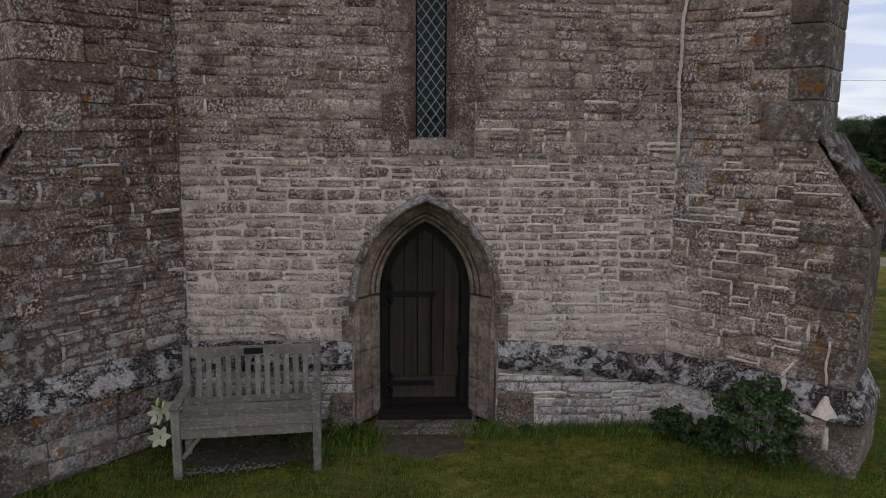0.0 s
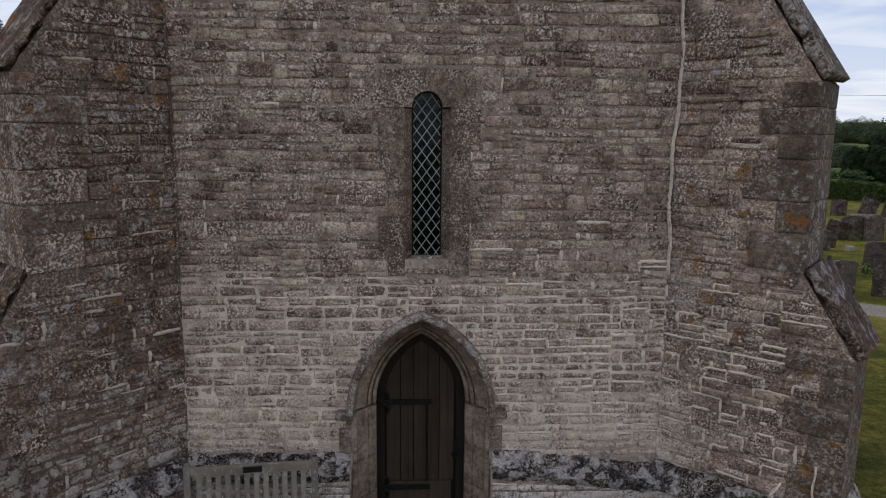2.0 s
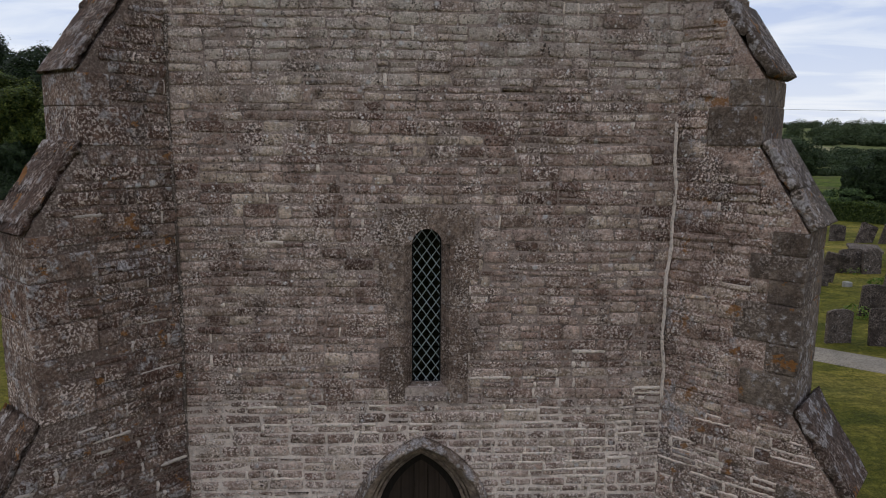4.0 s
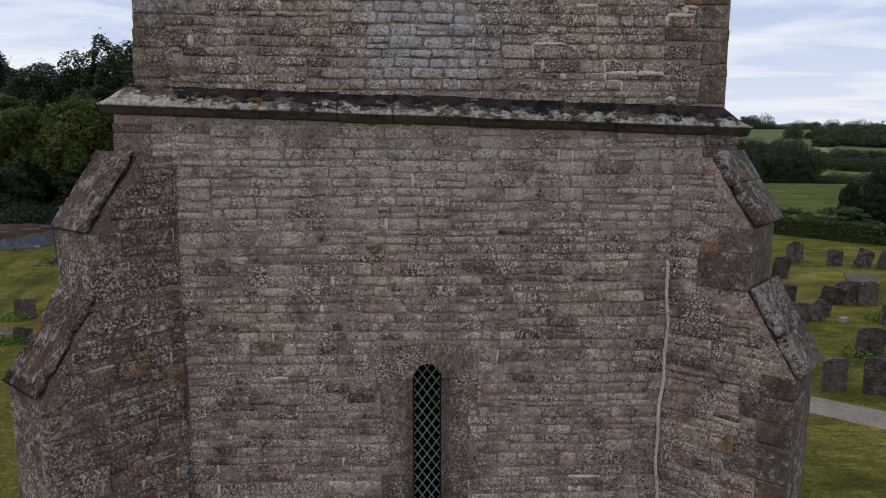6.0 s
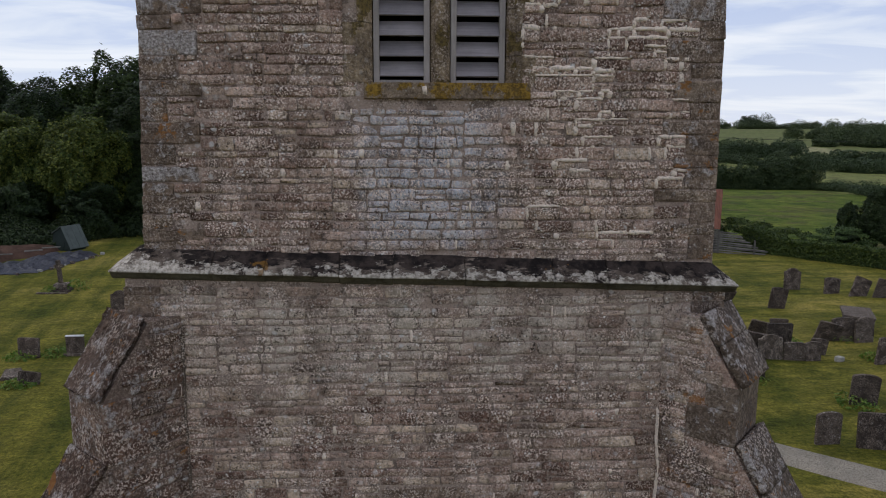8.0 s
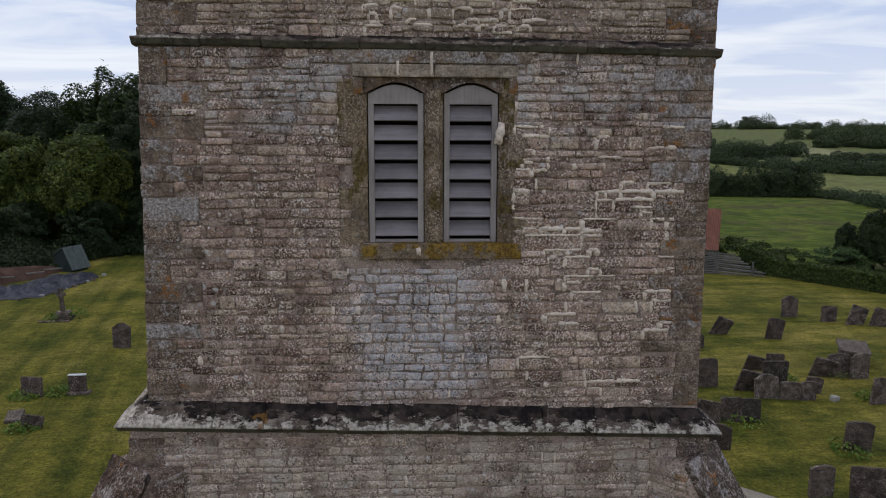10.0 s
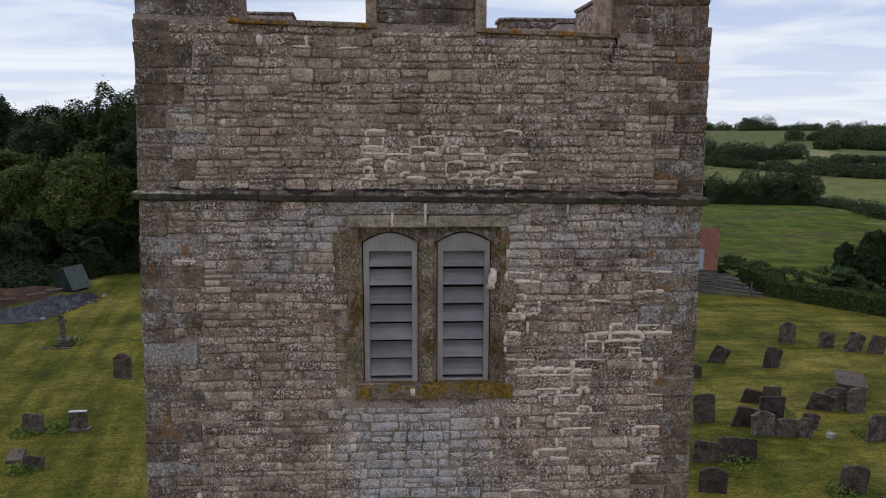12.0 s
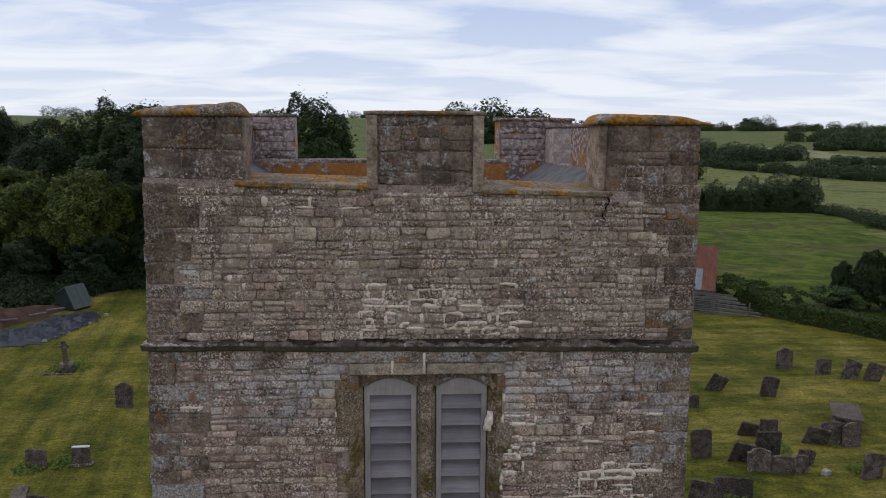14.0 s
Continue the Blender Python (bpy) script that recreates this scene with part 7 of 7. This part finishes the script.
def graves():
    rng = random.Random(9)
    rows = [
        (20.24, 29.95, .85, 1.16, 0, 1, ""), (21.87, 28.97, .85, .83, 4, 0, ""), (22.86, 28.29, .86, .98, 20, 2, "leaning"), (23.86, 27.92, .80, .97, 13, 2, "leaning"),
        (14.91, 26.79, .80, .92, 20, 2, "tilted"), (17.22, 25.79, .75, 1.03, 8, 0, ""), (13.06, 24.56, .44, .6, 0, 0, "small"), (11.34, 19.46, .84, 1.13, -4, 0, ""),
        (14.07, 21.4, .72, .66, 12, 2, "tilted"), (15.17, 21.62, .72, .6, 0, 2, ""), (12.64, 19.03, .82, .88, 12, 2, "tilted"), (14.04, 19.51, .98, 1.0, 0, 2, ""),
        (13.08, 18.18, .85, .94, -5, 1, "pale"), (13.88, 18.03, .74, .68, 0, 0, "pale"), (14.56, 17.96, .58, .7, 0, 0, "pale"), (15.13, 18.68, .62, .62, 8, 0, ""),
        (16.56, 20.55, .92, .8, 12, 2, "tilted"), (17.27, 20.42, .87, .95, -4, 0, "pale"), (17.95, 20.19, .77, 1.02, 0, 1, "pale"), (17.03, 17.51, .80, .96, 10, 0, ""),
        (9.88, 16.04, .80, .78, 8, 2, ""), (10.77, 16.1, .70, .84, 0, 2, ""), (11.46, 16.09, .66, .78, 0, 0, ""),
        (9.34, 13.96, .85, .85, 0, 1, ""), (13.72, 13.7, .80, .95, 4, 0, ""), (10.97, 10.96, .69, .89, 0, 0, "pale"), (12.06, 10.61, .88, .96, 0, 2, ""),
        (-13.42, 24.18, .81, 1.16, 0, 1, ""), (-14.25, 18.35, .85, .72, -2, 2, ""), (-12.75, 15.5, .66, .44, 10, 2, "small"),
    ]
    for x, y, w, h, lean, top, word in rows:
        pale = word == "pale"
        lab = {"": "dark weathered upright gravestone spotted with lichen", "leaning": "dark gravestone leaning sideways in the grass", "tilted": "dark gravestone tilted back towards the grass", "small": "small low gravestone in the grass", "pale": "grey gravestone crusted with pale lichen"}[word]
        back = 16 if word == "tilted" else rng.uniform(-6, 4)
        x, y = swing(x, y, 0.971 if x > 0 else 1.0)
        gravestone(x, y, w, h, lean, m_grave_pale if pale else m_grave, lab, top, back, rng.uniform(-10, 10) - 4)
    # modern stone on a pale base
    ob = thing("headstone", pose(*swing(-12.7, 18.59), 0, 0, 0, 4), "grey headstone with a white top on a pale base", "gravestone", "churchyard gravestones")
    part("slab", prism([(-0.31, 0.08), (0.31, 0.08), (0.31, 0.70), (-0.31, 0.70)], -0.05, 0.05, 0.008), m_grave, ob)
    part("white_top", box(-0.315, 0.315, -0.056, 0.056, 0.702, 0.75, 0.008), m_white, ob, "white top edge")
    part("base", box(-0.42, 0.42, -0.16, 0.16, -0.1, 0.08, 0.01), m_grave_pale, ob)
    ob = thing("stone_cross", pose(*swing(-18.51, 29.31), 0, 0, 0, 8), "stone memorial cross on a stepped base", "memorial cross")
    part("shaft", moved(box(-0.10, 0.10, -0.08, 0.08, 0.40, 1.62, 0.02, 0.004), pose(0, 0, 0, 0, -3, 0)), m_grave_pale, ob)
    part("arm", moved(box(-0.22, 0.22, -0.078, 0.078, 1.22, 1.40, 0.02, 0.004), pose(0, 0, 0, 0, -3, 0)), m_grave_pale, ob)
    part("base", box(-0.32, 0.32, -0.28, 0.28, 0.14, 0.42, 0.04, 0.01), m_grave_pale, ob)
    part("step", box(-0.45, 0.45, -0.4, 0.4, -0.1, 0.15, 0.03, 0.01), m_grave, ob)
    ob = part("grave_kerb", box(-0.75, 0.75, -0.06, 0.06, -0.05, 0.07, 0.02, 0.01), m_grave_pale)
    ob.matrix_world = pose(*swing(-18.7, 28.67), 0, 0, 0, 3)
    tagged(ob, "pale stone grave kerb in the grass", "kerb")
    ob = part("flat_stone", box(-0.25, 0.25, -0.5, 0.5, -0.05, 0.10, 0.03, 0.02), m_grave_pale)
    ob.matrix_world = pose(*swing(-13.8, 16.4), 0, 0, 0, 20)
    tagged(ob, "flat grey stone sunk in the grass", "stone")
    ob = part("loose_stone", box(-0.16, 0.16, -0.12, 0.12, -0.05, 0.16, 0.05, 0.03), m_pale_stone)
    ob.matrix_world = pose(*swing(15.54, 17.9, 0.971), 0, 0, 0, 30)
    tagged(ob, "pale rounded stone lying in the grass", "stone")
    tomb = thing("chest_tomb", pose(*swing(19.14, 22.55, 0.96), 0, 0, 0, -28), "low stone chest tomb with an overhanging slab", "tomb")
    part("chest", box(-0.48, 0.48, -0.85, 0.85, -0.1, 0.62, 0.02, 0.01), m_grave_pale, tomb)
    part("lid", box(-0.58, 0.58, -0.97, 0.97, 0.622, 0.74, 0.03, 0.01), m_grave_pale, tomb)


graves()


def grave_tufts():
    """Long grass left by the mower round the old stones."""
    rng = np.random.default_rng(71)
    for x, y, w, h in ((-17.6, 30.1, 0.75, 0.45), (-18.4, 29.5, 0.5, 0.3), (-13.0, 18.9, 0.5, 0.22), (-14.1, 18.5, 0.5, 0.2), (-12.6, 15.6, 0.5, 0.2), (13.4, 12.9, 0.55, 0.25), (14.6, 19.1, 0.6, 0.25), (11.0, 15.4, 0.8, 0.25), (17.3, 19.9, 0.8, 0.3), (16.9, 17.0, 0.5, 0.25)):
        sp = bough_spots(rng, w, h * 2, -h, 700)
        ob = new("grass_tuft", leaf_mesh("grass_tuft", sp[sp[:, 2] > -0.02], m_blade, rng, 0.06, 0.9, 3))
        ob.matrix_world = pose(x, y, 0)
        tagged(ob, "tuft of long dark green grass in the churchyard", "grass", "grass tufts", "stuff")


grave_tufts()


def sheet_and_bin():
    near = [(-26.5, 33.2), (-23.7, 33.7), (-21.7, 34.4), (-21.35, 36.2), (-20.9, 38.2), (-20.9, 40.6)]
    back = [(-28.5, 36.2), (-25.6, 37.0), (-24.7, 38.1), (-24.1, 40.4), (-23.1, 41.4), (-22.0, 42.0)]
    verts, faces, nu, nv = [], [], 90, 44
    for i in range(nu + 1):
        f = 5 * i / nu
        k = min(4, int(f))
        p, q = Vector(near[k]).lerp(Vector(near[k + 1]), f - k), Vector(back[k]).lerp(Vector(back[k + 1]), f - k)
        for j in range(nv + 1):
            w = p.lerp(q, j / nv + (0.05 * noise.noise((i * 0.21, j * 0.1, 4)) if j in (0, nv) else 0.0))
            fold = abs(noise.noise((w.x * 0.9 + w.y * 0.5, w.y * 0.6 - w.x * 0.4, 1))) + 0.5 * abs(noise.noise((w.x * 2.6, w.y * 1.9, 6))) + 0.2 * noise.noise((w.x * 7, w.y * 6, 2))
            edge = min(1.0, 5 * min(i, nu - i) / nu, 5 * min(j, nv - j) / nv)
            verts.append((w.x, w.y, 0.035 + edge * (0.32 * fold + 0.15 * j / nv)))
            if i and j:
                a = i * (nv + 1) + j
                faces.append((a - nv - 2, a - nv - 1, a, a - 1))
    tagged(new("plastic_sheet", mesh_of("plastic_sheet", verts, faces, m_tarp)), "crumpled dark plastic sheet spread on the ground", "plastic sheet")
    blob_sheet("earth_bank", [(-30, 36.5), (-26.0, 37.6), (-24.6, 40.6), (-24.2, 43.0), (-26.5, 43.0), (-30, 39.5)], m_red_earth, "bank of bare red-brown earth", z=0.02, rise=0.75, rough=0.5)
    rng = random.Random(5)
    for i in range(11):
        f = (i + rng.uniform(-0.3, 0.3)) / 10
        x, y = -21.0 - 1.6 * f * f * f + rng.uniform(-0.12, 0.12), 40.9 - 6.9 * f
        s = rng.uniform(0.06, 0.15)
        b = part("loose_stone", box(-s, s, -s * 0.7, s * 0.7, -0.04, s * 1.1, s * 0.3, s * 0.15), m_pale_stone if i % 3 == 0 else m_grave_pale)
        b.matrix_world = pose(x + 0.25, y, 0.02, 0, 0, rng.uniform(0, 180))
        tagged(b, "pale stone weighing down the sheet's edge", "stone", "edge stones")
    for x, y, r in ((-24.7, 39.9, 60), (-24.2, 41.2, 55), (-25.9, 38.4, 40)):
        b = part("timber_offcut", box(-0.6, 0.6, -0.06, 0.06, 0.0, 0.08, 0.01), m_plank)
        b.matrix_world = pose(x, y, 0.40, 0, 4, r)
        tagged(b, "pale timber offcut lying on the earth", "timber")
    hut = thing("garden_hut", pose(-24.1, 43.2, -0.12, 0, 20, -22), "small dark green garden hut leaning to one side", "hut")
    part("body", prism([(-0.75, -0.45), (0.85, -0.25), (1.0, 0.75), (-0.32, 2.0), (-0.95, 1.25)], -0.8, 0.8, 0.02), m_green_box, hut)
    for (xa, za), (xb, zb) in (((-0.30, 2.04), (1.12, 0.70)), ((-0.36, 2.04), (-1.05, 1.22))):
        ln = math.hypot(xb - xa, zb - za)
        tl = math.degrees(math.atan2(zb - za, xb - xa))
        roof = part("roof_panel", moved(box(0, ln, -0.92, 0.92, 0.0, 0.06, 0.012), pose(xa, 0, za, 0, -tl, 0)), m_hut_roof, hut, "grey-green roof panel")
        for k in (-0.6, 0.0, 0.6):
            part("batten", moved(box(0.02, ln - 0.02, k - 0.03, k + 0.03, 0.061, 0.085, 0.004), pose(xa, 0, za, 0, -tl, 0)), m_hut_roof, roof)
    part("door", box(-0.35, 0.35, -0.835, -0.803, 0.0, 1.2, 0.01), m_green_box, hut)
    hut.matrix_basis = hut.matrix_basis @ Matrix.Diagonal((0.88, 0.88, 0.9, 1))


sheet_and_bin()


def shed():
    ob = thing("shed", pose(21.35, 40.1, 0, 0, 0, -25), "old timber shed with a rusty corrugated iron roof", "shed")
    x0 = -8.0
    # added black block: paints the shade seen through the gaps between boards
    part("wall_core", box(x0, -0.15, 0.06, 4.6, -0.1, 1.62), m_dark, ob)
    z = 0.02
    while z < 1.68:
        h = random.uniform(0.10, 0.15)
        x = x0
        while x < -0.05:
            w = min(random.uniform(1.8, 2.8), -x)
            part("board", moved(box(0.006, w - 0.006, -0.012, 0.02, 0.0, h - 0.035, 0.003), pose(x, 0, z, random.uniform(-7, 2), random.uniform(-0.6, 0.6), 0)), m_plank, ob)
            x += w
        z += h
    # sagging boards beyond the corner
    for k in range(11):
        part("board", moved(box(0.0, 3.5 - 0.24 * k + random.uniform(-0.2, 0.2), -0.012, 0.02, 0, 0.095, 0.003), pose(0.05, -0.05, 0.05 + k * 0.14, random.uniform(-7, 2), 4 + random.uniform(-1.5, 1.5), 8)), m_plank, ob)
    part("post", box(-0.08, 0.06, -0.08, 0.06, -0.2, 1.62, 0.01, 0.006), m_plank, ob)
    part("post", box(2.25, 2.37, 0.1, 0.22, -0.2, 1.0, 0.01, 0.006), m_plank, ob)
    # corrugated sheets on the slope towards the churchyard
    ridge, eave = (4.9, 4.05), (-0.15, 1.68)
    for row in range(2):
        for i in range(9):
            b = -i * 0.92 + 0.06
            a = b - 0.94
            f0, f1 = (0.0, 0.50) if row == 0 else (0.46, 1.0)
            bm = bmesh.new()
            n, cols = 24, []
            for q in range(n + 1):
                x = a + (b - a) * q / n
                lift = 0.024 * math.sin(q * 2 * math.pi / 3.0) + 0.014 * row + 0.004 * (i % 2)
                cols.append([bm.verts.new((x, eave[0] + (ridge[0] - eave[0]) * f, eave[1] + (ridge[1] - eave[1]) * f + lift + dz)) for f, dz in ((f0, 0.03), (f1, 0.03), (f1, 0.026), (f0, 0.026))])
            for q in range(n):
                for c in range(4):
                    bm.faces.new((cols[q][c], cols[q + 1][c], cols[q + 1][(c + 1) % 4], cols[q][(c + 1) % 4]))
            bmesh.ops.recalc_face_normals(bm, faces=bm.faces)
            grey = row == 0 and i in (1, 2, 4)
            part("roof_sheet", bm, m_zinc if grey else m_rust, ob, "grey galvanised sheet" if grey else "rusty corrugated sheet")
    part("gable", moved(prism([(0.1, 1.62), (4.6, 1.62), (4.6, 3.75)], 0.05, 0.15), Matrix(((0, -1, 0, 0), (1, 0, 0, 0), (0, 0, 1, 0), (0, 0, 0, 1)))), m_plank, ob)


shed()


def cable():
    bm = bmesh.new()
    p, q = Vector((20, 62, 8.4)), Vector((75, 40, 8.6))
    pts = [p.lerp(q, i / 24) - Vector((0, 0, 1.0 * 4 * (i / 24) * (1 - i / 24))) for i in range(25)]
    tube(bm, pts, [0.014] * 25, 5)
    tagged(part("overhead_cable", bm, m_cable), "thin black overhead cable", "cable", kind="structure")


def bench():
    ob = thing("garden_bench", pose(-1.545, -0.70, 0.0, 0, 0, 6.0), "silvered teak garden bench with slatted back, beside the door", "bench")
    hw = 0.605
    fy, by = -0.235, 0.235
    for s in (-1, 1):
        x = s * (hw - 0.035)
        part("front_leg", box(x - 0.033, x + 0.033, fy - 0.033, fy + 0.033, -0.02, 0.60, 0.006), m_bench_up, ob)
        m = pose(x, by, 0, 0, 0, 0) @ Matrix(((1, 0, 0, 0), (0, 1, 0.10, -0.02), (0, 0, 1, 0), (0, 0, 0, 1)))
        part("back_post", moved(box(-0.03, 0.03, -0.03, 0.03, -0.02, 0.97, 0.006), m), m_bench_up, ob)
        part("armrest", moved(box(x - 0.04, x + 0.04, fy - 0.05, by + 0.03, 0.60, 0.63, 0.008), Matrix.Identity(4)), m_bench, ob)
        part("side_rail", box(x - 0.02, x + 0.02, fy + 0.034, by - 0.034, 0.33, 0.40, 0.004), m_bench, ob)
        if s < 0:
            part("brace", moved(box(-0.017, 0.017, -0.017, 0.017, 0.0, 0.27, 0.004), pose(s * (hw - 0.07), fy + 0.03, 0.16, 0, -s * 38, 0)), m_bench_up, ob)
    part("front_rail", box(-hw + 0.07, hw - 0.07, fy - 0.02, fy + 0.02, 0.345, 0.425, 0.005), m_bench, ob)
    part("back_rail", box(-hw + 0.066, hw - 0.066, by - 0.0, by + 0.035, 0.45, 0.51, 0.005), m_bench, ob)
    n = 7
    for k in range(n):
        y0 = fy - 0.03 + k * 0.072
        part("seat_slat", box(-hw + 0.01 + (0.06 if k > 0 else 0.0) * 0, hw - 0.01, y0, y0 + 0.066, 0.426, 0.446, 0.004, 0.001), m_bench, ob)
    top = part("top_rail", box(-hw + 0.066, hw - 0.066, by + 0.048, by + 0.085, 0.865, 0.955, 0.007), m_bench, ob)
    part("plaque", box(-0.075, 0.095, by + 0.040, by + 0.049, 0.885, 0.94, 0.002), m_plaque, top, "small black plaque")
    for k in range(12):
        x = -0.465 + k * 0.0846
        bm = box(x - 0.024, x + 0.024, -0.009, 0.009, 0.0, 0.372, 0.003)
        bm.transform(Matrix(((1, 0, 0, 0), (0, 1, 0.12, by + 0.014), (0, 0, 1, 0.50), (0, 0, 0, 1))))
        part("back_slat", bm, m_bench_up, ob)


bench()


def lilies():
    ob = thing("lilies", pose(-2.36, -0.60, 0), "cream lilies with green leaves growing beside the bench", "flowers")
    rng = random.Random(2)
    for x, y, z, t in ((-0.02, -0.02, 0.40, -30), (0.10, 0.02, 0.43, 35), (0.02, -0.08, 0.22, 10)):
        bm = bmesh.new()
        tube(bm, [(0.02, 0.02, -0.02), (x * 0.6, y * 0.6, z * 0.6), (x, y + 0.015, z)], [0.006, 0.005, 0.004], 5)
        stem = part("stem", bm, m_shrub, ob)
        fl = bmesh.new()
        for k in range(6):
            a = k * math.pi / 3
            pts = [(0.0, 0.0), (0.022, 0.020), (0.03, 0.050), (0.018, 0.082), (0.0, 0.098)]
            lt, rt = [], []
            for w, r in pts:
                zz = 0.055 * (1 - (r / 0.098) ** 2) - 0.02
                for lst, sg in ((lt, -1), (rt, 1)):
                    px, py = r * math.cos(a) - sg * w * math.sin(a), r * math.sin(a) + sg * w * math.cos(a)
                    lst.append(fl.verts.new((px, py, -zz + 0.006 * abs(sg * w) / 0.03)))
            for i in range(4):
                try:
                    fl.faces.new((lt[i], rt[i], rt[i + 1], lt[i + 1]))
                except ValueError:
                    pass
        fl.transform(pose(x, y, z, 72 + rng.uniform(-12, 12), 0, t))
        part("flower", fl, m_petal, stem, "cream six-petalled bloom", smooth=True)
    for k in range(2):
        bd = bmesh.new()
        bmesh.ops.create_uvsphere(bd, u_segments=8, v_segments=6, radius=0.5, matrix=pose(-0.01 + 0.05 * k, 0.0, 0.51 - 0.03 * k, 0, 12, 0) @ Matrix.Diagonal((0.028, 0.028, 0.09, 1)))
        part("bud", bd, m_bud, ob, "pale yellow lily bud", smooth=True)


lilies()
cable()
